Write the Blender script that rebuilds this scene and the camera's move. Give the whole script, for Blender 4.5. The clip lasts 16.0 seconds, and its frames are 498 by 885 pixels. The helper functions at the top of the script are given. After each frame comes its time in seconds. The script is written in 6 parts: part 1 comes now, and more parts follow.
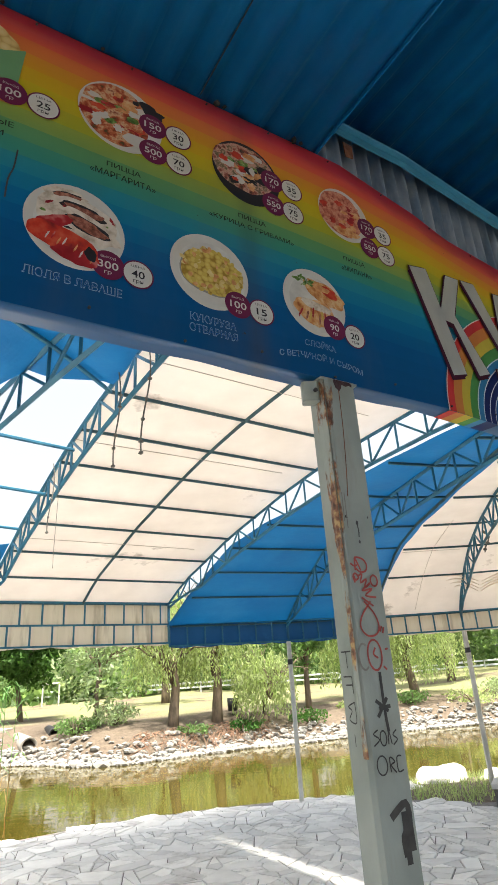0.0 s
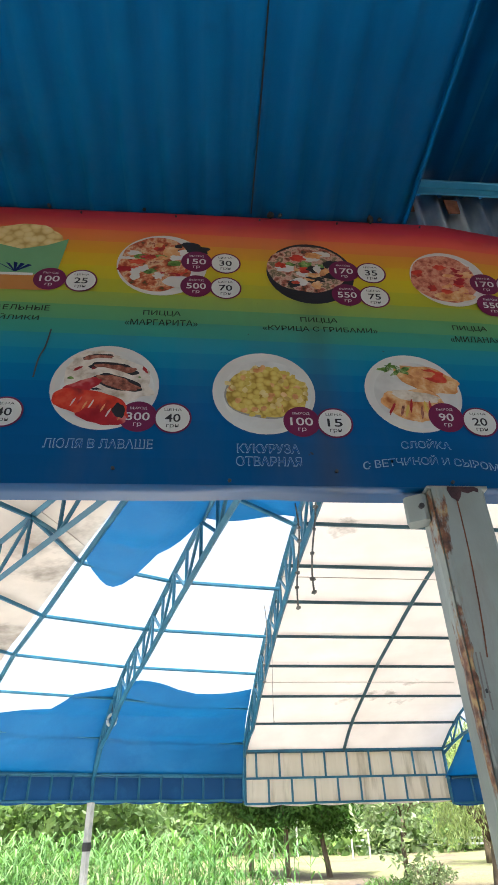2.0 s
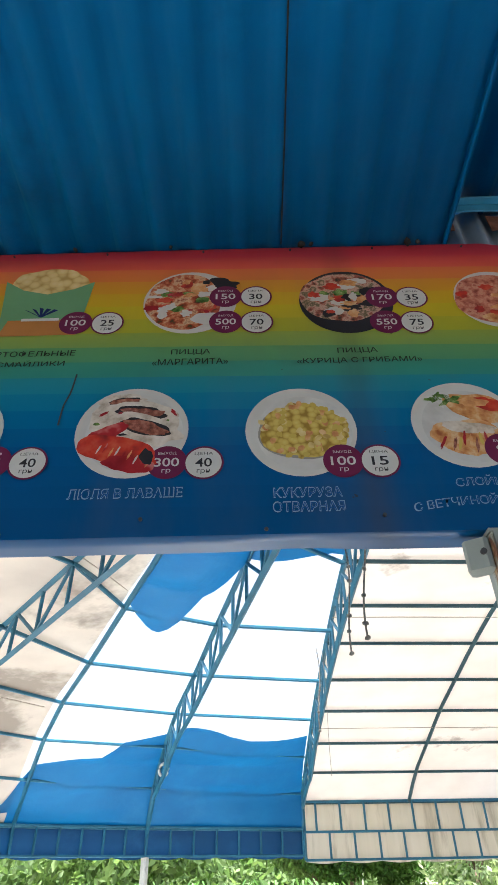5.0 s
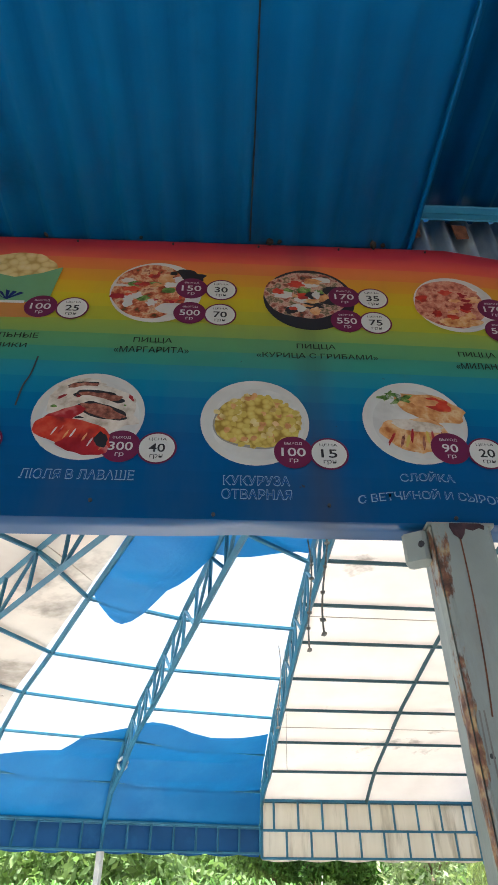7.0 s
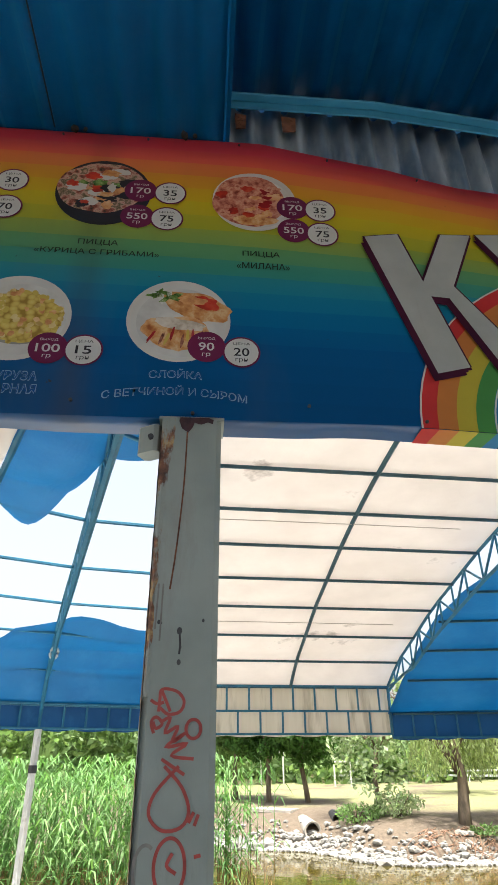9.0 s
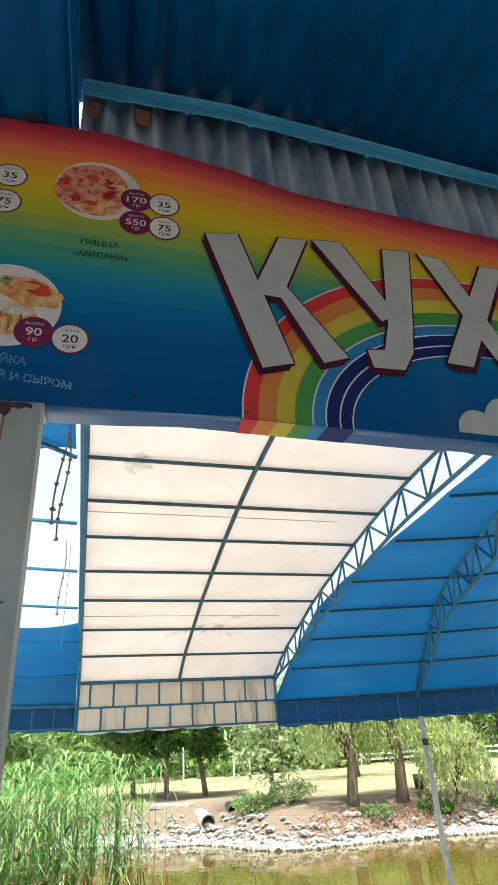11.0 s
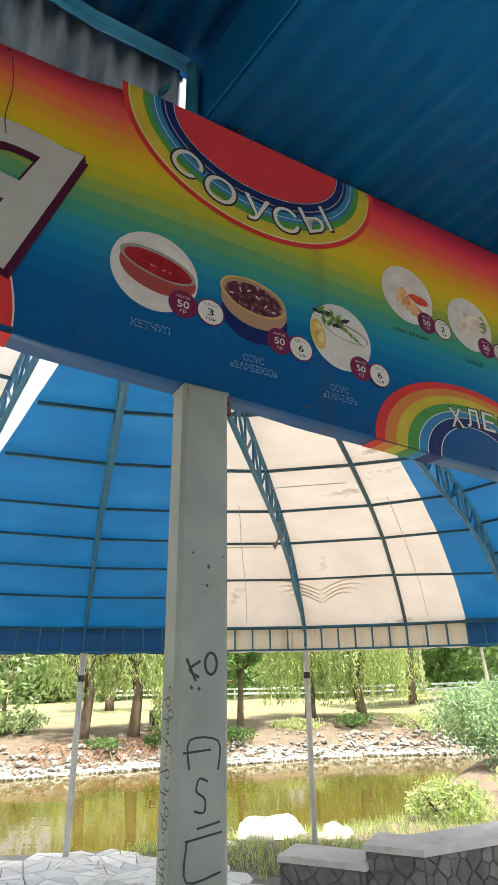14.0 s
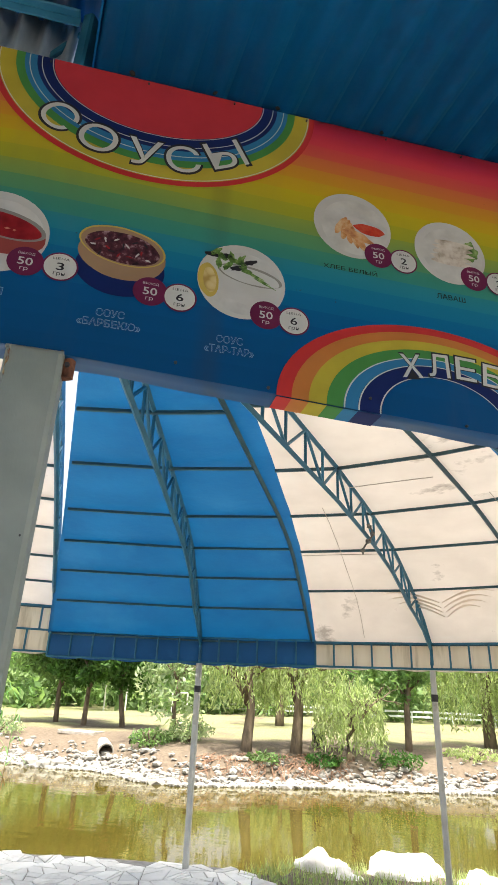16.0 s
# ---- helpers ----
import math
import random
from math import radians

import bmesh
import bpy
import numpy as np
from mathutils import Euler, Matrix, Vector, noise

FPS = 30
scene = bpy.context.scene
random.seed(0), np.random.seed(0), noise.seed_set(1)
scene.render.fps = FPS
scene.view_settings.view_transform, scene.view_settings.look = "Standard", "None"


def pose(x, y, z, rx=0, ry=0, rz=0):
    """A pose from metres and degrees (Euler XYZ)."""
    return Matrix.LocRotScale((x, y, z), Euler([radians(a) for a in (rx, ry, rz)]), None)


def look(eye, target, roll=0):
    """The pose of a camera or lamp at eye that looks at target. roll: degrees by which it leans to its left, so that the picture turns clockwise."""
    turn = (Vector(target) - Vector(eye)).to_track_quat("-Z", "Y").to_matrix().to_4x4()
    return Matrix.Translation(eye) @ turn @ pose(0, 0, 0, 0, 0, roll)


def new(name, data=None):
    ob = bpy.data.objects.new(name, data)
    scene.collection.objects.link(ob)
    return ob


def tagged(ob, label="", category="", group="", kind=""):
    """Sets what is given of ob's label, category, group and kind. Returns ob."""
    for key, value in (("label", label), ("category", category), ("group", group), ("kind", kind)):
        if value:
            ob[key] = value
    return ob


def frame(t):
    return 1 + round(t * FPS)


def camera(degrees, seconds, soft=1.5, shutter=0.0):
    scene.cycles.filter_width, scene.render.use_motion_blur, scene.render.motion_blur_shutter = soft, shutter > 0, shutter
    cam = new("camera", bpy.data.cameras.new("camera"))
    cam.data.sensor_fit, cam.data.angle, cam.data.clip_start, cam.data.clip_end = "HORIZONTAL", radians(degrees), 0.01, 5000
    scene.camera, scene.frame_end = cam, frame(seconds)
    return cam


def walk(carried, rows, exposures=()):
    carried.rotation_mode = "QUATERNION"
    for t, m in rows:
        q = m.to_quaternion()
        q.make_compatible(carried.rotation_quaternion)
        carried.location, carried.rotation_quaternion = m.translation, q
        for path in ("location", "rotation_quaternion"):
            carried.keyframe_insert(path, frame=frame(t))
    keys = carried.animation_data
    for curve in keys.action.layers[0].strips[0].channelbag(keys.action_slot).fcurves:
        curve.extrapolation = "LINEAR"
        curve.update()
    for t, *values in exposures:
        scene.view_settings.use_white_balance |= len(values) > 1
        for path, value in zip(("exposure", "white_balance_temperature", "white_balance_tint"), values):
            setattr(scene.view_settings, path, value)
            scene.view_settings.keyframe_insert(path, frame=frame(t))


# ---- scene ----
cam = camera(45.8, 16.0)
PATH = [
    (0, (-0.001, 0.002, 1.602), (0.046, 1.863, 2.333), -3.9),
    (0.5, (0.152, 0.154, 1.641), (0.133, 2.023, 2.351), -3.2),
    (1, (0.343, 0.245, 1.677), (-0.058, 2.047, 2.447), -0.9),
    (1.5, (0.428, 0.296, 1.75), (-0.197, 1.933, 2.714), -1.7),
    (2, (0.408, 0.354, 1.777), (-0.315, 1.853, 2.887), -1.9),
    (2.5, (0.393, 0.416, 1.832), (-0.378, 1.869, 2.969), -2.3),
    (3, (0.402, 0.431, 1.847), (-0.392, 1.856, 3.003), -2.6),
    (3.5, (0.398, 0.434, 1.85), (-0.414, 1.833, 3.026), -2.3),
    (4, (0.396, 0.431, 1.854), (-0.421, 1.815, 3.044), -1.9),
    (6.5, (0.393, 0.429, 1.845), (-0.419, 1.8, 3.055), 0.3),
    (7, (0.451, 0.455, 1.814), (-0.317, 1.853, 3.021), 0.1),
    (7.5, (0.642, 0.461, 1.769), (-0.035, 1.969, 2.895), -1.6),
    (8, (0.778, 0.516, 1.749), (0.134, 2.099, 2.787), -1.9),
    (8.5, (0.832, 0.629, 1.754), (0.183, 2.246, 2.735), -1.9),
    (9, (0.902, 0.678, 1.761), (0.122, 2.251, 2.719), -0.5),
    (9.2, (0.931, 0.681, 1.764), (0.095, 2.229, 2.716), 0.0),
    (11.5, (1.238, 0.771, 1.665), (1.117, 2.55, 2.57), -8.3),
    (12, (1.572, 0.926, 1.616), (2.045, 2.688, 2.435), -9.6),
    (12.5, (1.814, 1.126, 1.625), (2.311, 2.894, 2.415), -8.9),
    (13, (2.098, 1.281, 1.656), (2.53, 3.081, 2.412), -6.9),
    (13.5, (2.333, 1.498, 1.644), (2.581, 3.331, 2.403), -3.5),
    (14, (2.552, 1.638, 1.653), (2.56, 3.489, 2.409), -0.9),
    (14.5, (2.783, 1.769, 1.662), (2.576, 3.606, 2.424), 0.4),
    (15, (2.925, 1.906, 1.646), (2.642, 3.728, 2.422), 0.8),
    (15.5, (3.058, 1.993, 1.653), (2.555, 3.76, 2.443), 2.5),
    (16, (3.274, 2.046, 1.646), (2.725, 3.796, 2.444), 2.4),
]
EXPO0 = 1.4
walk(cam, [(t, look(eye, target, roll)) for t, eye, target, roll in PATH],
     [(t, EXPO0 + e, k, 8) for t, e, k in ((0, -0.1, 6850), (1, -0.26, 6750), (1.7, -0.02, 6450), (2.5, 0.14, 6250), (7, 0.14, 6300), (8.3, -0.16, 6600), (11.5, -0.1, 6500), (12.0, 0.2, 6850), (12.5, 0.16, 7150), (14, 0.02, 6900), (16, -0.02, 6850))])

# ---- light ----
world = bpy.data.worlds.new("sky")
scene.world = world
world.use_nodes = True
wn = world.node_tree.nodes
sky = wn.new("ShaderNodeTexSky")
sky.sky_type, sky.sun_disc = "NISHITA", False
SUN_EL, SUN_AZ = 76.0, 149.0          # azimuth clockwise from +y
sky.sun_elevation, sky.sun_rotation = radians(SUN_EL), radians(SUN_AZ)
sky.air_density, sky.dust_density, sky.ozone_density = 1.0, 6.0, 0.6
haze = wn.new("ShaderNodeHueSaturation")        # hazy summer sky, nearly white
haze.inputs["Saturation"].default_value, haze.inputs["Value"].default_value = 0.5, 1.12
world.node_tree.links.new(sky.outputs[0], haze.inputs["Color"])
world.node_tree.links.new(haze.outputs[0], wn["Background"].inputs[0])
wn["Background"].inputs[1].default_value = 0.15
sun = new("sun", bpy.data.lights.new("sun", "SUN"))
sun.data.energy, sun.data.angle, sun.data.color = 5.0, radians(3.0), (1.0, 0.95, 0.87)
sd = Vector((math.sin(radians(SUN_AZ)) * math.cos(radians(SUN_EL)), math.cos(radians(SUN_AZ)) * math.cos(radians(SUN_EL)), math.sin(radians(SUN_EL))))
sun.matrix_world = look(sd * 60, (0, 0, 0))


# ---- materials ----
def nodes_of(name):
    m = bpy.data.materials.new(name)
    m.use_nodes = True
    return m, m.node_tree.nodes, m.node_tree.links, m.node_tree.nodes["Principled BSDF"]


def noise_node(n, l, scale, detail=4.0, rough=0.55, stretch=(1, 1, 1), coords="pos"):
    tex = n.new("ShaderNodeTexNoise")
    tex.inputs["Scale"].default_value, tex.inputs["Detail"].default_value, tex.inputs["Roughness"].default_value = scale, detail, rough
    mp = n.new("ShaderNodeMapping")
    mp.inputs["Scale"].default_value = stretch
    if coords == "pos":
        l.new(n.new("ShaderNodeNewGeometry").outputs["Position"], mp.inputs["Vector"])
    else:
        l.new(n.new("ShaderNodeTexCoord").outputs["Object"], mp.inputs["Vector"])
    l.new(mp.outputs[0], tex.inputs["Vector"])
    return tex


def ramp(n, l, fac, stops, interp="LINEAR"):
    r = n.new("ShaderNodeValToRGB")
    r.color_ramp.interpolation = interp
    e = r.color_ramp.elements
    while len(e) < len(stops):
        e.new(0.5)
    for el, (p, c) in zip(e, stops):
        el.position, el.color = p, (*c, 1)
    l.new(fac, r.inputs[0])
    return r


def mixc(n, l, fac, a, b, mode="MIX"):
    m = n.new("ShaderNodeMix")
    m.data_type, m.blend_type = "RGBA", mode
    for sock, v in ((m.inputs[0], fac), (m.inputs[6], a), (m.inputs[7], b)):
        if hasattr(v, "is_linked"):
            l.new(v, sock)
        elif isinstance(v, (int, float)):
            sock.default_value = v
        else:
            sock.default_value = (*v, 1)
    return m.outputs[2]


def surf(name, c1, c2, scale=6.0, rough=0.6, metal=0.0, bump=0.0, bscale=40.0, stain=None, stain_scale=1.5, stain_at=(0.55, 0.7), stretch=(1, 1, 1), island=0.0, spec=0.5, coords="pos"):
    """Two-colour noise paint with an optional stain layer, bump and per-piece shift."""
    m, n, l, b = nodes_of(name)
    t1 = noise_node(n, l, scale, stretch=stretch, coords=coords)
    col = ramp(n, l, t1.outputs[0], [(0.35, c1), (0.65, c2)]).outputs[0]
    if stain:
        t2 = noise_node(n, l, stain_scale, 6.0, 0.65, stretch, coords)
        f = ramp(n, l, t2.outputs[0], [(stain_at[0], (0, 0, 0)), (stain_at[1], (1, 1, 1))]).outputs[0]
        col = mixc(n, l, f, col, stain)
    if island:
        rnd = n.new("ShaderNodeObjectInfo").outputs["Random"] if island < 0 else n.new("ShaderNodeNewGeometry").outputs["Random Per Island"]
        k = abs(island)
        g = ramp(n, l, rnd, [(0.0, (1 - k, 1 - k, 1 - k)), (1.0, (1 + k * 0.4, 1 + k * 0.4, 1 + k * 0.3))]).outputs[0]
        col = mixc(n, l, 1.0, col, g, "MULTIPLY")
    l.new(col, b.inputs["Base Color"])
    b.inputs["Roughness"].default_value, b.inputs["Metallic"].default_value = rough, metal
    b.inputs["Specular IOR Level"].default_value = spec
    if bump:
        t3 = noise_node(n, l, bscale, 5.0, 0.6, coords=coords)
        bp = n.new("ShaderNodeBump")
        bp.inputs["Strength"].default_value, bp.inputs["Distance"].default_value = bump, 0.02
        l.new(t3.outputs[0], bp.inputs["Height"])
        l.new(bp.outputs[0], b.inputs["Normal"])
    return m


def thin(m, colour, share):
    """Lets light through a thin sheet or leaf."""
    n, l = m.node_tree.nodes, m.node_tree.links
    b, out = n["Principled BSDF"], n["Material Output"]
    tr, mx = n.new("ShaderNodeBsdfTranslucent"), n.new("ShaderNodeMixShader")
    src = b.inputs["Base Color"].links
    if src:
        l.new(mixc(n, l, 1.0, src[0].from_socket, colour, "MULTIPLY"), tr.inputs[0])
    else:
        tr.inputs[0].default_value = (*colour, 1)
    mx.inputs[0].default_value = share
    l.new(b.outputs[0], mx.inputs[1]), l.new(tr.outputs[0], mx.inputs[2]), l.new(mx.outputs[0], out.inputs[0])
    return m


def leafmat(name, c1, c2, share=0.45, tint=(1.22, 1.32, 0.82)):
    m = surf(name, c1, c2, 0.9, 0.55, island=0.45, spec=0.25)
    return thin(m, tint, share)


M_WHITE = thin(surf("cream_canvas", (0.70, 0.64, 0.59), (0.79, 0.73, 0.68), 2.2, 0.7, bump=0.3, bscale=5, stain=(0.42, 0.37, 0.33), stain_scale=1.1, stain_at=(0.62, 0.68)), (0.93, 0.89, 0.84), 0.10)
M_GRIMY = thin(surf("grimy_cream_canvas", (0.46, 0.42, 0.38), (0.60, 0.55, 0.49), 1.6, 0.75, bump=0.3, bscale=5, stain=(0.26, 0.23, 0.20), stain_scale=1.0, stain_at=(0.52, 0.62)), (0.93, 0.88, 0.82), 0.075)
M_DIRTY = thin(surf("dirty_cream_canvas", (0.72, 0.66, 0.56), (0.80, 0.74, 0.65), 3.0, 0.75, bump=0.15, bscale=12, stain=(0.42, 0.36, 0.27), stain_scale=2.2, stain_at=(0.54, 0.72), stretch=(3, 3, 0.35)), (1.0, 0.92, 0.8), 0.38)
M_BLUE = thin(surf("blue_canvas", (0.002, 0.102, 0.272), (0.004, 0.128, 0.32), 2.0, 0.5, bump=0.5, bscale=3.2, stain=(0.02, 0.155, 0.35), stain_scale=0.9, stain_at=(0.55, 0.72), spec=0.3), (0.7, 1.02, 1.1), 0.115)
M_NAVY = thin(surf("navy_valance_canvas", (0.004, 0.07, 0.20), (0.007, 0.09, 0.25), 2.0, 0.6, stain=(0.012, 0.11, 0.28), stain_scale=3), (1.0, 1.2, 1.3), 0.3)
M_BEAM = surf("light_blue_painted_steel", (0.025, 0.19, 0.33), (0.045, 0.25, 0.40), 8, 0.45, stain=(0.03, 0.2, 0.33), stain_scale=5)
M_STEEL = surf("blue_painted_steel", (0.012, 0.11, 0.19), (0.022, 0.155, 0.25), 8, 0.45, stain=(0.06, 0.20, 0.28), stain_scale=5, stain_at=(0.6, 0.75))
# Same blue steel, dulled in colour to read as shaded against bright canvas.
M_PURLIN = surf("shaded_blue_steel", (0.016, 0.062, 0.085), (0.03, 0.09, 0.115), 8, 0.5, stain=(0.05, 0.075, 0.08), stain_scale=4)
M_POLE = surf("pale_painted_pole", (0.50, 0.50, 0.47), (0.62, 0.62, 0.58), 8, 0.5, stain=(0.30, 0.27, 0.22), stain_scale=4, stain_at=(0.6, 0.75))
M_CEIL = surf("blue_painted_sheet", (0.001, 0.092, 0.255), (0.002, 0.123, 0.318), 1.6, 0.38, bump=0.14, bscale=10, stain=(0.001, 0.06, 0.16), stain_scale=2.4, stain_at=(0.56, 0.76), spec=0.14)
M_GALV = surf("weathered_galvanised_sheet", (0.15, 0.23, 0.32), (0.42, 0.50, 0.56), 9, 0.38, 0.25, bump=0.15, bscale=30, stain=(0.06, 0.15, 0.26), stain_scale=3.5, stain_at=(0.56, 0.68), stretch=(1, 1, 0.3))
M_RUST = surf("rust", (0.10, 0.035, 0.02), (0.25, 0.10, 0.05), 30, 0.9, bump=0.6, bscale=60)
M_PEEL = surf("dark_maroon_undercoat", (0.030, 0.012, 0.016), (0.065, 0.025, 0.03), 30, 0.7, bump=0.4, bscale=60)
M_DARK = surf("dark_paint", (0.03, 0.03, 0.035), (0.05, 0.05, 0.055), 9, 0.6)
M_SOOT = surf("black_cobweb_dirt", (0.005, 0.005, 0.006), (0.014, 0.013, 0.013), 60, 0.95)
M_WALL = surf("light_block_paint", (0.40, 0.42, 0.42), (0.48, 0.49, 0.48), 2.0, 0.7, bump=0.1)
M_ROPE = surf("grey_rope", (0.10, 0.10, 0.10), (0.22, 0.21, 0.19), 60, 0.9)


def post_paint(name, rust_low, rust_high):
    m, n, l, b = nodes_of(name)
    t1 = noise_node(n, l, 5)
    col = ramp(n, l, t1.outputs[0], [(0.35, (0.215, 0.25, 0.23)), (0.65, (0.285, 0.32, 0.295))]).outputs[0]
    t2 = noise_node(n, l, 7, 7, 0.7, (1, 1, 0.25))
    dirt = ramp(n, l, t2.outputs[0], [(0.56, (0, 0, 0)), (0.72, (0.75, 0.75, 0.75))]).outputs[0]
    col = mixc(n, l, dirt, col, (0.22, 0.21, 0.18))
    t3 = noise_node(n, l, 16, 6, 0.7, (1, 1, 0.3))
    rust = ramp(n, l, t3.outputs[0], [(rust_low, (0, 0, 0)), (rust_high, (1, 1, 1))]).outputs[0]
    t4 = noise_node(n, l, 45, 4)
    rcol = ramp(n, l, t4.outputs[0], [(0.34, (0.05, 0.022, 0.013)), (0.5, (0.19, 0.08, 0.04)), (0.66, (0.42, 0.29, 0.13))]).outputs[0]
    col = mixc(n, l, rust, col, rcol)
    l.new(col, b.inputs["Base Color"])
    b.inputs["Roughness"].default_value = 0.5
    bp = n.new("ShaderNodeBump")
    bp.inputs["Strength"].default_value, bp.inputs["Distance"].default_value = 0.25, 0.01
    l.new(t3.outputs[0], bp.inputs["Height"]), l.new(bp.outputs[0], b.inputs["Normal"])
    return m


M_POST = post_paint("grey_green_post_paint", 0.70, 0.76)
M_POSTRUST = post_paint("rust_eaten_post_paint", 0.50, 0.55)

Z0, Z1 = 2.42, 3.37                    # sign's lower and upper edge


def banner_paint(name, rough, gloss):
    m, n, l, b = nodes_of(name)
    sep = n.new("ShaderNodeSeparateXYZ")
    l.new(n.new("ShaderNodeNewGeometry").outputs["Position"], sep.inputs[0])
    mr = n.new("ShaderNodeMapRange")
    mr.inputs[1].default_value, mr.inputs[2].default_value = Z0, Z1
    lean = n.new("ShaderNodeMath")            # the print hangs a little lower towards the far end
    lean.operation = "MULTIPLY_ADD"
    lean.inputs[1].default_value = 0.022
    l.new(sep.outputs[0], lean.inputs[0]), l.new(sep.outputs[2], lean.inputs[2])
    span, wave_, dip = n.new("ShaderNodeMapRange"), n.new("ShaderNodeMath"), n.new("ShaderNodeMath")   # the print dips with the slack upper edge
    span.inputs[1].default_value, span.inputs[2].default_value, span.inputs[4].default_value = 0.45, 2.36, math.pi
    wave_.operation, dip.operation, dip.inputs[1].default_value = "SINE", "MULTIPLY_ADD", 0.08
    l.new(sep.outputs[0], span.inputs[0]), l.new(span.outputs[0], wave_.inputs[0]), l.new(wave_.outputs[0], dip.inputs[0])
    high = n.new("ShaderNodeMapRange")
    high.inputs[1].default_value, high.inputs[2].default_value, high.inputs[4].default_value = 2.75, 3.15, 0.085
    l.new(sep.outputs[2], high.inputs[0]), l.new(high.outputs[0], dip.inputs[1]), l.new(lean.outputs[0], dip.inputs[2])
    l.new(dip.outputs[0], mr.inputs[0])
    sn = n.new("ShaderNodeMath")
    sn.operation = "SNAP"
    sn.inputs[1].default_value = 0.055
    l.new(mr.outputs[0], sn.inputs[0])
    av = n.new("ShaderNodeMix")
    av.inputs[0].default_value = 0.6
    l.new(mr.outputs[0], av.inputs[2]), l.new(sn.outputs[0], av.inputs[3])
    # Red end painted brighter than the ink, offsetting shade below the ceiling.
    stops = [(0.0, (0.001, 0.064, 0.191)), (0.20, (0.002, 0.085, 0.242)), (0.30, (0.003, 0.140, 0.297)), (0.38, (0.013, 0.204, 0.306)), (0.45, (0.043, 0.246, 0.187)),
             (0.52, (0.111, 0.289, 0.111)), (0.60, (0.323, 0.357, 0.034)), (0.69, (0.510, 0.399, 0.017)), (0.77, (0.561, 0.289, 0.025)), (0.84, (0.595, 0.162, 0.051)), (0.91, (0.629, 0.060, 0.076)), (1.0, (0.646, 0.038, 0.085))]
    col = ramp(n, l, av.outputs[0], stops).outputs[0]
    t = noise_node(n, l, 2.2, 6, 0.65, (1, 1, 0.25))
    grime = ramp(n, l, t.outputs[0], [(0.52, (0, 0, 0)), (0.80, (0.28, 0.28, 0.28))]).outputs[0]
    col = mixc(n, l, grime, col, (0.12, 0.11, 0.10))
    for at, half in ((0.078, 0.040), (2.79, 0.030)):     # sooty streaks below two roof leaks
        off, wid = n.new("ShaderNodeMath"), n.new("ShaderNodeMath")
        off.operation, wid.operation = "SUBTRACT", "ABSOLUTE"
        off.inputs[1].default_value = at
        l.new(sep.outputs[0], off.inputs[0]), l.new(off.outputs[0], wid.inputs[0])
        edge = ramp(n, l, wid.outputs[0], [(half * 0.2, (0.32, 0.32, 0.32)), (half * 1.2, (0, 0, 0))]).outputs[0]
        streak = noise_node(n, l, 5, 5, 0.6, (3, 3, 0.2))
        share = mixc(n, l, 1.0, edge, ramp(n, l, streak.outputs[0], [(0.35, (0.45, 0.45, 0.45)), (0.65, (1, 1, 1))]).outputs[0], "MULTIPLY")
        col = mixc(n, l, share, col, (0.05, 0.045, 0.04))
    t5 = noise_node(n, l, 38, 3, 0.6)
    spots = ramp(n, l, t5.outputs[0], [(0.74, (0, 0, 0)), (0.78, (0.8, 0.8, 0.8))]).outputs[0]
    col = mixc(n, l, spots, col, (0.05, 0.04, 0.035))
    l.new(col, b.inputs["Base Color"])
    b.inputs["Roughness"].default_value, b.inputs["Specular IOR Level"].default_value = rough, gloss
    t6 = noise_node(n, l, 3.0, 3)
    bp = n.new("ShaderNodeBump")
    bp.inputs["Strength"].default_value, bp.inputs["Distance"].default_value = 0.15, 0.03
    l.new(t6.outputs[0], bp.inputs["Height"]), l.new(bp.outputs[0], b.inputs["Normal"])
    return m


# Fold is the banner's vinyl with added gloss, so its underside looks lit.
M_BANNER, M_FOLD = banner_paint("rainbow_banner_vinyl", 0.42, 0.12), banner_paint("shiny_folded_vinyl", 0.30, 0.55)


def ink(name, c, rough=0.42):
    return surf(name, tuple(v * 0.82 for v in c), tuple(v * 0.92 for v in c), 9, rough, spec=0.14)


I_WHITE, I_MAROON, I_BLACK = ink("white_ink", (0.62, 0.63, 0.60)), ink("maroon_ink", (0.155, 0.02, 0.07)), ink("black_ink", (0.03, 0.03, 0.035))
I_DROP = ink("dark_maroon_ink", (0.06, 0.010, 0.028))
I_CREAM, I_NAVYINK, I_GREYTXT = ink("letter_white", (0.42, 0.44, 0.41)), ink("navy_ink", (0.010, 0.022, 0.12)), ink("olive_text_ink", (0.022, 0.032, 0.02))
I_BAND = [ink("red_ink", (0.56, 0.04, 0.04)), ink("orange_ink", (0.55, 0.20, 0.05)), ink("yellow_ink", (0.50, 0.42, 0.05)), ink("green_ink", (0.07, 0.27, 0.07)), ink("azure_ink", (0.03, 0.20, 0.40)), I_NAVYINK]
I_TXTBLUE, I_LIGHTBLUE = ink("text_blue_ink", (0.006, 0.09, 0.30)), ink("pale_blue_ink", (0.30, 0.42, 0.55))


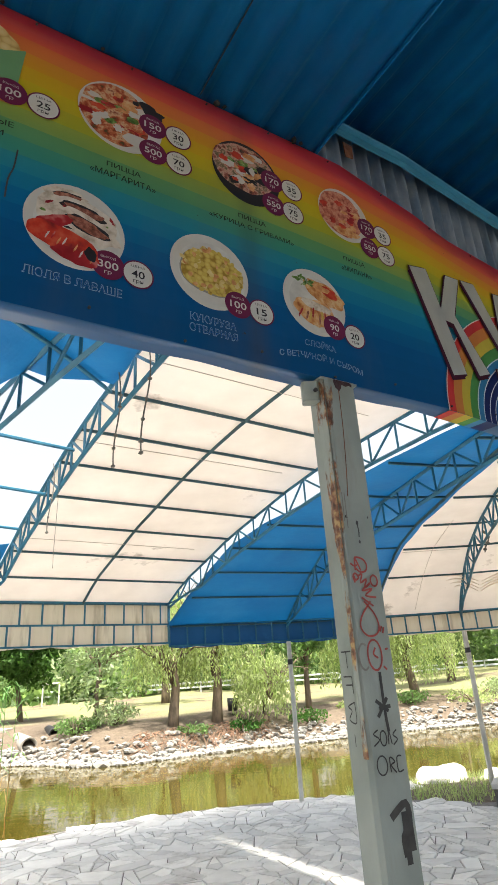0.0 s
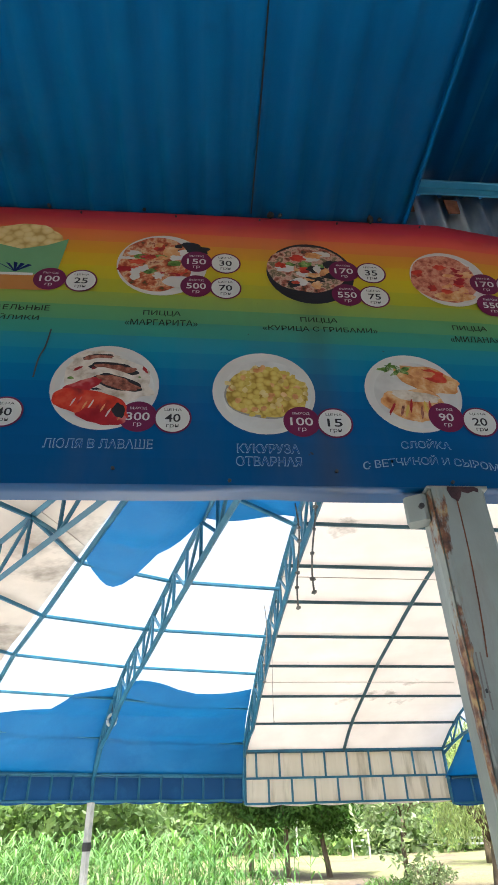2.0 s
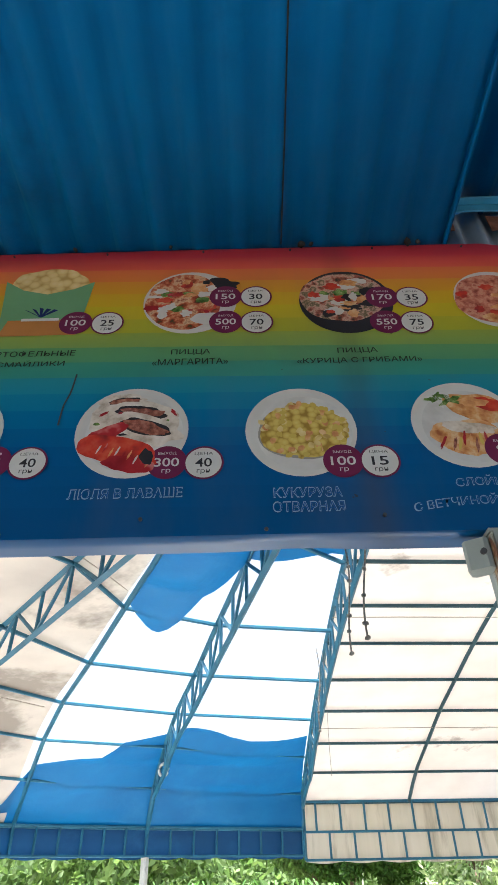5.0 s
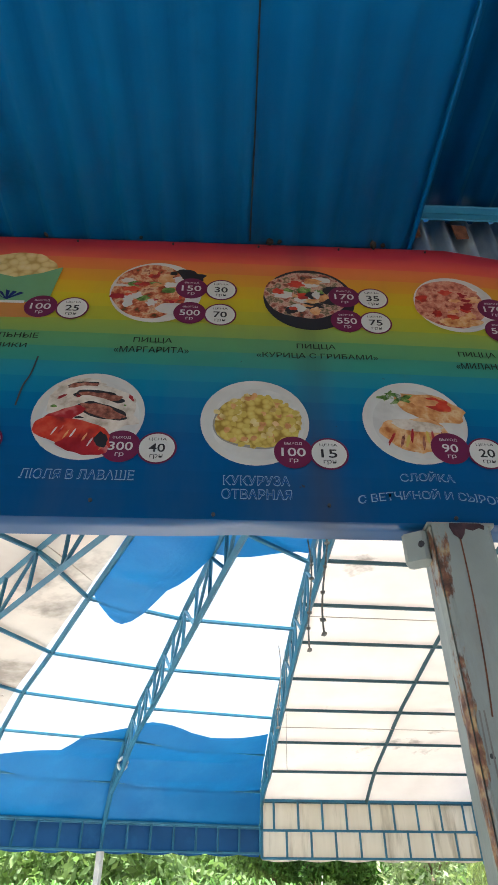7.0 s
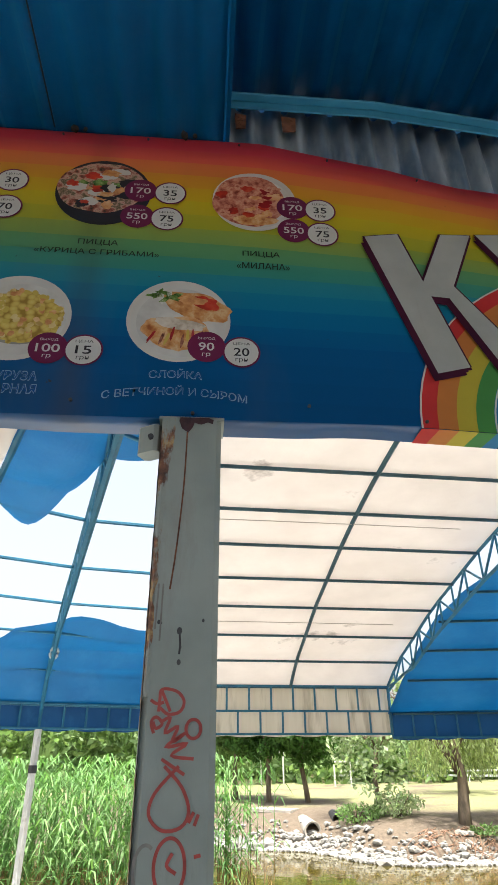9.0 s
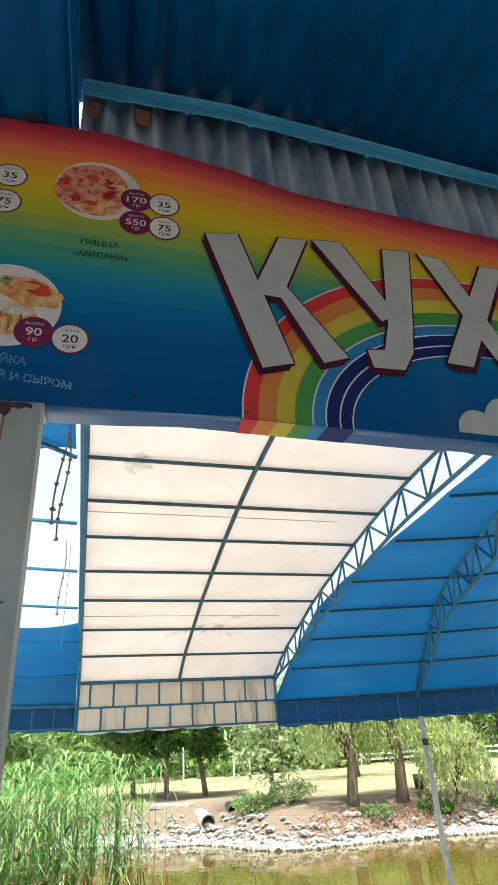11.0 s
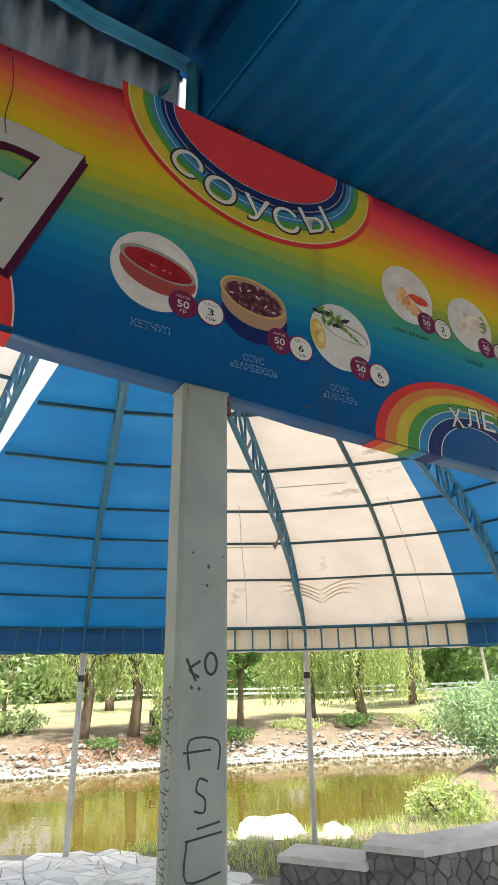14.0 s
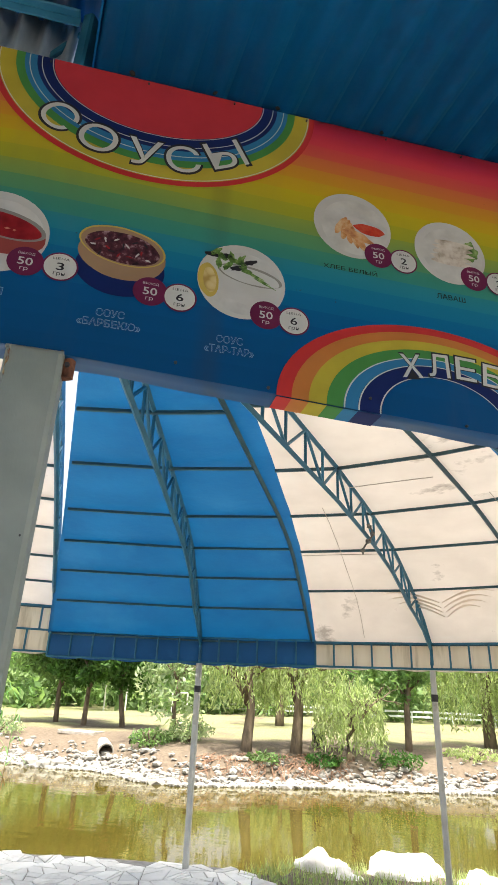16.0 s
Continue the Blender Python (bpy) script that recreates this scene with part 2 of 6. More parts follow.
# ---- mesh helpers ----
class Geo:
    """Vertices and faces gathered for one mesh."""
    def __init__(self):
        self.v, self.f = [], []

    def add(self, v, f):
        k = len(self.v)
        self.v += [tuple(p) for p in v]
        self.f += [tuple(i + k for i in q) for q in f]
        return self

    def bar(self, p, q, w, h=None, up=(0, 0, 1)):
        """A rectangular bar from p to q."""
        p, q, h = Vector(p), Vector(q), h or w
        d = (q - p).normalized()
        u = Vector(up)
        if abs(d.dot(u)) > 0.97:
            u = Vector((1, 0, 0))
        a = d.cross(u).normalized()
        b = a.cross(d).normalized()
        c = 0.18 * min(w, h)
        prof = [(-w / 2 + c, -h / 2), (w / 2 - c, -h / 2), (w / 2, -h / 2 + c), (w / 2, h / 2 - c), (w / 2 - c, h / 2), (-w / 2 + c, h / 2), (-w / 2, h / 2 - c), (-w / 2, -h / 2 + c)]
        v = [e + a * x + b * y for e in (p, q) for x, y in prof]
        f = [(i, (i + 1) % 8, 8 + (i + 1) % 8, 8 + i) for i in range(8)] + [tuple(range(7, -1, -1)), tuple(range(8, 16))]
        return self.add(v, f)

    def tube(self, pts, r, n=6, r1=None):
        """A round tube along points, tapering from r to r1."""
        pts = [Vector(p) for p in pts]
        r1 = r if r1 is None else r1
        v, f = [], []
        for k, p in enumerate(pts):
            d = (pts[min(k + 1, len(pts) - 1)] - pts[max(k - 1, 0)]).normalized()
            a = d.cross(Vector((0, 0, 1)) if abs(d.z) < 0.95 else Vector((1, 0, 0))).normalized()
            b = d.cross(a)
            rr = r + (r1 - r) * k / max(1, len(pts) - 1)
            v += [p + (a * math.cos(t) + b * math.sin(t)) * rr for t in (2 * math.pi * i / n for i in range(n))]
            if k:
                o = (k - 1) * n
                f += [(o + i, o + (i + 1) % n, o + n + (i + 1) % n, o + n + i) for i in range(n)]
        f += [tuple(range(n - 1, -1, -1)), tuple(range(len(v) - n, len(v)))]
        return self.add(v, f)

    def grid(self, rows):
        """A sheet through rows of points."""
        m = len(rows[0])
        v = [p for r in rows for p in r]
        f = [(i * m + j, i * m + j + 1, (i + 1) * m + j + 1, (i + 1) * m + j) for i in range(len(rows) - 1) for j in range(m - 1)]
        return self.add(v, f)

    def mesh(self, name, smooth=False):
        me = bpy.data.meshes.new(name)
        me.from_pydata(self.v, [], self.f)
        if smooth:
            me.polygons.foreach_set("use_smooth", [True] * len(me.polygons))
        me.update()
        return me


def thing(name, at, label, category, group="", kind=""):
    ob = new(name)
    ob.empty_display_size = 0.1
    ob.matrix_basis = Matrix.Translation(at)
    return tagged(ob, label, category, group, kind)


def part(name, geo, material, parent, label="", smooth=False):
    """Links a mesh (in world metres) as one part under a thing or a part."""
    me = geo.mesh(name, smooth) if isinstance(geo, Geo) else geo
    me.materials.clear()
    me.materials.append(material)
    ob = new(name, me)
    if parent is not None:
        ob.parent = parent
        if parent.parent is None:
            ob.matrix_parent_inverse = parent.matrix_basis.inverted()
    return tagged(ob, label)


def setting(name, geo, material, label, category, smooth=False, kind="structure"):
    me = geo.mesh(name, smooth) if isinstance(geo, Geo) else geo
    me.materials.append(material)
    return tagged(new(name, me), label, category, "", kind)


# ---- the sign's line: s metres along it, z up, d metres towards the kiosk ----
K = 0.84
SIGN = [(x * K, y * K) for x, y in ((-3.2, -0.22), (-0.27, 1.515), (0.906, 2.219), (2.496, 3.363), (3.903, 4.151), (7.2, 5.99))]
CUM = [0.0]
for (ax, ay), (bx, by) in zip(SIGN, SIGN[1:]):
    CUM.append(CUM[-1] + math.hypot(bx - ax, by - ay))
CUM = [c - CUM[1] for c in CUM]


def at_sign(s, z=0.0, d=0.0):
    i = max(k for k in range(len(SIGN) - 1) if k == 0 or CUM[k] <= s)
    (ax, ay), (bx, by) = SIGN[i], SIGN[i + 1]
    L = CUM[i + 1] - CUM[i]
    tx, ty = (bx - ax) / L, (by - ay) / L
    k = s - CUM[i]
    return Vector((ax + tx * k + ty * d, ay + ty * k - tx * d, z))


def sign_frame(s, z, d, turn=0.0):
    a, b = at_sign(s - 0.01), at_sign(s + 0.01)
    ang = math.degrees(math.atan2(b.y - a.y, b.x - a.x))
    p = at_sign(s, z, d)
    return pose(p.x, p.y, p.z, 0, 0, ang) @ pose(0, 0, 0, 90, 0, 0) @ pose(0, 0, 0, 0, 0, turn)


S_LEFT, S_RIGHT = -2.4, 6.3
DORM0, DORM1 = 0.70, 3.175
OUT2 = Vector((math.cos(radians(-52)), math.sin(radians(-52)), 0))     # heading of the far cheek


def sag(s):
    """Dip of the banner's upper edge below the raised part of the roof."""
    if s > 3.15:
        return -0.016
    k = max(0.0, (s - 0.72) / 2.43)
    return min(-0.016, -0.135 * min(1.0, math.sin(math.pi * k) * 1.35))


# ---- kiosk: ceiling, raised bay, beam; unseen back wall added to cut light ----
def corrugated(s0, s1, d0, d1, z, pitch=0.112, amp=0.011, slope=0.0, jag=0.0, na=None, nb=None):
    g = Geo()
    rows = []
    steps = int((s1 - s0) / pitch * 8)
    na, nb = na or at_sign(s0, 0, 1) - at_sign(s0), nb or at_sign(s1, 0, 1) - at_sign(s1)
    for k in range(steps + 1):
        s = s0 + (s1 - s0) * k / steps
        ph = (s / pitch) % 1.0
        h = amp * max(-0.75, min(0.75, 1.35 * math.sin(2 * math.pi * ph)))
        e = jag * math.sin(s * 17.3)
        out = na.lerp(nb, k / steps)
        rows.append([at_sign(s, z + h + slope * d) + out * (d + (e if j == 0 else 0)) for j, d in enumerate((d0, (d0 + d1) / 2, d1))])
    return g.grid(rows)


def solid(ob, t):
    md = ob.modifiers.new("thickness", "SOLIDIFY")
    md.thickness, md.offset = t, 1.0
    return ob


# Roof carried far behind the viewpoint, out of view, to cut sky light.
DEEP = 4.2
ZC, ZD = 3.358, 3.635
# Low sheets reach 1 m past the sign, hidden, to stop the sun.
for nm, s0, s1, zz, na, nb in (("ceiling_1", S_LEFT, 0.205, ZC + 0.008, None, None), ("ceiling_2", 0.195, DORM0, ZC + 0.014, None, None), ("ceiling_3", DORM0 - 0.05, DORM1 + 0.03, ZD, None, OUT2), ("ceiling_4", DORM1 + 0.01, S_RIGHT, ZC + 0.007, OUT2, None)):
    solid(setting(nm, corrugated(s0, s1, -1.0 if zz < 3.5 else -0.1, DEEP, zz, jag=0.006, na=na, nb=nb), M_CEIL, "dark blue painted corrugated sheet ceiling, ribs running outward", "ceiling", True), 0.002)
g = Geo().tube([at_sign(0.202 + 0.004 * math.sin(3 * k), ZC - 0.001, 0.01 + 0.3 * k) for k in range(14)], 0.0022, 5)
setting("trim_seam", g, M_SOOT, "dark lapped sheet edge running across the ceiling", "seam")
for nm, s in (("wall_cheek_1", DORM0 - 0.018), ("wall_cheek_2", DORM1 + 0.004)):
    out = OUT2 if nm.endswith("2") else at_sign(s, 0, 1) - at_sign(s)
    g = Geo().add([at_sign(s + o, z) + out * d for o in (0, 0.006) for z, d in ((ZC + 0.004, -0.05), (ZC + 0.004, DEEP), (ZD + 0.03, DEEP), (ZD + 0.03, -0.05))],
                  [(0, 1, 2, 3), (7, 6, 5, 4), (0, 4, 5, 1), (1, 5, 6, 2), (2, 6, 7, 3), (3, 7, 4, 0)])
    setting(nm, g, M_CEIL, "flat blue plate closing the side of the raised ceiling", "wall")
g = Geo()
for a0, b0 in zip((DORM0, 1.15, 1.7, 2.25, 2.796), (1.15, 1.7, 2.25, 2.796, DORM1 - 0.06)):
    g.bar(at_sign(a0, 3.575, 0.004), at_sign(b0, 3.575, 0.004), 0.024, 0.010)
    g.bar(at_sign(a0, 3.56, -0.012), at_sign(b0, 3.56, -0.012), 0.006, 0.04)
setting("trim_beam", g, M_BEAM, "light blue painted steel angle along the raised ceiling", "beam")
g = Geo().bar(at_sign(DORM1 - 0.028, 3.2, -0.03), at_sign(DORM1 - 0.028, 3.6, -0.03), 0.055, 0.04)
g.bar(at_sign(DORM1 - 0.05, 3.36, -0.05), at_sign(DORM1 - 0.16, 3.36, -0.08), 0.015)
g.bar(at_sign(DORM1 - 0.06, 3.57, -0.06), at_sign(DORM1 - 0.2, 3.36, -0.08), 0.018)
setting("trim_corner_post", g, M_STEEL, "blue steel corner post of the raised ceiling", "post")


def fascia():
    rows, s0, s1, pitch = [], DORM0 + 0.0, DORM1 - 0.058, 0.075
    n = int((s1 - s0) / pitch * 8)
    for k in range(n + 1):
        s = s0 + (s1 - s0) * k / n
        h = 0.020 * math.sin(2 * math.pi * s / pitch)
        low = 3.12 + 0.01 * math.sin(s * 9)
        if s > s1 - 0.10:
            low += (s - s1 + 0.10) * 2.2
        rows.append([at_sign(s, z, -0.062 + h) for z in (low, low + (3.635 - low) * 0.33, low + (3.635 - low) * 0.66, 3.635)])
    return Geo().grid(rows)


solid(setting("wall_fascia", fascia(), M_GALV, "weathered galvanised corrugated strip above the banner", "wall", True), 0.002)
for s0, w in ((0.735, 0.03), (0.885, 0.04)):
    g = Geo().add([at_sign(s, z, -0.036 + o) for o in (0, 0.004) for s, z in ((s0 - w / 2, 3.47), (s0 + w / 2, 3.475), (s0 + w / 2 + 0.002, 3.54), (s0 - w / 2 - 0.003, 3.545))], [(4, 5, 6, 7), (3, 2, 1, 0), (0, 1, 5, 4), (1, 2, 6, 5), (2, 3, 7, 6), (3, 0, 4, 7)])
    tagged(part("rust_patch", g, M_RUST, None), "square red rusted patch on the galvanised strip", "patch", "rust patches", "structure")

# Added wall behind the viewpoint; its height sets how much light enters.
g = Geo().add([at_sign(s, z, d) for d in (DEEP, DEEP + 0.12) for s, z in ((S_LEFT, -0.05), (S_RIGHT, -0.05), (S_RIGHT, 1.75), (S_LEFT, 1.75))], [(0, 1, 2, 3), (7, 6, 5, 4), (0, 4, 5, 1), (1, 5, 6, 2), (2, 6, 7, 3), (3, 7, 4, 0)])
setting("wall_kiosk", g, M_WALL, "plain unseen wall added to hold back light, open strip above", "wall")

# ---- menu sign ----
def zlow(s):
    """The sign's lower edge, which sinks a little towards its far end."""
    return Z0 - 0.012 - 0.047 * max(0.0, s - 2.35)


sign = thing("menu_sign", at_sign(1.7, Z0, 0), "long rainbow-printed vinyl menu sign hung below the kiosk ceiling", "sign")
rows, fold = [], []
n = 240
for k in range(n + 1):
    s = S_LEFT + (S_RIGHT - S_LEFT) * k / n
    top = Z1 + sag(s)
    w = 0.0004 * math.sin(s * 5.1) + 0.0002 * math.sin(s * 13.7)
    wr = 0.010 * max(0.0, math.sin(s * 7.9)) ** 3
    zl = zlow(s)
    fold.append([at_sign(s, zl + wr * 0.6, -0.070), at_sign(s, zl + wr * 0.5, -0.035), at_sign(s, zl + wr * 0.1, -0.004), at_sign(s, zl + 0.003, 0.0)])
    rows.append([at_sign(s, zl + 0.003, 0.0), at_sign(s, zl + 0.010, w * 0.3)]
                + [at_sign(s, zl + (top - zl) * q, w * math.sin(math.pi * q)) for q in (0.12, 0.3, 0.5, 0.7, 0.9, 1.0)] + [at_sign(s, top + 0.004, -0.02), at_sign(s, top, -0.125)])
part("banner", Geo().grid(rows), M_BANNER, sign, "rainbow gradient vinyl, red above to blue below", True)
part("lower_fold", Geo().grid(fold), M_FOLD, sign, "same vinyl folded under the sign, extra gloss to look lit", True)
for z in (Z0 + 0.10, Z1 - 0.16):
    g = Geo()
    for k in range(20):
        a, b = S_LEFT + (S_RIGHT - S_LEFT) * k / 20, S_LEFT + (S_RIGHT - S_LEFT) * (k + 1) / 20
        g.bar(at_sign(a, z, -0.14), at_sign(b, z, -0.14), 0.03, 0.03)
    part("frame_rail", g, M_STEEL, sign, "steel rail behind the vinyl")


# ---- prints on the sign ----
PRINT = 0.35                           # how proud the layers of print stand


def flat(s_z, d):
    """A flat many-sided print on the sign."""
    return Geo().add([at_sign(s, z, d * PRINT) for s, z in s_z], [tuple(range(len(s_z)))])


def oval(s, z, a, b=None, n=40, t0=0.0, t1=2 * math.pi, wob=0.0, seed=0.0):
    b = b or a
    out = []
    for k in range(n if t1 - t0 > 6 else n + 1):
        t = t0 + (t1 - t0) * k / n
        w = 1 + wob * noise.noise(Vector((math.cos(t) * 1.8 + seed, math.sin(t) * 1.8, seed)))
        out.append((s + a * w * math.cos(t), z + b * w * math.sin(t)))
    return out


def ring_band(cs, cz, ao, bo, ai, bi, up, d, lean=0.0, lo=0.0, hi=math.pi, n=44):
    sg = 1 if up else -1
    g = Geo()
    rows = [[at_sign(cs + a * math.cos(t), cz + sg * b * math.sin(t) - lean * a * math.cos(t), d * PRINT) for a, b in ((ao, bo), (ai, bi))] for t in (lo + (hi - lo) * k / n for k in range(n + 1))]
    if up:
        rows = [r[::-1] for r in rows]
    return g.grid(rows[::-1] if up else rows)


def ribbon(pts, w, wrap=None, ease=True):
    """A pen or brush stroke of width w through plan points (u, v)."""
    P = [Vector((x, y)) for x, y in pts]
    if ease and len(P) > 2:
        Q = []
        for i in range(len(P) - 1):
            p0, p1, p2, p3 = P[max(i - 1, 0)], P[i], P[i + 1], P[min(i + 2, len(P) - 1)]
            for k in range(4):
                t = k / 4
                Q.append(0.5 * ((2 * p1) + (p2 - p0) * t + (2 * p0 - 5 * p1 + 4 * p2 - p3) * t * t + (3 * p1 - p0 - 3 * p2 + p3) * t ** 3))
        P = Q + [P[-1]]
    out = []
    for i, p in enumerate(P):
        d = P[min(i + 1, len(P) - 1)] - P[max(i - 1, 0)]
        d = d.normalized() if d.length > 1e-6 else Vector((1, 0))
        nn = Vector((-d.y, d.x)) * w / 2
        out.append((p + nn, p - nn))
    return out


QUEUE = []


def words(body, s, z, width, height_m, material, parent, d, turn=0.0, bold=0.0, label="", bow=0.0):
    """Lettering of the given width and capital height, centred at (s, z)."""
    cu = bpy.data.curves.new("lettering", "FONT")
    cu.body, cu.size, cu.align_x, cu.offset, cu.resolution_u = body, 1.0, "CENTER", bold, 3
    ob = new("lettering", cu)
    QUEUE.append((ob, s, z, width, height_m, material, parent, d, turn, label, bow))


def set_type():
    """Turns the queued lettering into meshes on the sign."""
    deps = bpy.context.evaluated_depsgraph_get()
    for ob, s, z, width, hm, material, parent, d, turn, label, bow in QUEUE:
        me = bpy.data.meshes.new_from_object(ob.evaluated_get(deps))
        co = np.zeros(len(me.vertices) * 3)
        me.vertices.foreach_get("co", co)
        co = co.reshape(-1, 3)
        lo, hi = co.min(0), co.max(0)
        sx = width / (hi[0] - lo[0])
        sy = hm / (hi[1] - lo[1])
        co = (co - (lo + hi) / 2) * np.array([sx, sy, 1])
        co[:, 1] -= bow * (2 * co[:, 0] / width) ** 2
        m = sign_frame(s, z, d * PRINT, turn)
        M = np.array(m)
        co = co @ M[:3, :3].T + M[:3, 3]
        me.vertices.foreach_set("co", co.astype(np.float32).ravel())
        me.update()
        bpy.data.objects.remove(ob)
        part("lettering", me, material, parent, label)


def photo(name, stops, scale, kind="noise", contrast=1.0):
    m, n, l, b = nodes_of(name)
    if kind == "cells":
        t = n.new("ShaderNodeTexVoronoi")
        t.inputs["Scale"].default_value = scale
        l.new(n.new("ShaderNodeNewGeometry").outputs["Position"], t.inputs["Vector"])
        fac = t.outputs["Distance"]
    else:
        fac = noise_node(n, l, scale, 3, 0.6).outputs[0]
    l.new(ramp(n, l, fac, stops).outputs[0], b.inputs["Base Color"])
    b.inputs["Roughness"].default_value, b.inputs["Specular IOR Level"].default_value = 0.42, 0.2
    return m


F_PIZZA = photo("pizza_print", [(0.30, (0.07, 0.06, 0.02)), (0.40, (0.30, 0.05, 0.02)), (0.50, (0.48, 0.16, 0.07)), (0.60, (0.60, 0.40, 0.24)), (0.72, (0.22, 0.04, 0.02))], 42)
F_MUSH = photo("mushroom_pizza_print", [(0.30, (0.03, 0.03, 0.02)), (0.42, (0.28, 0.08, 0.05)), (0.52, (0.52, 0.34, 0.26)), (0.62, (0.10, 0.09, 0.04)), (0.72, (0.45, 0.30, 0.22))], 38)
F_HAM = photo("ham_pizza_print", [(0.32, (0.24, 0.05, 0.03)), (0.48, (0.48, 0.17, 0.11)), (0.60, (0.58, 0.30, 0.20)), (0.72, (0.30, 0.06, 0.03))], 48)
F_CORN = photo("sweetcorn_print", [(0.0, (0.62, 0.52, 0.16)), (0.45, (0.56, 0.42, 0.10)), (0.75, (0.30, 0.19, 0.03))], 62, "cells")
F_TOMATO = photo("grilled_tomato_print", [(0.3, (0.20, 0.02, 0.02)), (0.5, (0.50, 0.04, 0.02)), (0.7, (0.58, 0.12, 0.06))], 20)
F_MEAT = photo("minced_meat_print", [(0.3, (0.10, 0.035, 0.025)), (0.5, (0.26, 0.09, 0.06)), (0.7, (0.40, 0.20, 0.14))], 80)
F_PASTRY = photo("pastry_print", [(0.3, (0.32, 0.10, 0.03)), (0.48, (0.55, 0.26, 0.09)), (0.62, (0.64, 0.44, 0.24)), (0.75, (0.50, 0.20, 0.06))], 30)
F_GREEN = photo("herb_print", [(0.3, (0.03, 0.08, 0.015)), (0.55, (0.14, 0.26, 0.06)), (0.7, (0.30, 0.42, 0.16))], 60)
F_POTATO = photo("potato_print", [(0.0, (0.66, 0.56, 0.30)), (0.5, (0.60, 0.47, 0.20)), (0.8, (0.40, 0.27, 0.08))], 40, "cells")
F_BREAD = photo("bread_print", [(0.3, (0.40, 0.16, 0.06)), (0.5, (0.60, 0.30, 0.12)), (0.7, (0.66, 0.46, 0.26))], 34)
F_SAUCE = photo("red_sauce_print", [(0.3, (0.20, 0.008, 0.012)), (0.6, (0.34, 0.02, 0.025)), (0.74, (0.55, 0.20, 0.18))], 16)
F_BBQ = photo("dark_sauce_print", [(0.3, (0.02, 0.008, 0.012)), (0.55, (0.09, 0.025, 0.035)), (0.68, (0.34, 0.22, 0.24))], 55)
F_LAVASH = photo("flatbread_print", [(0.3, (0.30, 0.25, 0.19)), (0.5, (0.56, 0.50, 0.42)), (0.7, (0.66, 0.62, 0.55))], 30)
I_PLATE, I_CLAY, I_REDBOWL, I_LEMON, I_BOXG, I_BOXO = ink("plate_print", (0.60, 0.60, 0.57)), ink("clay_bowl_print", (0.36, 0.235, 0.14)), ink("red_bowl_print", (0.33, 0.07, 0.06)), ink("lemon_print", (0.58, 0.44, 0.10)), ink("carton_green_print", (0.16, 0.36, 0.18)), ink("carton_orange_print", (0.50, 0.22, 0.06))


I_WELL = photo("plate_well_print", [(0.35, (0.46, 0.46, 0.44)), (0.65, (0.58, 0.58, 0.55))], 14)


def toppings(pic, s, z, r, mats, n, size, seed):
    """Many small printed patches scattered over a dish."""
    q = random.Random(seed)
    for k in range(n):
        a, d = q.random() * 6.283, r * math.sqrt(q.random())
        food(pic, s + d * math.cos(a), z + d * 0.92 * math.sin(a), size * (0.6 + 0.8 * q.random()), size * (0.35 + 0.5 * q.random()), mats[k % len(mats)], 0.5, seed + k, 1.5 + 0.07 * k)


def picture(s, z, r, label, base=None):
    pic = part("dish_picture", flat(oval(s, z, r), 0.0050), base or I_PLATE, sign, label)
    if base is None:
        part("plate_well", flat(oval(s + 0.006, z - 0.006, r * 0.86, r * 0.84), 0.0053), I_WELL, pic)
    return pic


def food(pic, s, z, a, b, material, wob=0.25, seed=0.0, lift=1):
    return part("food_print", flat(oval(s, z, a, b, 36, wob=wob, seed=seed), 0.0050 + 0.0007 * lift), material, pic)


def badge(s, z, text, price, r=0.0435, head=True):
    """Round weight badge (maroon) or price badge (white with a maroon rim)."""
    b = part("badge", flat(oval(s, z, r, r, 32), 0.0082 if not price else 0.0086), I_MAROON, sign, "white price badge with maroon rim" if price else "maroon weight badge")
    inkc, top, unit_ = I_WHITE, "ВЫХОД", "гр"
    d = 0.0092
    if price:
        part("badge_face", flat(oval(s, z, r * 0.90, r * 0.90, 32), 0.0092), I_WHITE, b)
        inkc, top, unit_, d = I_BLACK, "ЦЕНА", "грн", 0.0099
    k = r / 0.0435
    if text:
        words(text, s, z, (0.019 if len(text) == 1 else 0.036 if len(text) == 2 else 0.054) * k, 0.023 * k, inkc, b, d, 0, 0.012)
        words(unit_, s, z - 0.024 * k, (0.019 if not price else 0.028) * k, 0.012 * k, inkc, b, d, 0, 0.001)
        words(top, s, z + 0.023 * k, 0.040 * k, 0.0085 * k, inkc, b, d)
    else:
        for dz, w, h in ((0.0, 0.036, 0.018), (-0.022, 0.02, 0.008), (0.022, 0.036, 0.006)):
            part("text_bar", flat([(s - w / 2, z + dz - h / 2), (s + w / 2, z + dz - h / 2), (s + w / 2, z + dz + h / 2), (s - w / 2, z + dz + h / 2)], d), inkc, b)


def title(lines, outlined=True, h=0.021):
    for body, s, z, w in lines:
        bow = 0.016 if body.startswith("С ВЕТ") else 0.003 if body == "СЛОЙКА" else 0.0
        if outlined:
            words(body, s, z, w * 1.02, h * 1.22, I_LIGHTBLUE, sign, 0.0050, 0, 0.022, "white-outlined blue lettering", bow)
            words(body, s, z, w, h, I_TXTBLUE, sign, 0.0056, 0, -0.004, "", bow)
        else:
            words(body, s, z, w, h, I_GREYTXT, sign, 0.0052, 0, 0.004)


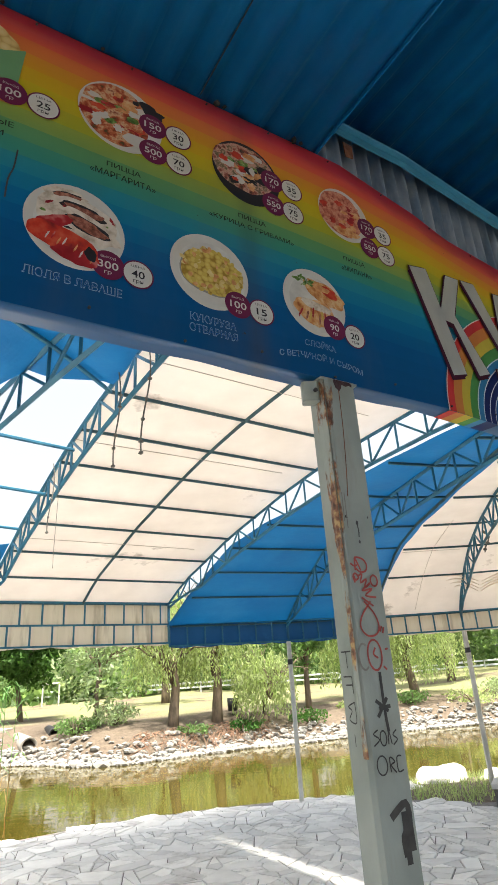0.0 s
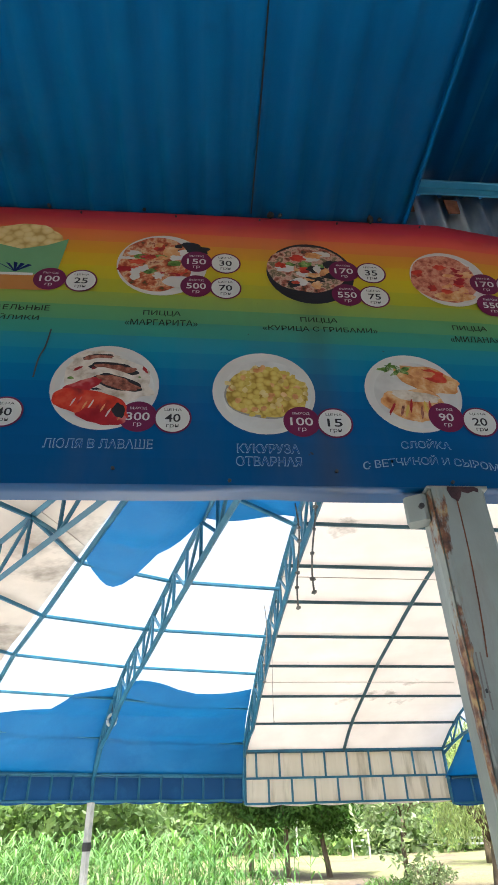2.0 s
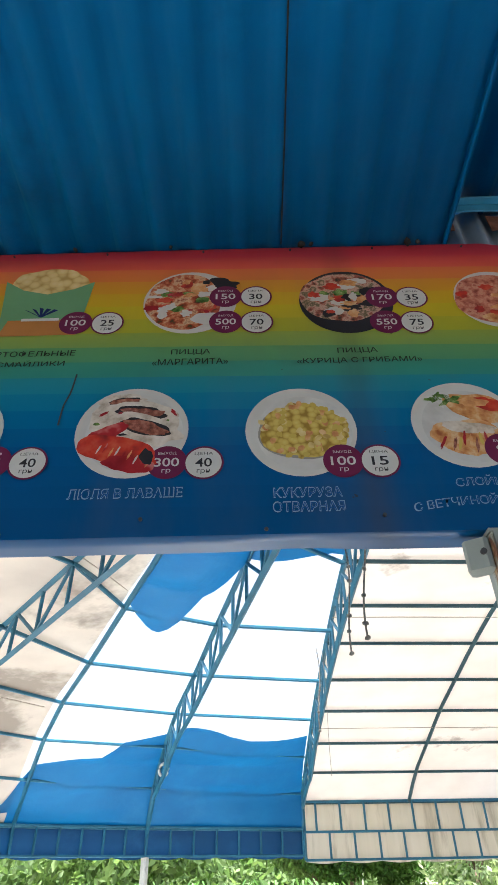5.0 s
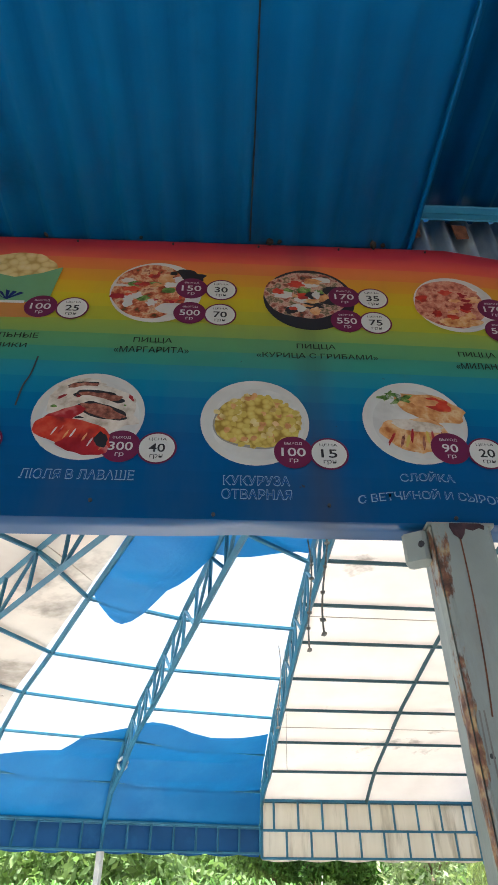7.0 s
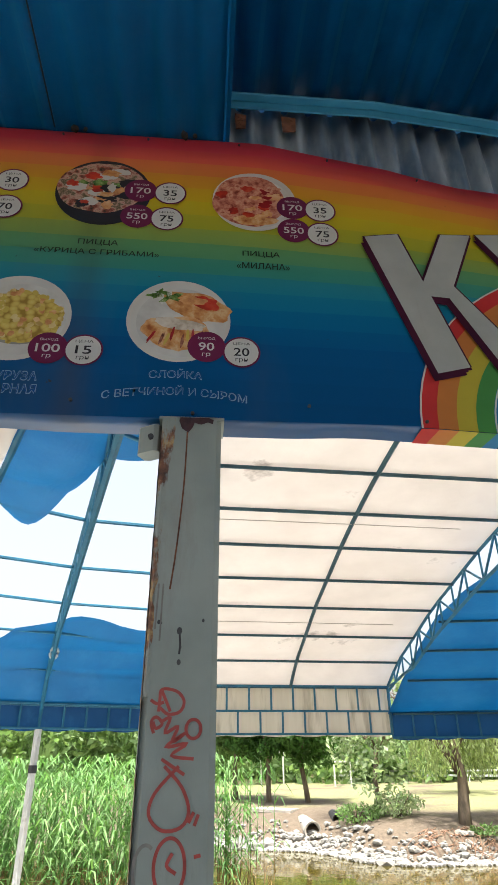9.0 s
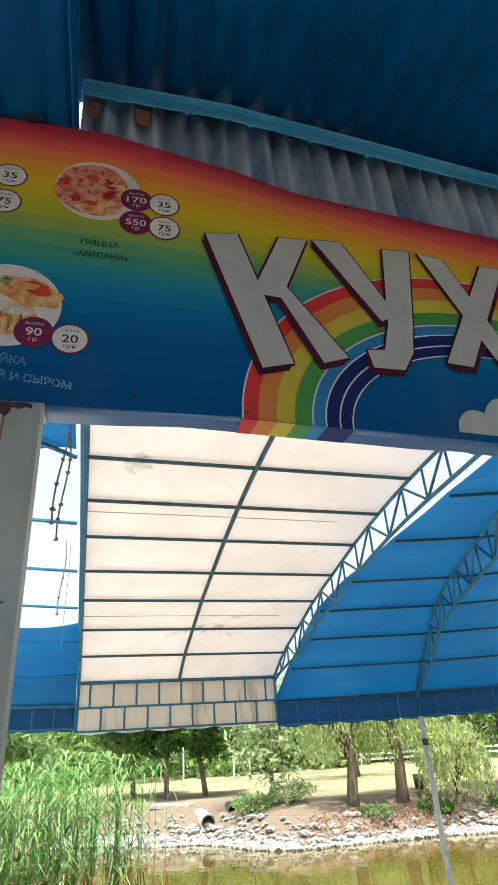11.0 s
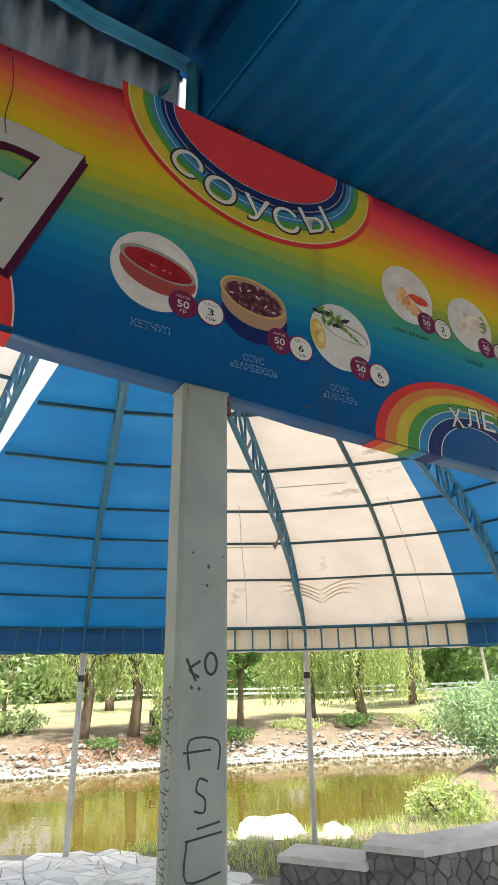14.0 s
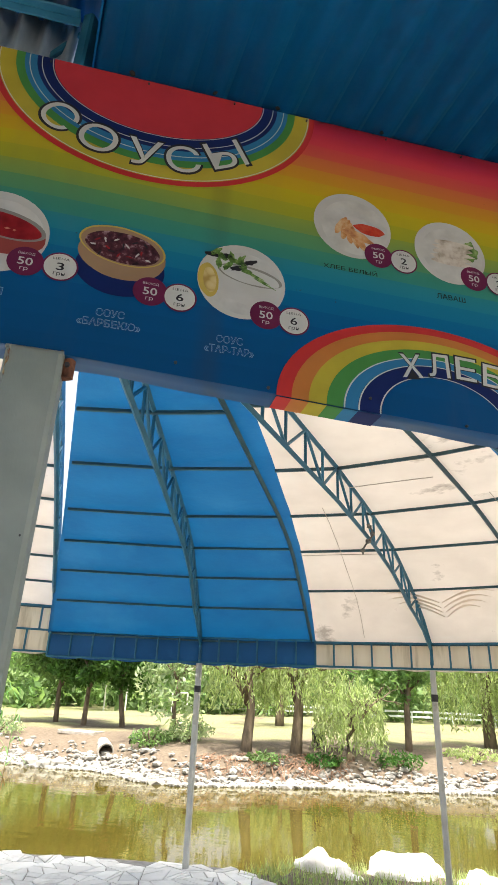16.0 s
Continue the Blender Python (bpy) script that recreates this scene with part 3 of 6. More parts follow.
# upper row
pz = picture(-0.055, 3.12, 0.126, "printed photo of a margherita pizza on a white plate")
food(pz, -0.072, 3.122, 0.103, 0.112, F_PIZZA, 0.08, 1), food(pz, 0.02, 3.19, 0.055, 0.03, I_BLACK, 0.4, 2)
for k, (u, v) in enumerate(((-0.06, 3.15), (-0.02, 3.125), (-0.09, 3.09), (-0.115, 3.15))):
    food(pz, u, v, 0.020, 0.011, F_GREEN, 0.3, 3 + k, 2)
toppings(pz, -0.072, 3.122, 0.088, (I_PLATE, F_TOMATO, F_BREAD, F_SAUCE, I_PLATE, F_PIZZA), 26, 0.018, 301)
food(pz, -0.0, 3.05, 0.05, 0.022, I_PLATE, 0.2, 305, 3.5)
for b in ((0.041, 3.136, "150", 0), (0.042, 3.035, "500", 0), (0.123, 3.133, "30", 1), (0.123, 3.031, "70", 1)):
    badge(*b)
pz = picture(0.365, 3.108, 0.126, "printed photo of a mushroom and chicken pizza on black", I_BLACK)
food(pz, 0.36, 3.125, 0.118, 0.098, F_MUSH, 0.08, 11)
for k, (u, v) in enumerate(((0.30, 3.12), (0.37, 3.17), (0.40, 3.11), (0.33, 3.07))):
    food(pz, u, v, 0.026, 0.015, I_PLATE if k % 2 else F_HAM, 0.4, 13 + k, 2)
toppings(pz, 0.36, 3.125, 0.092, (F_GREEN, I_BLACK, F_BREAD, I_PLATE, F_TOMATO, I_BLACK, F_PASTRY), 28, 0.019, 401)
for b in ((0.463, 3.12, "170", 0), (0.461, 3.021, "550", 0), (0.542, 3.116, "35", 1), (0.538, 3.017, "75", 1)):
    badge(*b)
pz = picture(0.77, 3.105, 0.114, "printed photo of a ham pizza on a white plate")
food(pz, 0.755, 3.105, 0.098, 0.098, F_HAM, 0.1, 21), food(pz, 0.77, 3.03, 0.06, 0.018, F_PASTRY, 0.2, 22, 2)
toppings(pz, 0.755, 3.11, 0.082, (F_TOMATO, F_HAM, F_SAUCE, F_BREAD), 22, 0.017, 501)
for b in ((0.873, 3.086, "170", 0), (0.873, 2.999, "550", 0), (0.948, 3.081, "35", 1), (0.949, 2.99, "75", 1)):
    badge(*b)
pc = part("dish_picture", flat([(-0.575, 3.225), (-0.52, 3.185), (-0.45, 3.165), (-0.38, 3.185), (-0.325, 3.215), (-0.345, 3.0), (-0.55, 3.0)], 0.0058), I_BOXG, sign, "printed photo of potato smiles in a paper carton")
part("food_print", flat(oval(-0.45, 3.215, 0.105, 0.065, 30, wob=0.15, seed=31), 0.0050), F_POTATO, pc)
part("food_print", flat([(-0.535, 3.06), (-0.36, 3.06), (-0.345, 3.0), (-0.55, 3.0)], 0.0066), I_BOXO, pc)
for k in range(5):
    part("carton_emblem", flat([(-0.452, 3.07), (-0.448, 3.07), (-0.42 - 0.02 * k + 0.012, 3.105 - 0.004 * abs(k - 2)), (-0.43 - 0.02 * k + 0.01, 3.11 - 0.004 * abs(k - 2))], 0.0072 + 0.0002 * k), I_NAVYINK, pc)
part("carton_emblem", flat([(-0.50, 3.056), (-0.40, 3.056), (-0.40, 3.066), (-0.50, 3.066)], 0.0074), I_WHITE, pc)
badge(-0.353, 3.045, "100", 0), badge(-0.269, 3.041, "25", 1)
title([("ПИЦЦА", -0.045, 2.926, 0.098), ("«МАРГАРИТА»", -0.045, 2.893, 0.188), ("ПИЦЦА", 0.372, 2.919, 0.10), ("«КУРИЦА С ГРИБАМИ»", 0.373, 2.885, 0.308), ("ПИЦЦА", 0.785, 2.906, 0.096), ("«МИЛАНА»", 0.79, 2.866, 0.135),
       ("КАРТОФЕЛЬНЫЕ", -0.456, 2.934, 0.242), ("СМАЙЛИКИ", -0.442, 2.90, 0.17)], False)
# lower row
def fleck(pic, s, z, a, b, turn, material, wob, seed, lift):
    """A food patch turned by some degrees."""
    c, q = math.cos(radians(turn)), math.sin(radians(turn))
    pts = [(s + x * c - y * q, z + x * q + y * c) for x, y in oval(0, 0, a, b, 30, wob=wob, seed=seed)]
    return part("food_print", flat(pts, 0.0050 + 0.0007 * lift), material, pic)


I_SHADE = ink("soft_shade_print", (0.30, 0.29, 0.26))
pz = picture(-0.167, 2.678, 0.128, "printed photo of kebab in flatbread with grilled tomato")
fleck(pz, -0.167, 2.695, 0.104, 0.078, -12, F_LAVASH, 0.12, 41, 1)
for k, (u, v, a, b, tr) in enumerate(((-0.195, 2.770, 0.055, 0.018, 4), (-0.150, 2.735, 0.085, 0.027, -8), (-0.138, 2.690, 0.088, 0.034, -18))):
    fleck(pz, u, v, a, b, tr, F_LAVASH, 0.25, 43 + k, 1.6 + k)
    fleck(pz, u + 0.002, v - 0.003, a * 0.68, b * 0.62, tr, I_BLACK, 0.3, 47 + k, 2.0 + k)
    fleck(pz, u + 0.003, v - 0.003, a * 0.60, b * 0.50, tr, F_MEAT, 0.35, 51 + k, 2.3 + k)
for k in range(14):
    fleck(pz, -0.25 + 0.0135 * k, 2.70 + 0.035 * math.sin(k * 2.1), 0.007 + 0.004 * (k % 3), 0.004, 37 * k, (F_GREEN, F_SAUCE, I_BLACK)[k % 3], 0.5, 300 + k, 3.0)
fleck(pz, -0.222, 2.672, 0.050, 0.020, 28, F_SAUCE, 0.4, 49, 4.6), fleck(pz, -0.195, 2.623, 0.088, 0.040, -16, F_TOMATO, 0.22, 42, 4.8), fleck(pz, -0.165, 2.585, 0.055, 0.022, -12, F_SAUCE, 0.3, 46, 5.0)
for k in range(9):
    fleck(pz, -0.235 + 0.014 * k, 2.628 - 0.005 * k + 0.008 * (k % 2), 0.013, 0.0022, 68, (I_PLATE, F_SAUCE, F_BREAD)[k % 3], 0.4, 320 + k, 5.3)
fleck(pz, -0.128, 2.605, 0.016, 0.022, 20, I_BLACK, 0.3, 50, 5.6)
badge(-0.082, 2.589, "300", 0), badge(-0.002, 2.586, "40", 1)
pz = picture(0.214, 2.670, 0.125, "printed photo of boiled sweetcorn on a white plate")
food(pz, 0.218, 2.666, 0.100, 0.078, I_SHADE, 0.08, 51, 0.6), food(pz, 0.22, 2.670, 0.096, 0.078, F_CORN, 0.16, 51)
kern = random.Random(5)
for k in range(95):
    a, d = kern.random() * 6.283, math.sqrt(kern.random())
    fleck(pz, 0.22 + 0.098 * d * math.cos(a), 2.672 + 0.076 * d * math.sin(a), 0.0085, 0.0065, 180 * kern.random(), (I_LEMON, F_POTATO, F_CORN, F_BREAD)[k % 4], 0.25, 900 + k, 1.5 + 0.02 * k)
badge(0.299, 2.583, "100", 0), badge(0.378, 2.581, "15", 1)
pz = picture(0.586, 2.680, 0.122, "printed photo of puff pastry with ham and cheese")
fleck(pz, 0.628, 2.722, 0.078, 0.042, -14, F_PASTRY, 0.25, 62, 1), fleck(pz, 0.645, 2.735, 0.040, 0.020, -20, F_TOMATO, 0.4, 64, 1.5), fleck(pz, 0.612, 2.742, 0.036, 0.014, -10, F_BREAD, 0.4, 65, 1.8)
fleck(pz, 0.585, 2.640, 0.084, 0.050, -10, F_BREAD, 0.2, 61, 2.2), fleck(pz, 0.575, 2.632, 0.070, 0.036, -14, F_PASTRY, 0.3, 66, 2.6), fleck(pz, 0.582, 2.668, 0.058, 0.016, -8, F_LAVASH, 0.4, 67, 3.0)
for k in range(11):
    fleck(pz, 0.525 + 0.012 * k, 2.628 + 0.010 * math.sin(k * 1.9), 0.020, 0.0035, 62 + 4 * k, (F_SAUCE, F_BREAD, F_MEAT, I_LEMON)[k % 4], 0.4, 340 + k, 3.4)
for k in range(8):
    fleck(pz, 0.525 + 0.007 * k, 2.752 + 0.010 * math.sin(k * 2.7), 0.018, 0.006, 55 * k, (F_GREEN, F_GREEN, I_PLATE)[k % 3], 0.5, 360 + k, 3.0)
badge(0.653, 2.604, "90", 0), badge(0.734, 2.592, "20", 1)
pz = picture(-0.585, 2.68, 0.125, "printed photo of a rolled flatbread on a white plate")
food(pz, -0.59, 2.68, 0.09, 0.05, F_LAVASH, 0.25, 71), food(pz, -0.55, 2.72, 0.03, 0.02, F_GREEN, 0.5, 72)
badge(-0.465, 2.60, "", 0), badge(-0.385, 2.596, "40", 1)
title([("ЛЮЛЯ В ЛАВАШЕ", -0.164, 2.513, 0.236), ("КУКУРУЗА", 0.217, 2.506, 0.14), ("ОТВАРНАЯ", 0.217, 2.472, 0.145), ("СЛОЙКА", 0.587, 2.527, 0.116), ("С ВЕТЧИНОЙ И СЫРОМ", 0.588, 2.482, 0.31)])
# sauces
pz = picture(3.042, 2.692, 0.126, "printed photo of ketchup in a red bowl")
fleck(pz, 3.050, 2.690, 0.112, 0.066, -8, I_REDBOWL, 0.03, 81, 1), fleck(pz, 3.050, 2.716, 0.112, 0.044, -10, I_SHADE, 0.02, 811, 1.6), fleck(pz, 3.050, 2.714, 0.100, 0.036, -10, F_SAUCE, 0.05, 82, 2.0)
for k, (u, v, a) in enumerate(((3.035, 2.708, 0.010), (3.066, 2.703, 0.007), (3.083, 2.700, 0.004))):
    fleck(pz, u, v, a, 0.0028, -14 + 20 * k, F_HAM, 0.6, 820 + k, 2.4)
badge(3.125, 2.612, "50", 0), badge(3.208, 2.613, "3", 1)
pz = part("dish_picture", flat(oval(3.352, 2.640, 0.112, 0.085), 0.0046), I_NAVYINK, sign, "printed photo of barbecue sauce in a clay bowl")
fleck(pz, 3.352, 2.684, 0.112, 0.078, -6, I_CLAY, 0.02, 84, 1), fleck(pz, 3.350, 2.712, 0.113, 0.060, -8, I_LEMON, 0.02, 85, 1.5), fleck(pz, 3.350, 2.711, 0.108, 0.056, -8, I_CLAY, 0.02, 85, 1.8), fleck(pz, 3.350, 2.706, 0.098, 0.048, -8, F_BBQ, 0.05, 86, 2.1)
for k in range(16):
    fleck(pz, 3.275 + 0.0095 * k, 2.704 + 0.026 * math.sin(k * 2.4), 0.008, 0.0026, 35 * k, (I_PLATE, F_SAUCE, I_BLACK)[k % 3], 0.5, 840 + k, 2.5)
badge(3.433, 2.585, "50", 0), badge(3.509, 2.581, "6", 1)
pz = picture(3.668, 2.668, 0.120, "printed photo of tartar sauce with lemon and herbs")
fleck(pz, 3.690, 2.655, 0.092, 0.062, -6, I_PLATE, 0.03, 88, 1), fleck(pz, 3.690, 2.690, 0.090, 0.030, -8, I_SHADE, 0.03, 89, 1.4), fleck(pz, 3.690, 2.688, 0.084, 0.025, -8, I_WHITE, 0.08, 90, 1.7)
fleck(pz, 3.578, 2.655, 0.028, 0.054, 8, I_LEMON, 0.08, 87, 2.0), fleck(pz, 3.582, 2.655, 0.018, 0.040, 8, F_POTATO, 0.1, 91, 2.3)
for k in range(13):
    fleck(pz, 3.585 + 0.0085 * k, 2.740 + 0.018 * math.sin(k * 2.2) - 0.002 * k, 0.020, 0.008, 47 * k, F_GREEN if k % 4 else I_BLACK, 0.5, 860 + k, 2.6)
for k in range(3):
    fleck(pz, 3.70 + 0.015 * k, 2.695 - 0.012 * k, 0.035, 0.0025, -24, F_GREEN, 0.3, 880 + k, 2.9)
badge(3.737, 2.572, "50", 0), badge(3.813, 2.567, "6", 1)
title([("КЕТЧУП", 3.037, 2.515, 0.105), ("СОУС", 3.345, 2.500, 0.068), ("«БАРБЕКЮ»", 3.345, 2.470, 0.15), ("СОУС", 3.645, 2.478, 0.068), ("«ТАР-ТАР»", 3.645, 2.448, 0.125)], True, 0.018)
# bread
pz = picture(3.992, 2.942, 0.121, "printed photo of sliced white bread")
for k in range(5):
    fleck(pz, 3.955 + 0.014 * k, 2.935 - 0.012 * k, 0.040, 0.012, 62 + 14 * k, (F_BREAD, F_PASTRY)[k % 2], 0.15, 91 + k, 1 + 0.3 * k)
fleck(pz, 4.045, 2.935, 0.050, 0.018, -6, F_TOMATO, 0.2, 98, 2.6), fleck(pz, 4.005, 2.905, 0.050, 0.016, -20, F_BREAD, 0.3, 99, 2.9)
badge(4.068, 2.846, "50", 0), badge(4.147, 2.842, "2", 1)
pz = picture(4.305, 2.912, 0.117, "printed photo of folded thin flatbread")
for k in range(5):
    food(pz, 4.305 + 0.004 * k, 2.875 + 0.018 * k, 0.068, 0.012, F_LAVASH, 0.2, 93 + k, 1 + 0.4 * k)
food(pz, 4.375, 2.93, 0.025, 0.04, F_GREEN, 0.5, 99, 1)
badge(4.374, 2.828, "50", 0), badge(4.457, 2.825, "2", 1)
pz = picture(4.60, 2.935, 0.115, "printed photo of a brown bread roll")
food(pz, 4.60, 2.94, 0.075, 0.055, F_BREAD, 0.2, 101)
badge(4.675, 2.83, "", 0), badge(4.75, 2.83, "", 1)
pz = picture(4.97, 2.93, 0.110, "printed photo of a dark drink on white")
food(pz, 4.97, 2.93, 0.05, 0.06, F_BBQ, 0.3, 103)
badge(5.04, 2.83, "", 0), badge(5.12, 2.83, "", 1)
pz = picture(4.90, 2.55, 0.105, "printed photo of a dark dish on white")
food(pz, 4.90, 2.56, 0.06, 0.06, F_MEAT, 0.3, 105)
badge(4.98, 2.48, "", 0)
title([("ХЛЕБ БЕЛЫЙ", 3.98, 2.778, 0.162), ("ЛАВАШ", 4.29, 2.742, 0.092)], False, 0.018)


def rainbow(cs, cz, ao, bo, ai, bi, up, shares, label, lines, lean=0.0):
    """Concentric print bands from the outer edge inward."""
    r0, first = 0.0, None
    for k, (col, w) in enumerate(shares):
        r1 = r0 + w
        f0, f1 = r0, r1
        o = part("rainbow_band", ring_band(cs, cz, ao + (ai - ao) * f0, bo + (bi - bo) * f0, ao + (ai - ao) * f1, bo + (bi - bo) * f1, up, 0.0042, lean), I_BAND[col], first or sign, label if first is None else "")
        first = first or o
        if up:
            for sg in (-1, 1):
                e0, e1 = cs + sg * (ao + (ai - ao) * f0), cs + sg * (ao + (ai - ao) * f1)
                lo, hi = min(e0, e1), max(e0, e1)
                part("rainbow_foot", Geo().add([at_sign(lo, zlow(lo) - 0.004, 0.002), at_sign(hi, zlow(hi) - 0.004, 0.002), at_sign(hi, zlow(hi) - 0.002, -0.069), at_sign(lo, zlow(lo) - 0.002, -0.069)], [(3, 2, 1, 0)]), I_BAND[col], first)
        r0 = r1
    for q in lines:
        part("white_line", ring_band(cs, cz, ao + (ai - ao) * (q - 0.007), bo + (bi - bo) * (q - 0.007), ao + (ai - ao) * (q + 0.007), bo + (bi - bo) * (q + 0.007), up, 0.0050, lean), I_WHITE, first)


rainbow(1.92, Z0 - 0.014, 0.79, 0.584, 0.50, 0.289, True, [(0, 0.14), (1, 0.16), (2, 0.16), (3, 0.15), (4, 0.13), (5, 0.26)], "printed rainbow arch behind the big letters", (0.008, 0.62, 0.74, 0.87, 0.99))
part("red_field", flat(oval(3.39, 3.352, 0.325, 0.225, 30, math.pi, 2 * math.pi), 0.0038), ink("deep_red_ink", (0.54, 0.045, 0.06)), sign, "red half-round field")
rainbow(3.39, 3.352, 0.485, 0.40, 0.315, 0.215, False, [(0, 0.10), (2, 0.28), (3, 0.14), (4, 0.20), (5, 0.28)], "printed upside-down rainbow under the sauces title", (0.12, 0.60, 0.80, 0.98))
rainbow(4.235, zlow(4.235), 0.465, 0.299, 0.185, 0.141, True, [(0, 0.14), (1, 0.16), (2, 0.17), (3, 0.16), (4, 0.14), (5, 0.23)], "printed rainbow arch over the bread title", (0.64, 0.78, 0.99), 0.047)
for ch, x, z, tr, w in (("С", 3.124, 3.128, -38, 0.098), ("О", 3.238, 3.076, -17, 0.108), ("У", 3.368, 3.058, -2, 0.095), ("С", 3.478, 3.062, 12, 0.098), ("Ы", 3.60, 3.118, 27, 0.112)):
    words(ch, x, z, w + 0.014, 0.116, I_BLACK, sign, 0.0060, tr, 0.015)
    words(ch, x, z, w, 0.100, I_WHITE, sign, 0.0068, tr, 0.0, "white letter with a dark outline")
for k, ch in enumerate("ХЛЕБ"):
    x, z, tr = 4.145 + 0.082 * k, (2.488, 2.502, 2.504, 2.494)[k], (6, 2, -2, -6)[k]
    words(ch, x, z, 0.072, 0.082, I_BLACK, sign, 0.0060, tr, 0.02)
    words(ch, x, z, 0.062, 0.072, I_WHITE, sign, 0.0068, tr, 0.004, "white letter with a dark outline")

# cloud and the big title
cl = None
for k, (x, r, h) in enumerate(((1.80, 0.07, 0.075), (1.90, 0.085, 0.125), (2.0, 0.08, 0.105), (2.09, 0.07, 0.08), (2.16, 0.05, 0.05))):
    o = part("cloud_puff", flat(oval(x, Z0 + 0.012, r, h, 20, 0, math.pi), 0.0062 + 0.0005 * k), I_CREAM, cl or sign, "" if cl else "pale printed cloud")
    cl = cl or o
GLYPHS = {
    "K": (-0.014, [[(1.06, 2.985), (1.15, 3.0), (1.275, 2.578), (1.19, 2.552)], [(1.275, 3.018), (1.362, 3.03), (1.262, 2.79), (1.178, 2.79)], [(1.225, 2.86), (1.275, 2.84), (1.435, 2.62), (1.36, 2.592)]]),
    "У": (-0.012, [[(1.38, 3.035), (1.472, 3.05), (1.612, 2.80), (1.56, 2.765)], [(1.615, 3.055), (1.71, 3.07), (1.655, 2.74), (1.575, 2.74)], [(1.578, 2.76), (1.655, 2.76), (1.64, 2.67), (1.60, 2.605), (1.505, 2.60), (1.495, 2.655), (1.55, 2.665)]]),
    "Х": (0.006, [[(1.74, 3.07), (1.832, 3.062), (2.022, 2.652), (1.94, 2.655)], [(1.975, 3.07), (2.062, 3.075), (1.832, 2.65), (1.745, 2.652)]]),
    "Н": (0.012, [[(2.13, 3.065), (2.225, 3.08), (2.158, 2.65), (2.08, 2.655)], [(2.355, 3.05), (2.45, 3.052), (2.335, 2.628), (2.252, 2.64)], [(2.17, 2.905), (2.36, 2.885), (2.345, 2.81), (2.16, 2.83)]]),
    "Я": (0.018, [[(2.735, 2.985), (2.82, 2.99), (2.668, 2.545), (2.578, 2.575)], [(2.64, 2.76), (2.56, 2.74), (2.405, 2.665), (2.465, 2.60), (2.56, 2.665)]])}
for ch, (dx, quads) in GLYPHS.items():
    body, dark = Geo(), Geo()
    quads = list(quads)
    for k, q in enumerate(quads):
        q = q[::-1]
        body.add([at_sign(s, z, 0.0080 + 0.0003 * k) for s, z in q], [tuple(range(len(q)))])
        for j, (ex, ez) in enumerate(((-0.005, 0.004), (0.005, 0.004), (-0.005, -0.005), (0.005, -0.005), (dx * 0.4, -0.012), (dx * 0.8, -0.022))):
            dark.add([at_sign(s + ex, z + ez, 0.0056 + 0.0003 * k + 0.0001 * j) for s, z in q], [tuple(range(len(q)))])
    if ch == "Я":
        for g2, off, sh in ((body, 0.0092, 0.0), (dark, 0.0074, 0.7)):
            rb = ribbon([(2.78, 2.948), (2.66, 2.955), (2.58, 2.935), (2.535, 2.865), (2.57, 2.79), (2.70, 2.775)], 0.075)
            g2.grid([[at_sign(a.x + dx * sh, a.y - 0.03 * sh, off), at_sign(b.x + dx * sh, b.y - 0.03 * sh, off)] for a, b in rb])
    L = part("big_letter", body, I_CREAM, sign, "large grey-white capital with a maroon drop edge")
    part("letter_edge", dark, I_DROP, L)
set_type()


# ---- kiosk posts ----
POST_D = -0.022                         # post axis, towards the kiosk from the sign face
def square_post(name, s, w, material, label):
    v, c = 0.080, 0.010
    t = thing(name, at_sign(s, 0, POST_D), label, "post", "kiosk posts")
    g = Geo()
    prof = [(-w / 2 + c, -v / 2), (w / 2 - c, -v / 2), (w / 2, -v / 2 + c), (w / 2, v / 2 - c), (w / 2 - c, v / 2), (-w / 2 + c, v / 2), (-w / 2, v / 2 - c), (-w / 2, -v / 2 + c)]
    zs = [0.0, 0.6, 1.2, 1.8, 2.2, zlow(s) - 0.004]
    v = [at_sign(s + x, z, POST_D - y) for z in zs for x, y in prof]
    f = [(k * 8 + i, k * 8 + (i + 1) % 8, (k + 1) * 8 + (i + 1) % 8, (k + 1) * 8 + i) for k in range(len(zs) - 1) for i in range(8)]
    g.add(v, f + [tuple(range(7, -1, -1)), tuple(range(len(v) - 8, len(v)))])
    part("shaft", g, material, t)
    return t


S_A, S_B = 0.628, 3.193
post_a = square_post("square_post", S_A, 0.124, M_POST, "grey-green painted square steel post with rusty edge and graffiti")
post_b = square_post("square_post", S_B, 0.127, M_POST, "grey-green painted square steel post with black graffiti")

# ---- big tent ----
tent = thing("tent", (1.0, 8.0, 0), "arched market tent of cream and blue canvas on blue steel trusses", "tent")
PS = [(0, 2.57), (0.49, 2.79), (1.12, 2.95), (1.70, 3.11), (2.29, 3.22), (2.87, 3.33), (3.42, 3.41), (4.0, 3.465), (4.8, 3.50), (6.2, 3.52)]
PA = [(0, 2.28), (0.59, 2.58), (1.14, 2.81), (1.63, 3.01), (2.36, 3.12), (3.38, 3.18), (4.2, 3.23), (5.2, 3.27), (6.2, 3.28)]
PC = [(0, 2.28), (0.3, 2.49), (0.8, 2.74), (1.55, 2.99), (2.32, 3.12), (3.22, 3.20), (4.2, 3.24), (5.2, 3.28), (6.2, 3.29)]
LEVELS = (2.33, 2.64, 2.885, 3.045, 3.125, 3.235, 3.36, 3.44, 3.47)     # purlin heights of the torn bays


def levels(*ds):
    return list(zip(ds, LEVELS))


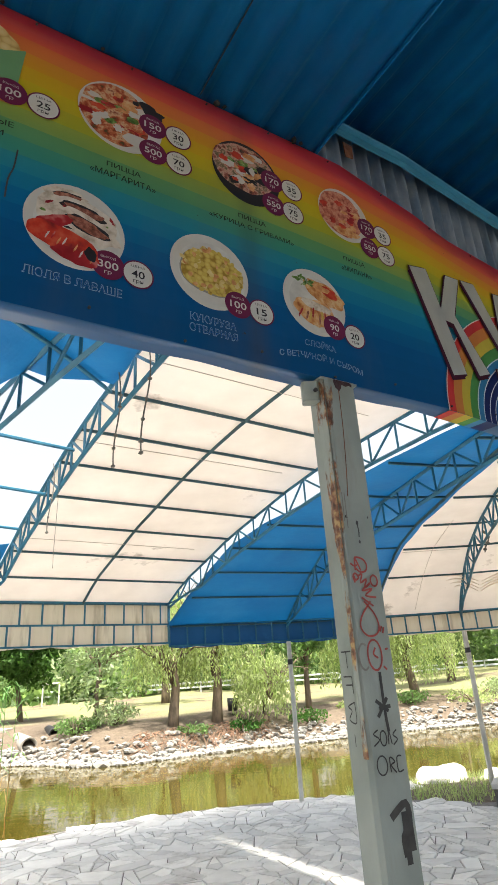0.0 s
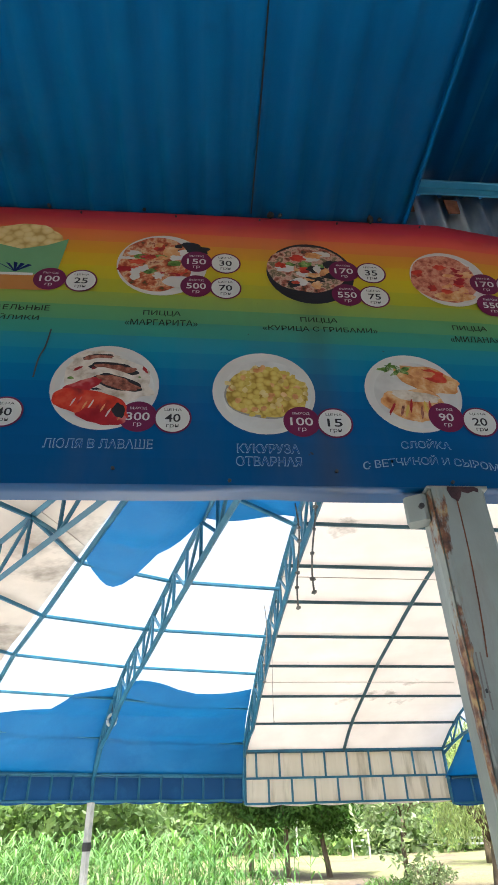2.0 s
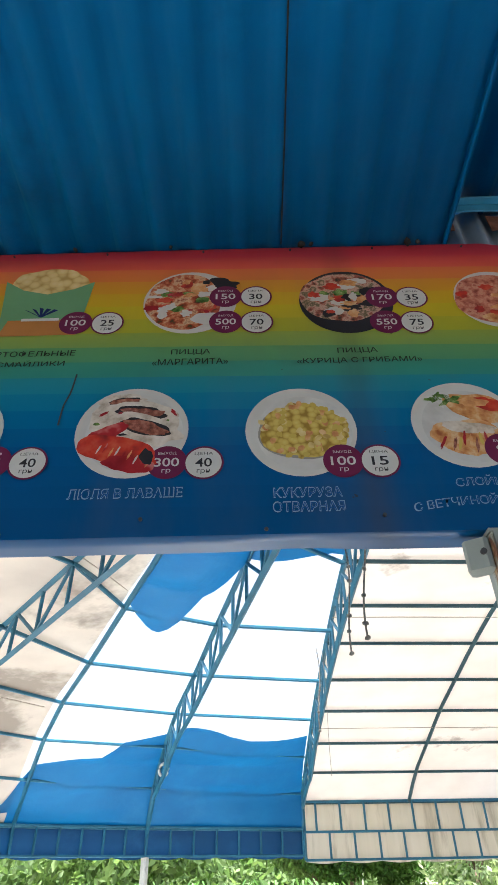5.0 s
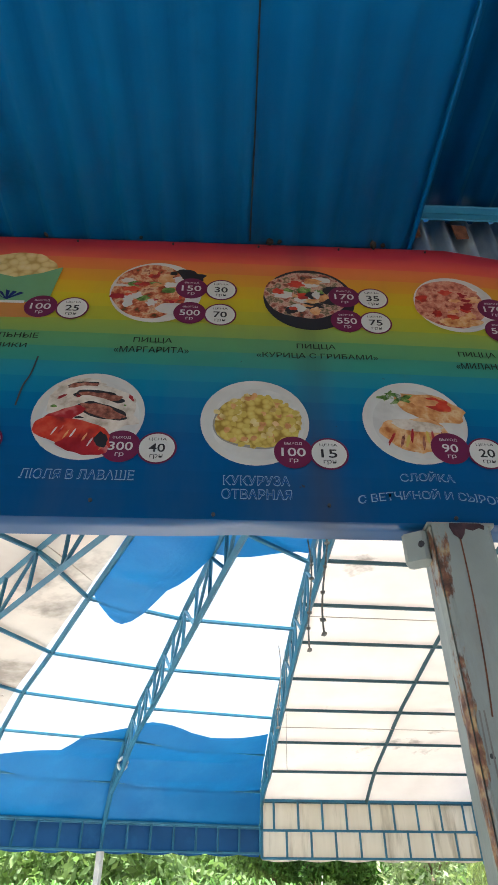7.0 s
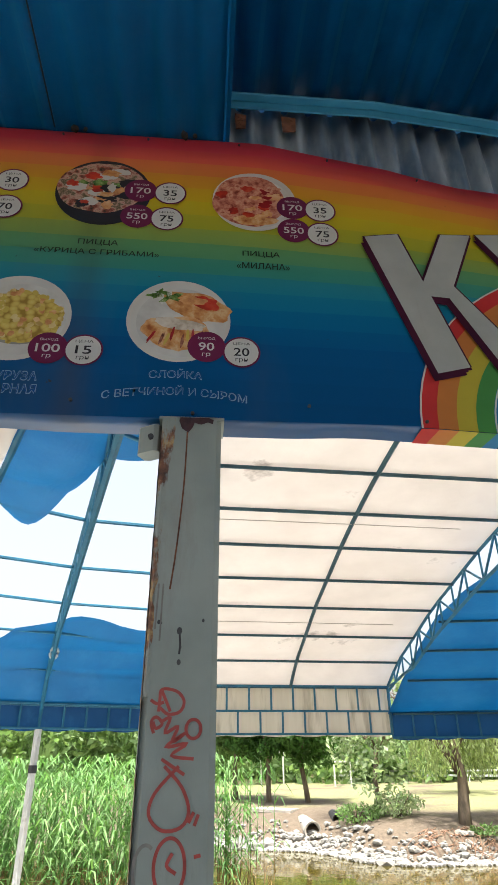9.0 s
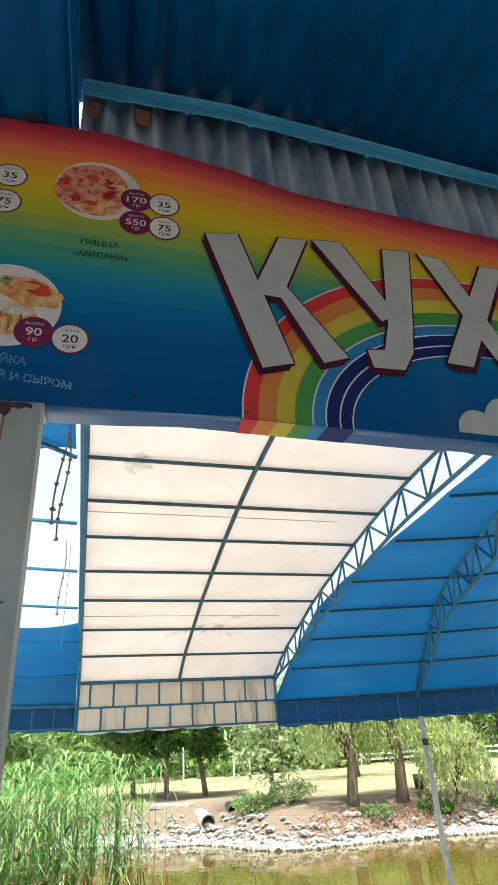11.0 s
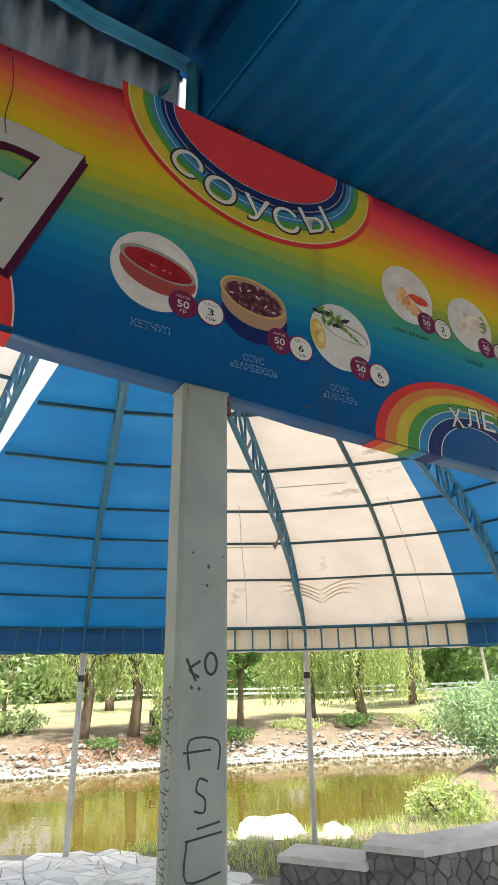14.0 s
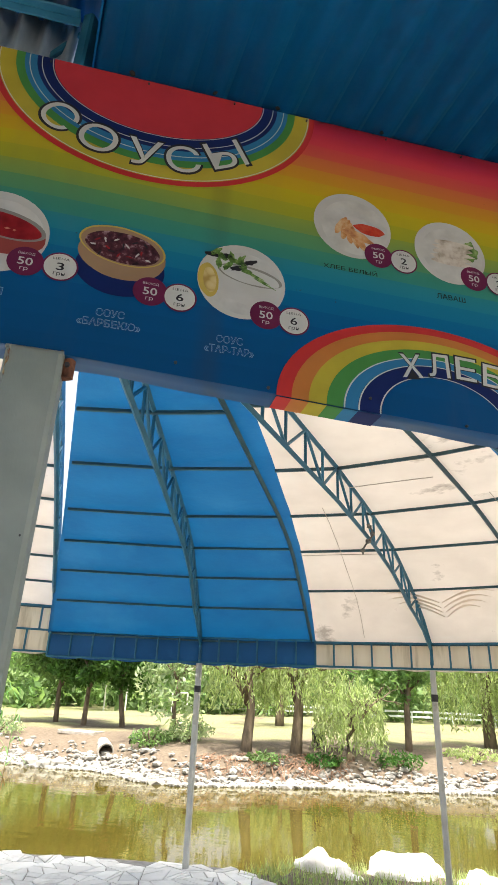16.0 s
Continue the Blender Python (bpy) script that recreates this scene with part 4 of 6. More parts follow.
P0 = levels(0, 0.31, 0.85, 1.53, 2.39, 3.21, 4.2, 5.2, 6.2)
PW = levels(0, 0.44, 0.88, 1.50, 2.32, 3.12, 4.2, 5.2, 6.2)
P1 = levels(0, 0.27, 0.92, 1.47, 2.34, 3.10, 4.18, 5.2, 6.2)
PB = levels(0, 0.16, 0.82, 1.68, 2.62, 3.42, 4.2, 5.2, 6.2)


def lerp_prof(prof, d):
    for (a, za), (b, zb) in zip(prof, prof[1:]):
        if d <= b:
            return za + (zb - za) * (d - a) / (b - a)
    return prof[-1][1]


HEM, HEM_L = 2.02, 2.10
NODES = {  # plan place of the hem, inward heading, profile
    "l1": (-5.25, 1.3, 88, P0), "p0": (-4.95, 3.3, 73.5, P0), "bw0": (-4.70, 4.66, 57.8, PW), "p1": (-4.01, 5.69, 46.6, P1), "bw1": (-2.98, 6.99, 32.3, PS), "mid": (-2.03, 7.64, 32, PS), "wb": (-1.04, 8.32, 32, PS),
    "wbl": (-1.0, 8.30, 33.4, PA), "p2": (0.60, 8.98, 15.9, PA), "bw2r": (1.90, 9.22, 4.0, PA), "bw2": (1.95, 9.17, 5.4, PC), "p3": (3.23, 9.18, -9.5, PC), "rib34": (4.41, 8.92, -19.2, PC), "wb2": (5.05, 8.70, -25, PC), "p4": (5.54, 8.40, -30.5, PA),
    "r45": (6.4, 7.5, -43, PA), "p5": (7.1, 6.5, -56, PA), "bw1b": (-3.0, 6.98, 31.9, PB), "p6": (7.7, 4.2, -80, PA)}


def arch(nm, d, drop=0.0):
    x, y, dd, prof = NODES[nm]
    z = lerp_prof(prof, d)
    return Vector((x + math.sin(radians(dd)) * d, y - math.cos(radians(dd)) * d, z - drop))


def hem(nm, z):
    x, y = NODES[nm][:2]
    return Vector((x, y, z))


DS = [d for d, _ in PS[:-1]]
DA = [0.0, 0.59, 1.14, 1.63, 2.36, 3.38, 4.2, 4.8]
DW = [0.0, 0.8, 1.55, 2.32, 3.22, 4.2, 4.8]


def canvas(a, b, d0, d1, material, label, f0=0.0, f1=1.0, low=None, high=None, billow=0.02, name="canvas_panel"):
    """A cloth panel between two arches, sagging a little between the purlins."""
    g, rows, m, n = Geo(), [], 34, 14
    ds = DS if NODES[a][3] is PS else DA
    for i in range(n + 1):
        f = f0 + (f1 - f0) * i / n
        lo, hi = low(f) if low else d0 - 0.07, high(f) if high else d1
        row = []
        for k in range(m + 1):
            d = lo + (hi - lo) * k / m
            p = arch(a, d).lerp(arch(b, d), f)
            near = min(abs(d - q) for q in ds)
            p.z += 0.018 - billow * min(1.0, near / 0.25) * (0.4 + 0.6 * math.sin(math.pi * f)) + 0.010 * noise.noise(p * 1.7) + (0.016 * noise.noise(Vector((p.x * 2.2, p.y * 2.2, d * 5))) if billow > 0.03 else 0.0)
            row.append(p)
        rows.append(row)
    return part(name, g.grid(rows), material, tent, label, True)


def smooth_step(k):
    k = max(0.0, min(1.0, k))
    return k * k * (3 - 2 * k)


def wave(f, seed):
    return 0.14 * math.sin(f * 7 + seed) + 0.07 * math.sin(f * 17 + seed * 2)


CREAM_L, BLUE_L = "translucent cream canvas with faint stains", "bright blue canvas"
canvas("bw1", "wb", 0, 5.4, M_WHITE, CREAM_L)
canvas("wbl", "p2", 0, 5.3, M_BLUE, BLUE_L, -0.03)
canvas("p2", "bw2", 0, 5.3, M_BLUE, BLUE_L)
canvas("bw2", "p3", 0, 5.3, M_WHITE, CREAM_L)
canvas("p3", "rib34", 0, 5.3, M_WHITE, CREAM_L)
canvas("rib34", "wb2", 0, 5.3, M_WHITE, CREAM_L)
canvas("wb2", "p4", 0, 5.3, M_BLUE, BLUE_L)
canvas("p4", "r45", 0, 4.4, M_BLUE, BLUE_L)
canvas("r45", "p5", 0, 4.2, M_BLUE, BLUE_L)
canvas("p5", "p6", 0, 2.4, M_WHITE, CREAM_L)
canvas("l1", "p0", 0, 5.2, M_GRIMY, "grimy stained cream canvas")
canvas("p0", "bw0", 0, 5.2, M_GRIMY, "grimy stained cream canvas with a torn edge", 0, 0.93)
TORN = "torn blue canvas, its slack upper edge loose"
canvas("p0", "bw0", 0, 1, M_BLUE, TORN, 0.80, 1.0, high=lambda f: 0.57 - (1 - f) * 2.8, billow=0.05)
canvas("bw0", "p1", 0, 1, M_BLUE, TORN, high=lambda f: 0.57 + 0.30 * f + 0.20 * smooth_step((f - 0.50) / 0.14) + wave(f, 1.0) * 0.05, billow=0.05)
canvas("p1", "bw1b", 0, 1, M_BLUE, TORN, high=lambda f: lerp_prof([(0, 1.07), (0.12, 1.24), (0.24, 1.24), (0.40, 1.12), (0.58, 1.08), (0.8, 1.14), (1.01, 1.28)], f), billow=0.05)
LOOSE = "torn blue canvas hanging from the top of the arches"
canvas("bw0", "p1", 0, 1, M_BLUE, LOOSE, low=lambda f: lerp_prof([(0, 3.2), (0.15, 3.07), (0.3, 2.96), (0.4, 2.92), (0.48, 2.96), (0.58, 3.12), (1.01, 3.9)], f), high=lambda f: 5.2, billow=0.06)
canvas("p0", "bw0", 0, 1, M_BLUE, LOOSE, 0.88, 1.0, low=lambda f: 3.22 + 6.0 * (1 - f), high=lambda f: 5.2, billow=0.05)
canvas("p1", "bw1b", 0, 1, M_BLUE, LOOSE, low=lambda f: 3.9 + 0.35 * f, high=lambda f: 5.2, billow=0.05)


def truss(nm, dmax, w=0.031, deep=0.23, node=None):
    t = part("arch_truss", Geo().bar(arch(nm, dmax), arch(nm, dmax - 0.02), w), M_STEEL, tent, "blue steel lattice arch")
    ds = [0.32 * k for k in range(int(dmax / 0.32) + 1)]
    lo = lambda d: arch(nm, d, 0.02 + deep * min(1.0, 0.15 + d / 1.1))
    part("top_chord", Geo().tube([hem(nm, HEM_L if nm in ("p0", "p1") else HEM + 0.04)] + [arch(nm, d) for d in ds], w * 0.62, 4), M_STEEL, t)
    part("bottom_chord", Geo().tube([lo(d) for d in ds], w * 0.62, 4), M_STEEL, t)
    for k, d in enumerate(ds[1:], 1):
        part("lacing_bar", Geo().bar(arch(nm, d), lo(d), 0.018), M_STEEL, t)
        part("lacing_bar", Geo().bar(arch(nm, ds[k - 1]) if k % 2 else lo(ds[k - 1]), lo(d) if k % 2 else arch(nm, d), 0.018), M_STEEL, t)


for nm, dm in (("p0", 5.1), ("p1", 5.1), ("bw1", 5.3), ("wb", 5.3), ("p2", 5.4), ("p3", 5.4), ("p4", 5.2), ("p5", 4.2)):
    truss(nm, dm)
for nm, dm in (("bw0", 5.1), ("mid", 5.3), ("bw2r", 5.2), ("rib34", 5.2), ("r45", 4.2)):
    part("rib", Geo().tube([arch(nm, 0.3 * k, 0.01) for k in range(int(dm / 0.3) + 1)], 0.019, 4), M_STEEL if nm == "bw0" else M_PURLIN, tent)

BAYS = [("bw1", "mid", DS), ("mid", "wb", DS), ("wbl", "p2", DA), ("p2", "bw2r", DA), ("bw2", "p3", DW), ("p3", "rib34", DW), ("rib34", "p4", DW), ("p4", "r45", DA), ("r45", "p5", DA), ("p5", "p6", DA)]
for a, b, ds in BAYS:
    for d in ds:
        if (b == "p6" and d > 2.4) or (b == "p5" and d > 4.2) or (a == "wbl" and d > 4.3):
            continue
        part("purlin", Geo().bar(arch(a, d, 0.012), arch(b, d, 0.012), 0.023), M_PURLIN, tent)
for a, b in (("l1", "p0"), ("p0", "bw0"), ("bw0", "p1"), ("p1", "bw1b")):
    for (da, _), (db, _) in list(zip(NODES[a][3], NODES[b][3]))[:8]:
        part("purlin", Geo().bar(arch(a, da, 0.012), arch(b, db, 0.012), 0.023), M_STEEL, tent)


def valance(a, b, rows_z, material, label, cells, stagger=False):
    """Hanging hem: framed cloth squares over a scalloped lower edge."""
    A, B = hem(a, 0), hem(b, 0)
    inward = (B - A).normalized().cross(Vector((0, 0, 1)))
    n = cells * 6
    g, rows = Geo(), []
    for i in range(n + 1):
        f = i / n
        base = A.lerp(B, f)
        sc = 0.018 * abs(math.sin(math.pi * (f * cells / 1.5)))
        rows.append([Vector((base.x, base.y, z)) + inward * (-0.015 + 0.006 * noise.noise(Vector((f * 9, z * 4, 0)))) for z in [rows_z[0] - 0.012 - sc] + list(rows_z)])
    part("valance", g.grid(rows), material, tent, label, True)
    fr = Geo()
    for z in rows_z[:-1] if len(rows_z) > 2 else rows_z:
        fr.bar(A + Vector((0, 0, z)) + inward * 0.012, B + Vector((0, 0, z)) + inward * 0.012, 0.022)
    if len(rows_z) > 2:
        fr.bar(A + Vector((0, 0, rows_z[-1])) + inward * 0.012, B + Vector((0, 0, rows_z[-1])) + inward * 0.012, 0.024)
    for j, (z, zz) in enumerate(zip(rows_z, rows_z[1:])):
        for k in range(cells + 1):
            f = (k + (0.5 if stagger and j == 1 else 0.0)) / cells
            if f <= 1:
                p = A.lerp(B, f) + inward * 0.012
                fr.bar(p + Vector((0, 0, z)), p + Vector((0, 0, zz)), 0.020)
    part("valance_frame", fr, M_STEEL, tent)


NAVY_L = "navy blue scalloped hem on a welded frame"
CREAM_V = "dirty cream hem squares with water stains"
valance("bw1", "wb", (HEM + 0.04, 2.30, 2.57), M_DIRTY, CREAM_V, 9, True)
for a, b, c in (("wb", "p2", 7), ("p2", "bw2", 6), ("wb2", "p4", 3), ("p4", "r45", 5), ("r45", "p5", 5), ("p5", "p6", 8)):
    valance(a, b, (HEM, 2.30), M_NAVY, NAVY_L, c)
for a, b, c in (("l1", "p0", 6), ("p0", "bw0", 6), ("bw0", "p1", 6), ("p1", "bw1b", 7)):
    valance(a, b, (HEM_L, 2.33), M_NAVY, NAVY_L, c)
for a, b, c in (("bw2", "p3", 6), ("p3", "rib34", 6), ("rib34", "wb2", 3)):
    valance(a, b, (HEM, 2.28), M_DIRTY, CREAM_V, c)
for nm in ("p0", "p1", "p2", "p3", "p4", "p5"):
    foot = Vector((5.37, 8.07, 0.0)) if nm == "p4" else hem(nm, 0.0)
    g = Geo().bar(foot, hem(nm, (HEM_L if nm in ("p0", "p1") else HEM) - 0.01), 0.062)
    p = part("tent_post", g, M_POLE, tent, "thin pale square steel pole")
    part("collar", Geo().bar(foot.lerp(hem(nm, HEM), 0.84), foot.lerp(hem(nm, HEM), 0.875), 0.070), M_DARK, p)

# seams and a faded emblem on the cream cloth
M_SEAM = thin(surf("canvas_seam", (0.42, 0.38, 0.34), (0.52, 0.47, 0.42), 6, 0.8), (1.0, 0.97, 0.93), 0.6)
M_FADE = thin(surf("faded_print", (0.69, 0.625, 0.565), (0.77, 0.705, 0.645), 6, 0.8), (1.0, 0.97, 0.93), 0.85)
for a, b, ds in (("bw1", "wb", (1.42, 3.28, 4.5)), ("bw2", "p3", (1.5,)), ("p3", "rib34", (2.9,)), ("p0", "bw0", (1.4, 3.3))):
    for d in ds:
        part("seam", Geo().tube([arch(a, d + 0.02 * f, 0.022).lerp(arch(b, d, 0.022), f) for f in [k / 8 * 0.86 for k in range(9)]], 0.003, 4), M_SEAM, tent)
for a, b, f in (("bw2", "p3", 0.45), ("rib34", "wb2", 0.4)):
    part("seam", Geo().tube([arch(a, 0.1 + 0.3 * k, 0.018).lerp(arch(b, 0.1 + 0.3 * k, 0.018), f + 0.008 * math.sin(k)) for k in range(9)], 0.003, 4), M_SEAM, tent)
for side in (-1, 1):
    for k in range(4):
        pts = []
        for j in range(9):
            u = j / 8
            f = 0.22 + side * (0.012 + (0.58 - 0.07 * k) * u)
            d = 0.60 - 0.075 * k + 0.20 * math.sin(u * 2.4) - 0.04 * u
            e = arch("p3", d, 0.012).lerp(arch("rib34", d, 0.012), f) if f >= 0 else arch("p3", d, 0.012).lerp(arch("bw2", d, 0.012), -f)
            w = 0.011 * math.sin(math.pi * min(1, u + 0.12))
            pts.append([e - Vector((0, 0, w)), e + Vector((0, 0, w))])
        part("faded_emblem", Geo().grid(pts), M_FADE, tent, "faint faded wing-shaped print")

# ---- ground, pond, banks ----
def clip(poly, px, py, nx, ny):
    out = []
    for (ax, ay), (bx, by) in zip(poly, poly[1:] + poly[:1]):
        da, db = (ax - px) * nx + (ay - py) * ny, (bx - px) * nx + (by - py) * ny
        if da <= 0:
            out.append((ax, ay))
        if (da < 0 < db) or (db < 0 < da):
            k = da / (da - db)
            out.append((ax + (bx - ax) * k, ay + (by - ay) * k))
    return out


NEAR = [(-60, -8), (-20, -4), (-9, 1.0), (-5.6, 5.2), (-4.2, 6.9), (-2.98, 7.93), (-1.85, 8.62), (-0.45, 9.05), (0.65, 9.2), (1.2, 9.28), (1.7, 9.75), (3.3, 9.95), (4.6, 10.6), (6.2, 14.0), (9.0, 19.0), (14, 22.6), (22, 25), (60, 30), (130, 40)]
FAR = [(-130, 14), (-40, 16.5), (-20, 18.4), (-14, 20.6), (-11, 21.2), (-9, 20.6), (-7.4, 20.9), (-6.2, 20.4), (-5, 19.4), (-3.6, 19.2), (-2, 20.3), (0, 21.2), (2, 21.7), (4, 22.6), (6.4, 23.4), (8.7, 23.5), (11, 23.8), (14, 24.6), (22, 27), (60, 32), (130, 42)]
WATER = -0.6


def along(line, x):
    for (a, ya), (b, yb) in zip(line, line[1:]):
        if x <= b:
            return ya + (yb - ya) * (x - a) / (b - a)
    return line[-1][1]


def smooth01(t):
    t = max(0.0, min(1.0, t))
    return t * t * (3 - 2 * t)


def height(x, y):
    yn, yf = along(NEAR, x), along(FAR, x)
    if y <= yn:
        return -0.03
    into, out = y - yn, yf - y
    if out > 0:
        paved = x < 1.3
        a = -0.03 - 1.4 * smooth01(into / (0.15 if paved else 2.2))
        b = WATER - 0.9 * smooth01(out / 2.5)
        return max(a, b) if into < 3 else max(b, -1.43)
    k = -out
    z = WATER + 0.62 * smooth01(k / 1.3) + 0.35 * smooth01((k - 1.0) / 2.2) + 0.012 * max(0, k - 4)
    z += 0.10 * noise.noise(Vector((x * 0.45, y * 0.45, 0))) * smooth01(k / 1.5)
    if x > 7:
        z += 0.5 * smooth01((x - 7) / 9) * smooth01(k / 6)
    return min(z, 2.2)


def axis(parts):
    out = []
    for a, b, st in parts:
        out += list(np.arange(a, b, st))
    return out + [parts[-1][1]]


xs = axis([(-400, -60, 40), (-60, -22, 3), (-22, 22, 0.4), (22, 60, 3), (60, 400, 40)])
ys = axis([(-60, 4, 8), (4, 8, 1), (8, 10.6, 0.12), (10.6, 18, 0.7), (18, 28, 0.25), (28, 60, 1.6), (60, 500, 40)])
g = Geo()
g.grid([[(x, y, height(x, y)) for x in xs] for y in ys])


def ground_paint():
    m, n, l, b = nodes_of("bank_soil_and_grass")
    t1, t2 = noise_node(n, l, 0.35, 5, 0.6), noise_node(n, l, 9, 5, 0.7)
    soil = ramp(n, l, t2.outputs[0], [(0.3, (0.080, 0.060, 0.042)), (0.7, (0.165, 0.128, 0.094))]).outputs[0]
    grass = ramp(n, l, t2.outputs[0], [(0.3, (0.14, 0.16, 0.06)), (0.7, (0.26, 0.25, 0.12))]).outputs[0]
    f = ramp(n, l, t1.outputs[0], [(0.36, (0, 0, 0)), (0.5, (1, 1, 1))]).outputs[0]
    sep = n.new("ShaderNodeSeparateXYZ")
    l.new(n.new("ShaderNodeNewGeometry").outputs["Position"], sep.inputs[0])
    mr = n.new("ShaderNodeMapRange")
    mr.inputs[1].default_value, mr.inputs[2].default_value = 0.33, 0.44
    l.new(sep.outputs[2], mr.inputs[0])
    mm = n.new("ShaderNodeMath")
    mm.operation, mm.use_clamp = "MULTIPLY_ADD", True
    l.new(mr.outputs[0], mm.inputs[0]), l.new(f, mm.inputs[1])
    mm.inputs[2].default_value = 0.0
    l.new(mixc(n, l, mm.outputs[0], soil, grass), b.inputs["Base Color"])
    b.inputs["Roughness"].default_value = 0.95
    bp = n.new("ShaderNodeBump")
    bp.inputs["Strength"].default_value, bp.inputs["Distance"].default_value = 0.6, 0.05
    l.new(t2.outputs[0], bp.inputs["Height"]), l.new(bp.outputs[0], b.inputs["Normal"])
    return m


setting("ground", g, ground_paint(), "dry soil and grass banks round the pond", "ground", True)


def water_paint():
    m, n, l, b = nodes_of("olive_pond_water")
    t = noise_node(n, l, 0.5, 4)
    l.new(ramp(n, l, t.outputs[0], [(0.3, (0.052, 0.041, 0.008)), (0.7, (0.072, 0.058, 0.012))]).outputs[0], b.inputs["Base Color"])
    b.inputs["Roughness"].default_value, b.inputs["IOR"].default_value = 0.04, 1.33
    t2 = noise_node(n, l, 2.2, 3, 0.5, (0.5, 1.6, 1))
    bp = n.new("ShaderNodeBump")
    bp.inputs["Strength"].default_value, bp.inputs["Distance"].default_value = 0.10, 0.03
    l.new(t2.outputs[0], bp.inputs["Height"]), l.new(bp.outputs[0], b.inputs["Normal"])
    return m


g = Geo().add([(-140, -30, WATER), (140, -30, WATER), (140, 60, WATER), (-140, 60, WATER)], [(0, 1, 2, 3)])
setting("water", g, water_paint(), "still olive-brown pond water reflecting the trees", "water")

# ---- planting ----
M_BARK = surf("brown_bark", (0.09, 0.07, 0.05), (0.20, 0.15, 0.105), 8, 0.95, bump=0.6, bscale=25, stretch=(1, 1, 0.3))
M_PALEBARK = surf("pale_bark", (0.35, 0.33, 0.29), (0.55, 0.52, 0.47), 5, 0.9, bump=0.3, stain=(0.08, 0.07, 0.06), stain_scale=5, stain_at=(0.58, 0.66))
M_LEAF = leafmat("dark_green_leaves", (0.045, 0.125, 0.028), (0.10, 0.21, 0.05))
M_WILLOW = leafmat("yellow_green_willow_leaves", (0.34, 0.42, 0.20), (0.48, 0.55, 0.31), 0.55)
M_MID = leafmat("mid_green_leaves", (0.13, 0.24, 0.085), (0.23, 0.36, 0.15))
M_GREY = leafmat("grey_green_leaves", (0.28, 0.37, 0.22), (0.42, 0.50, 0.32))
M_FEATHER = leafmat("feathery_blue_green_leaves", (0.20, 0.31, 0.20), (0.32, 0.44, 0.29))
M_REED = leafmat("reed_leaves", (0.12, 0.27, 0.085), (0.24, 0.41, 0.16), 0.35)
M_ROOT = surf("dry_roots", (0.16, 0.09, 0.06), (0.28, 0.17, 0.11), 12, 0.95)


def quads_mesh(name, P, A, B):
    """Leaves: a rhomb at each place P spanned by half-axes A and B."""
    n = len(P)
    v = np.stack([P - A, P + B * 0.9 - A * 0.1, P + A, P - B * 0.9 - A * 0.1], 1).reshape(-1, 3)
    me = bpy.data.meshes.new(name)
    me.vertices.add(4 * n), me.loops.add(4 * n), me.polygons.add(n)
    me.vertices.foreach_set("co", v.astype(np.float32).ravel())
    me.loops.foreach_set("vertex_index", np.arange(4 * n, dtype=np.int32))
    me.polygons.foreach_set("loop_start", np.arange(0, 4 * n, 4, dtype=np.int32))
    me.update(calc_edges=True)
    return me


def unit(v):
    return v / np.maximum(1e-6, np.linalg.norm(v, axis=1))[:, None]


def leaf_clump(rng, centres, radii, per, size, droop=0.0, flat=0.75):
    """Leaves scattered in soft balls round the ends of twigs."""
    P, A, B = [], [], []
    for c, r in zip(centres, radii):
        k = max(8, int(per * r * r))
        d = unit(rng.normal(size=(k, 3)))
        q = d * (r * rng.random((k, 1)) ** 0.45) * np.array([1, 1, flat])
        P.append(np.array(c) + q)
        a = unit(rng.normal(size=(k, 3)) + np.array([0, 0, -droop]))
        b = unit(np.cross(a, rng.normal(size=(k, 3))))
        sz = size * (0.6 + 0.8 * rng.random((k, 1)))
        A.append(a * sz), B.append(b * sz * 0.45)
    return np.concatenate(P), np.concatenate(A), np.concatenate(B)


def limbs(g, rng, base, top, r, spread, count, levels=2):
    """Trunk with forking limbs; returns the limb ends."""
    base, top = Vector(base), Vector(top)
    midp = base.lerp(top, 0.5) + Vector((rng.normal() * 0.08, rng.normal() * 0.08, 0))
    g.tube([base + Vector((0, 0, -0.25)), base.lerp(midp, 0.3), midp, top], r * 1.15, 8, r * 0.6)
    ends = []

    def fork(p, d, L, rad, lev):
        q = p + d * L
        m = p.lerp(q, 0.5) + Vector((rng.normal(), rng.normal(), rng.normal())) * L * 0.08
        g.tube([p, m, q], rad, 5, rad * 0.45)
        ends.append(q)
        if lev:
            for _ in range(3):
                nd = (d + Vector((rng.normal(), rng.normal(), rng.normal() * 0.6 + 0.15)) * 0.6).normalized()
                fork(p.lerp(q, 0.55 + 0.45 * rng.random()), nd, L * 0.62, rad * 0.5, lev - 1)

    for k in range(count):
        a = 2 * math.pi * (k + rng.random() * 0.6) / count
        d = Vector((math.cos(a) * spread, math.sin(a) * spread, 0.7 + 0.6 * rng.random())).normalized()
        fork(base.lerp(top, 0.55 + 0.45 * rng.random()), d, (top - base).length * (0.5 + 0.3 * rng.random()), r * 0.5, levels)
    return ends


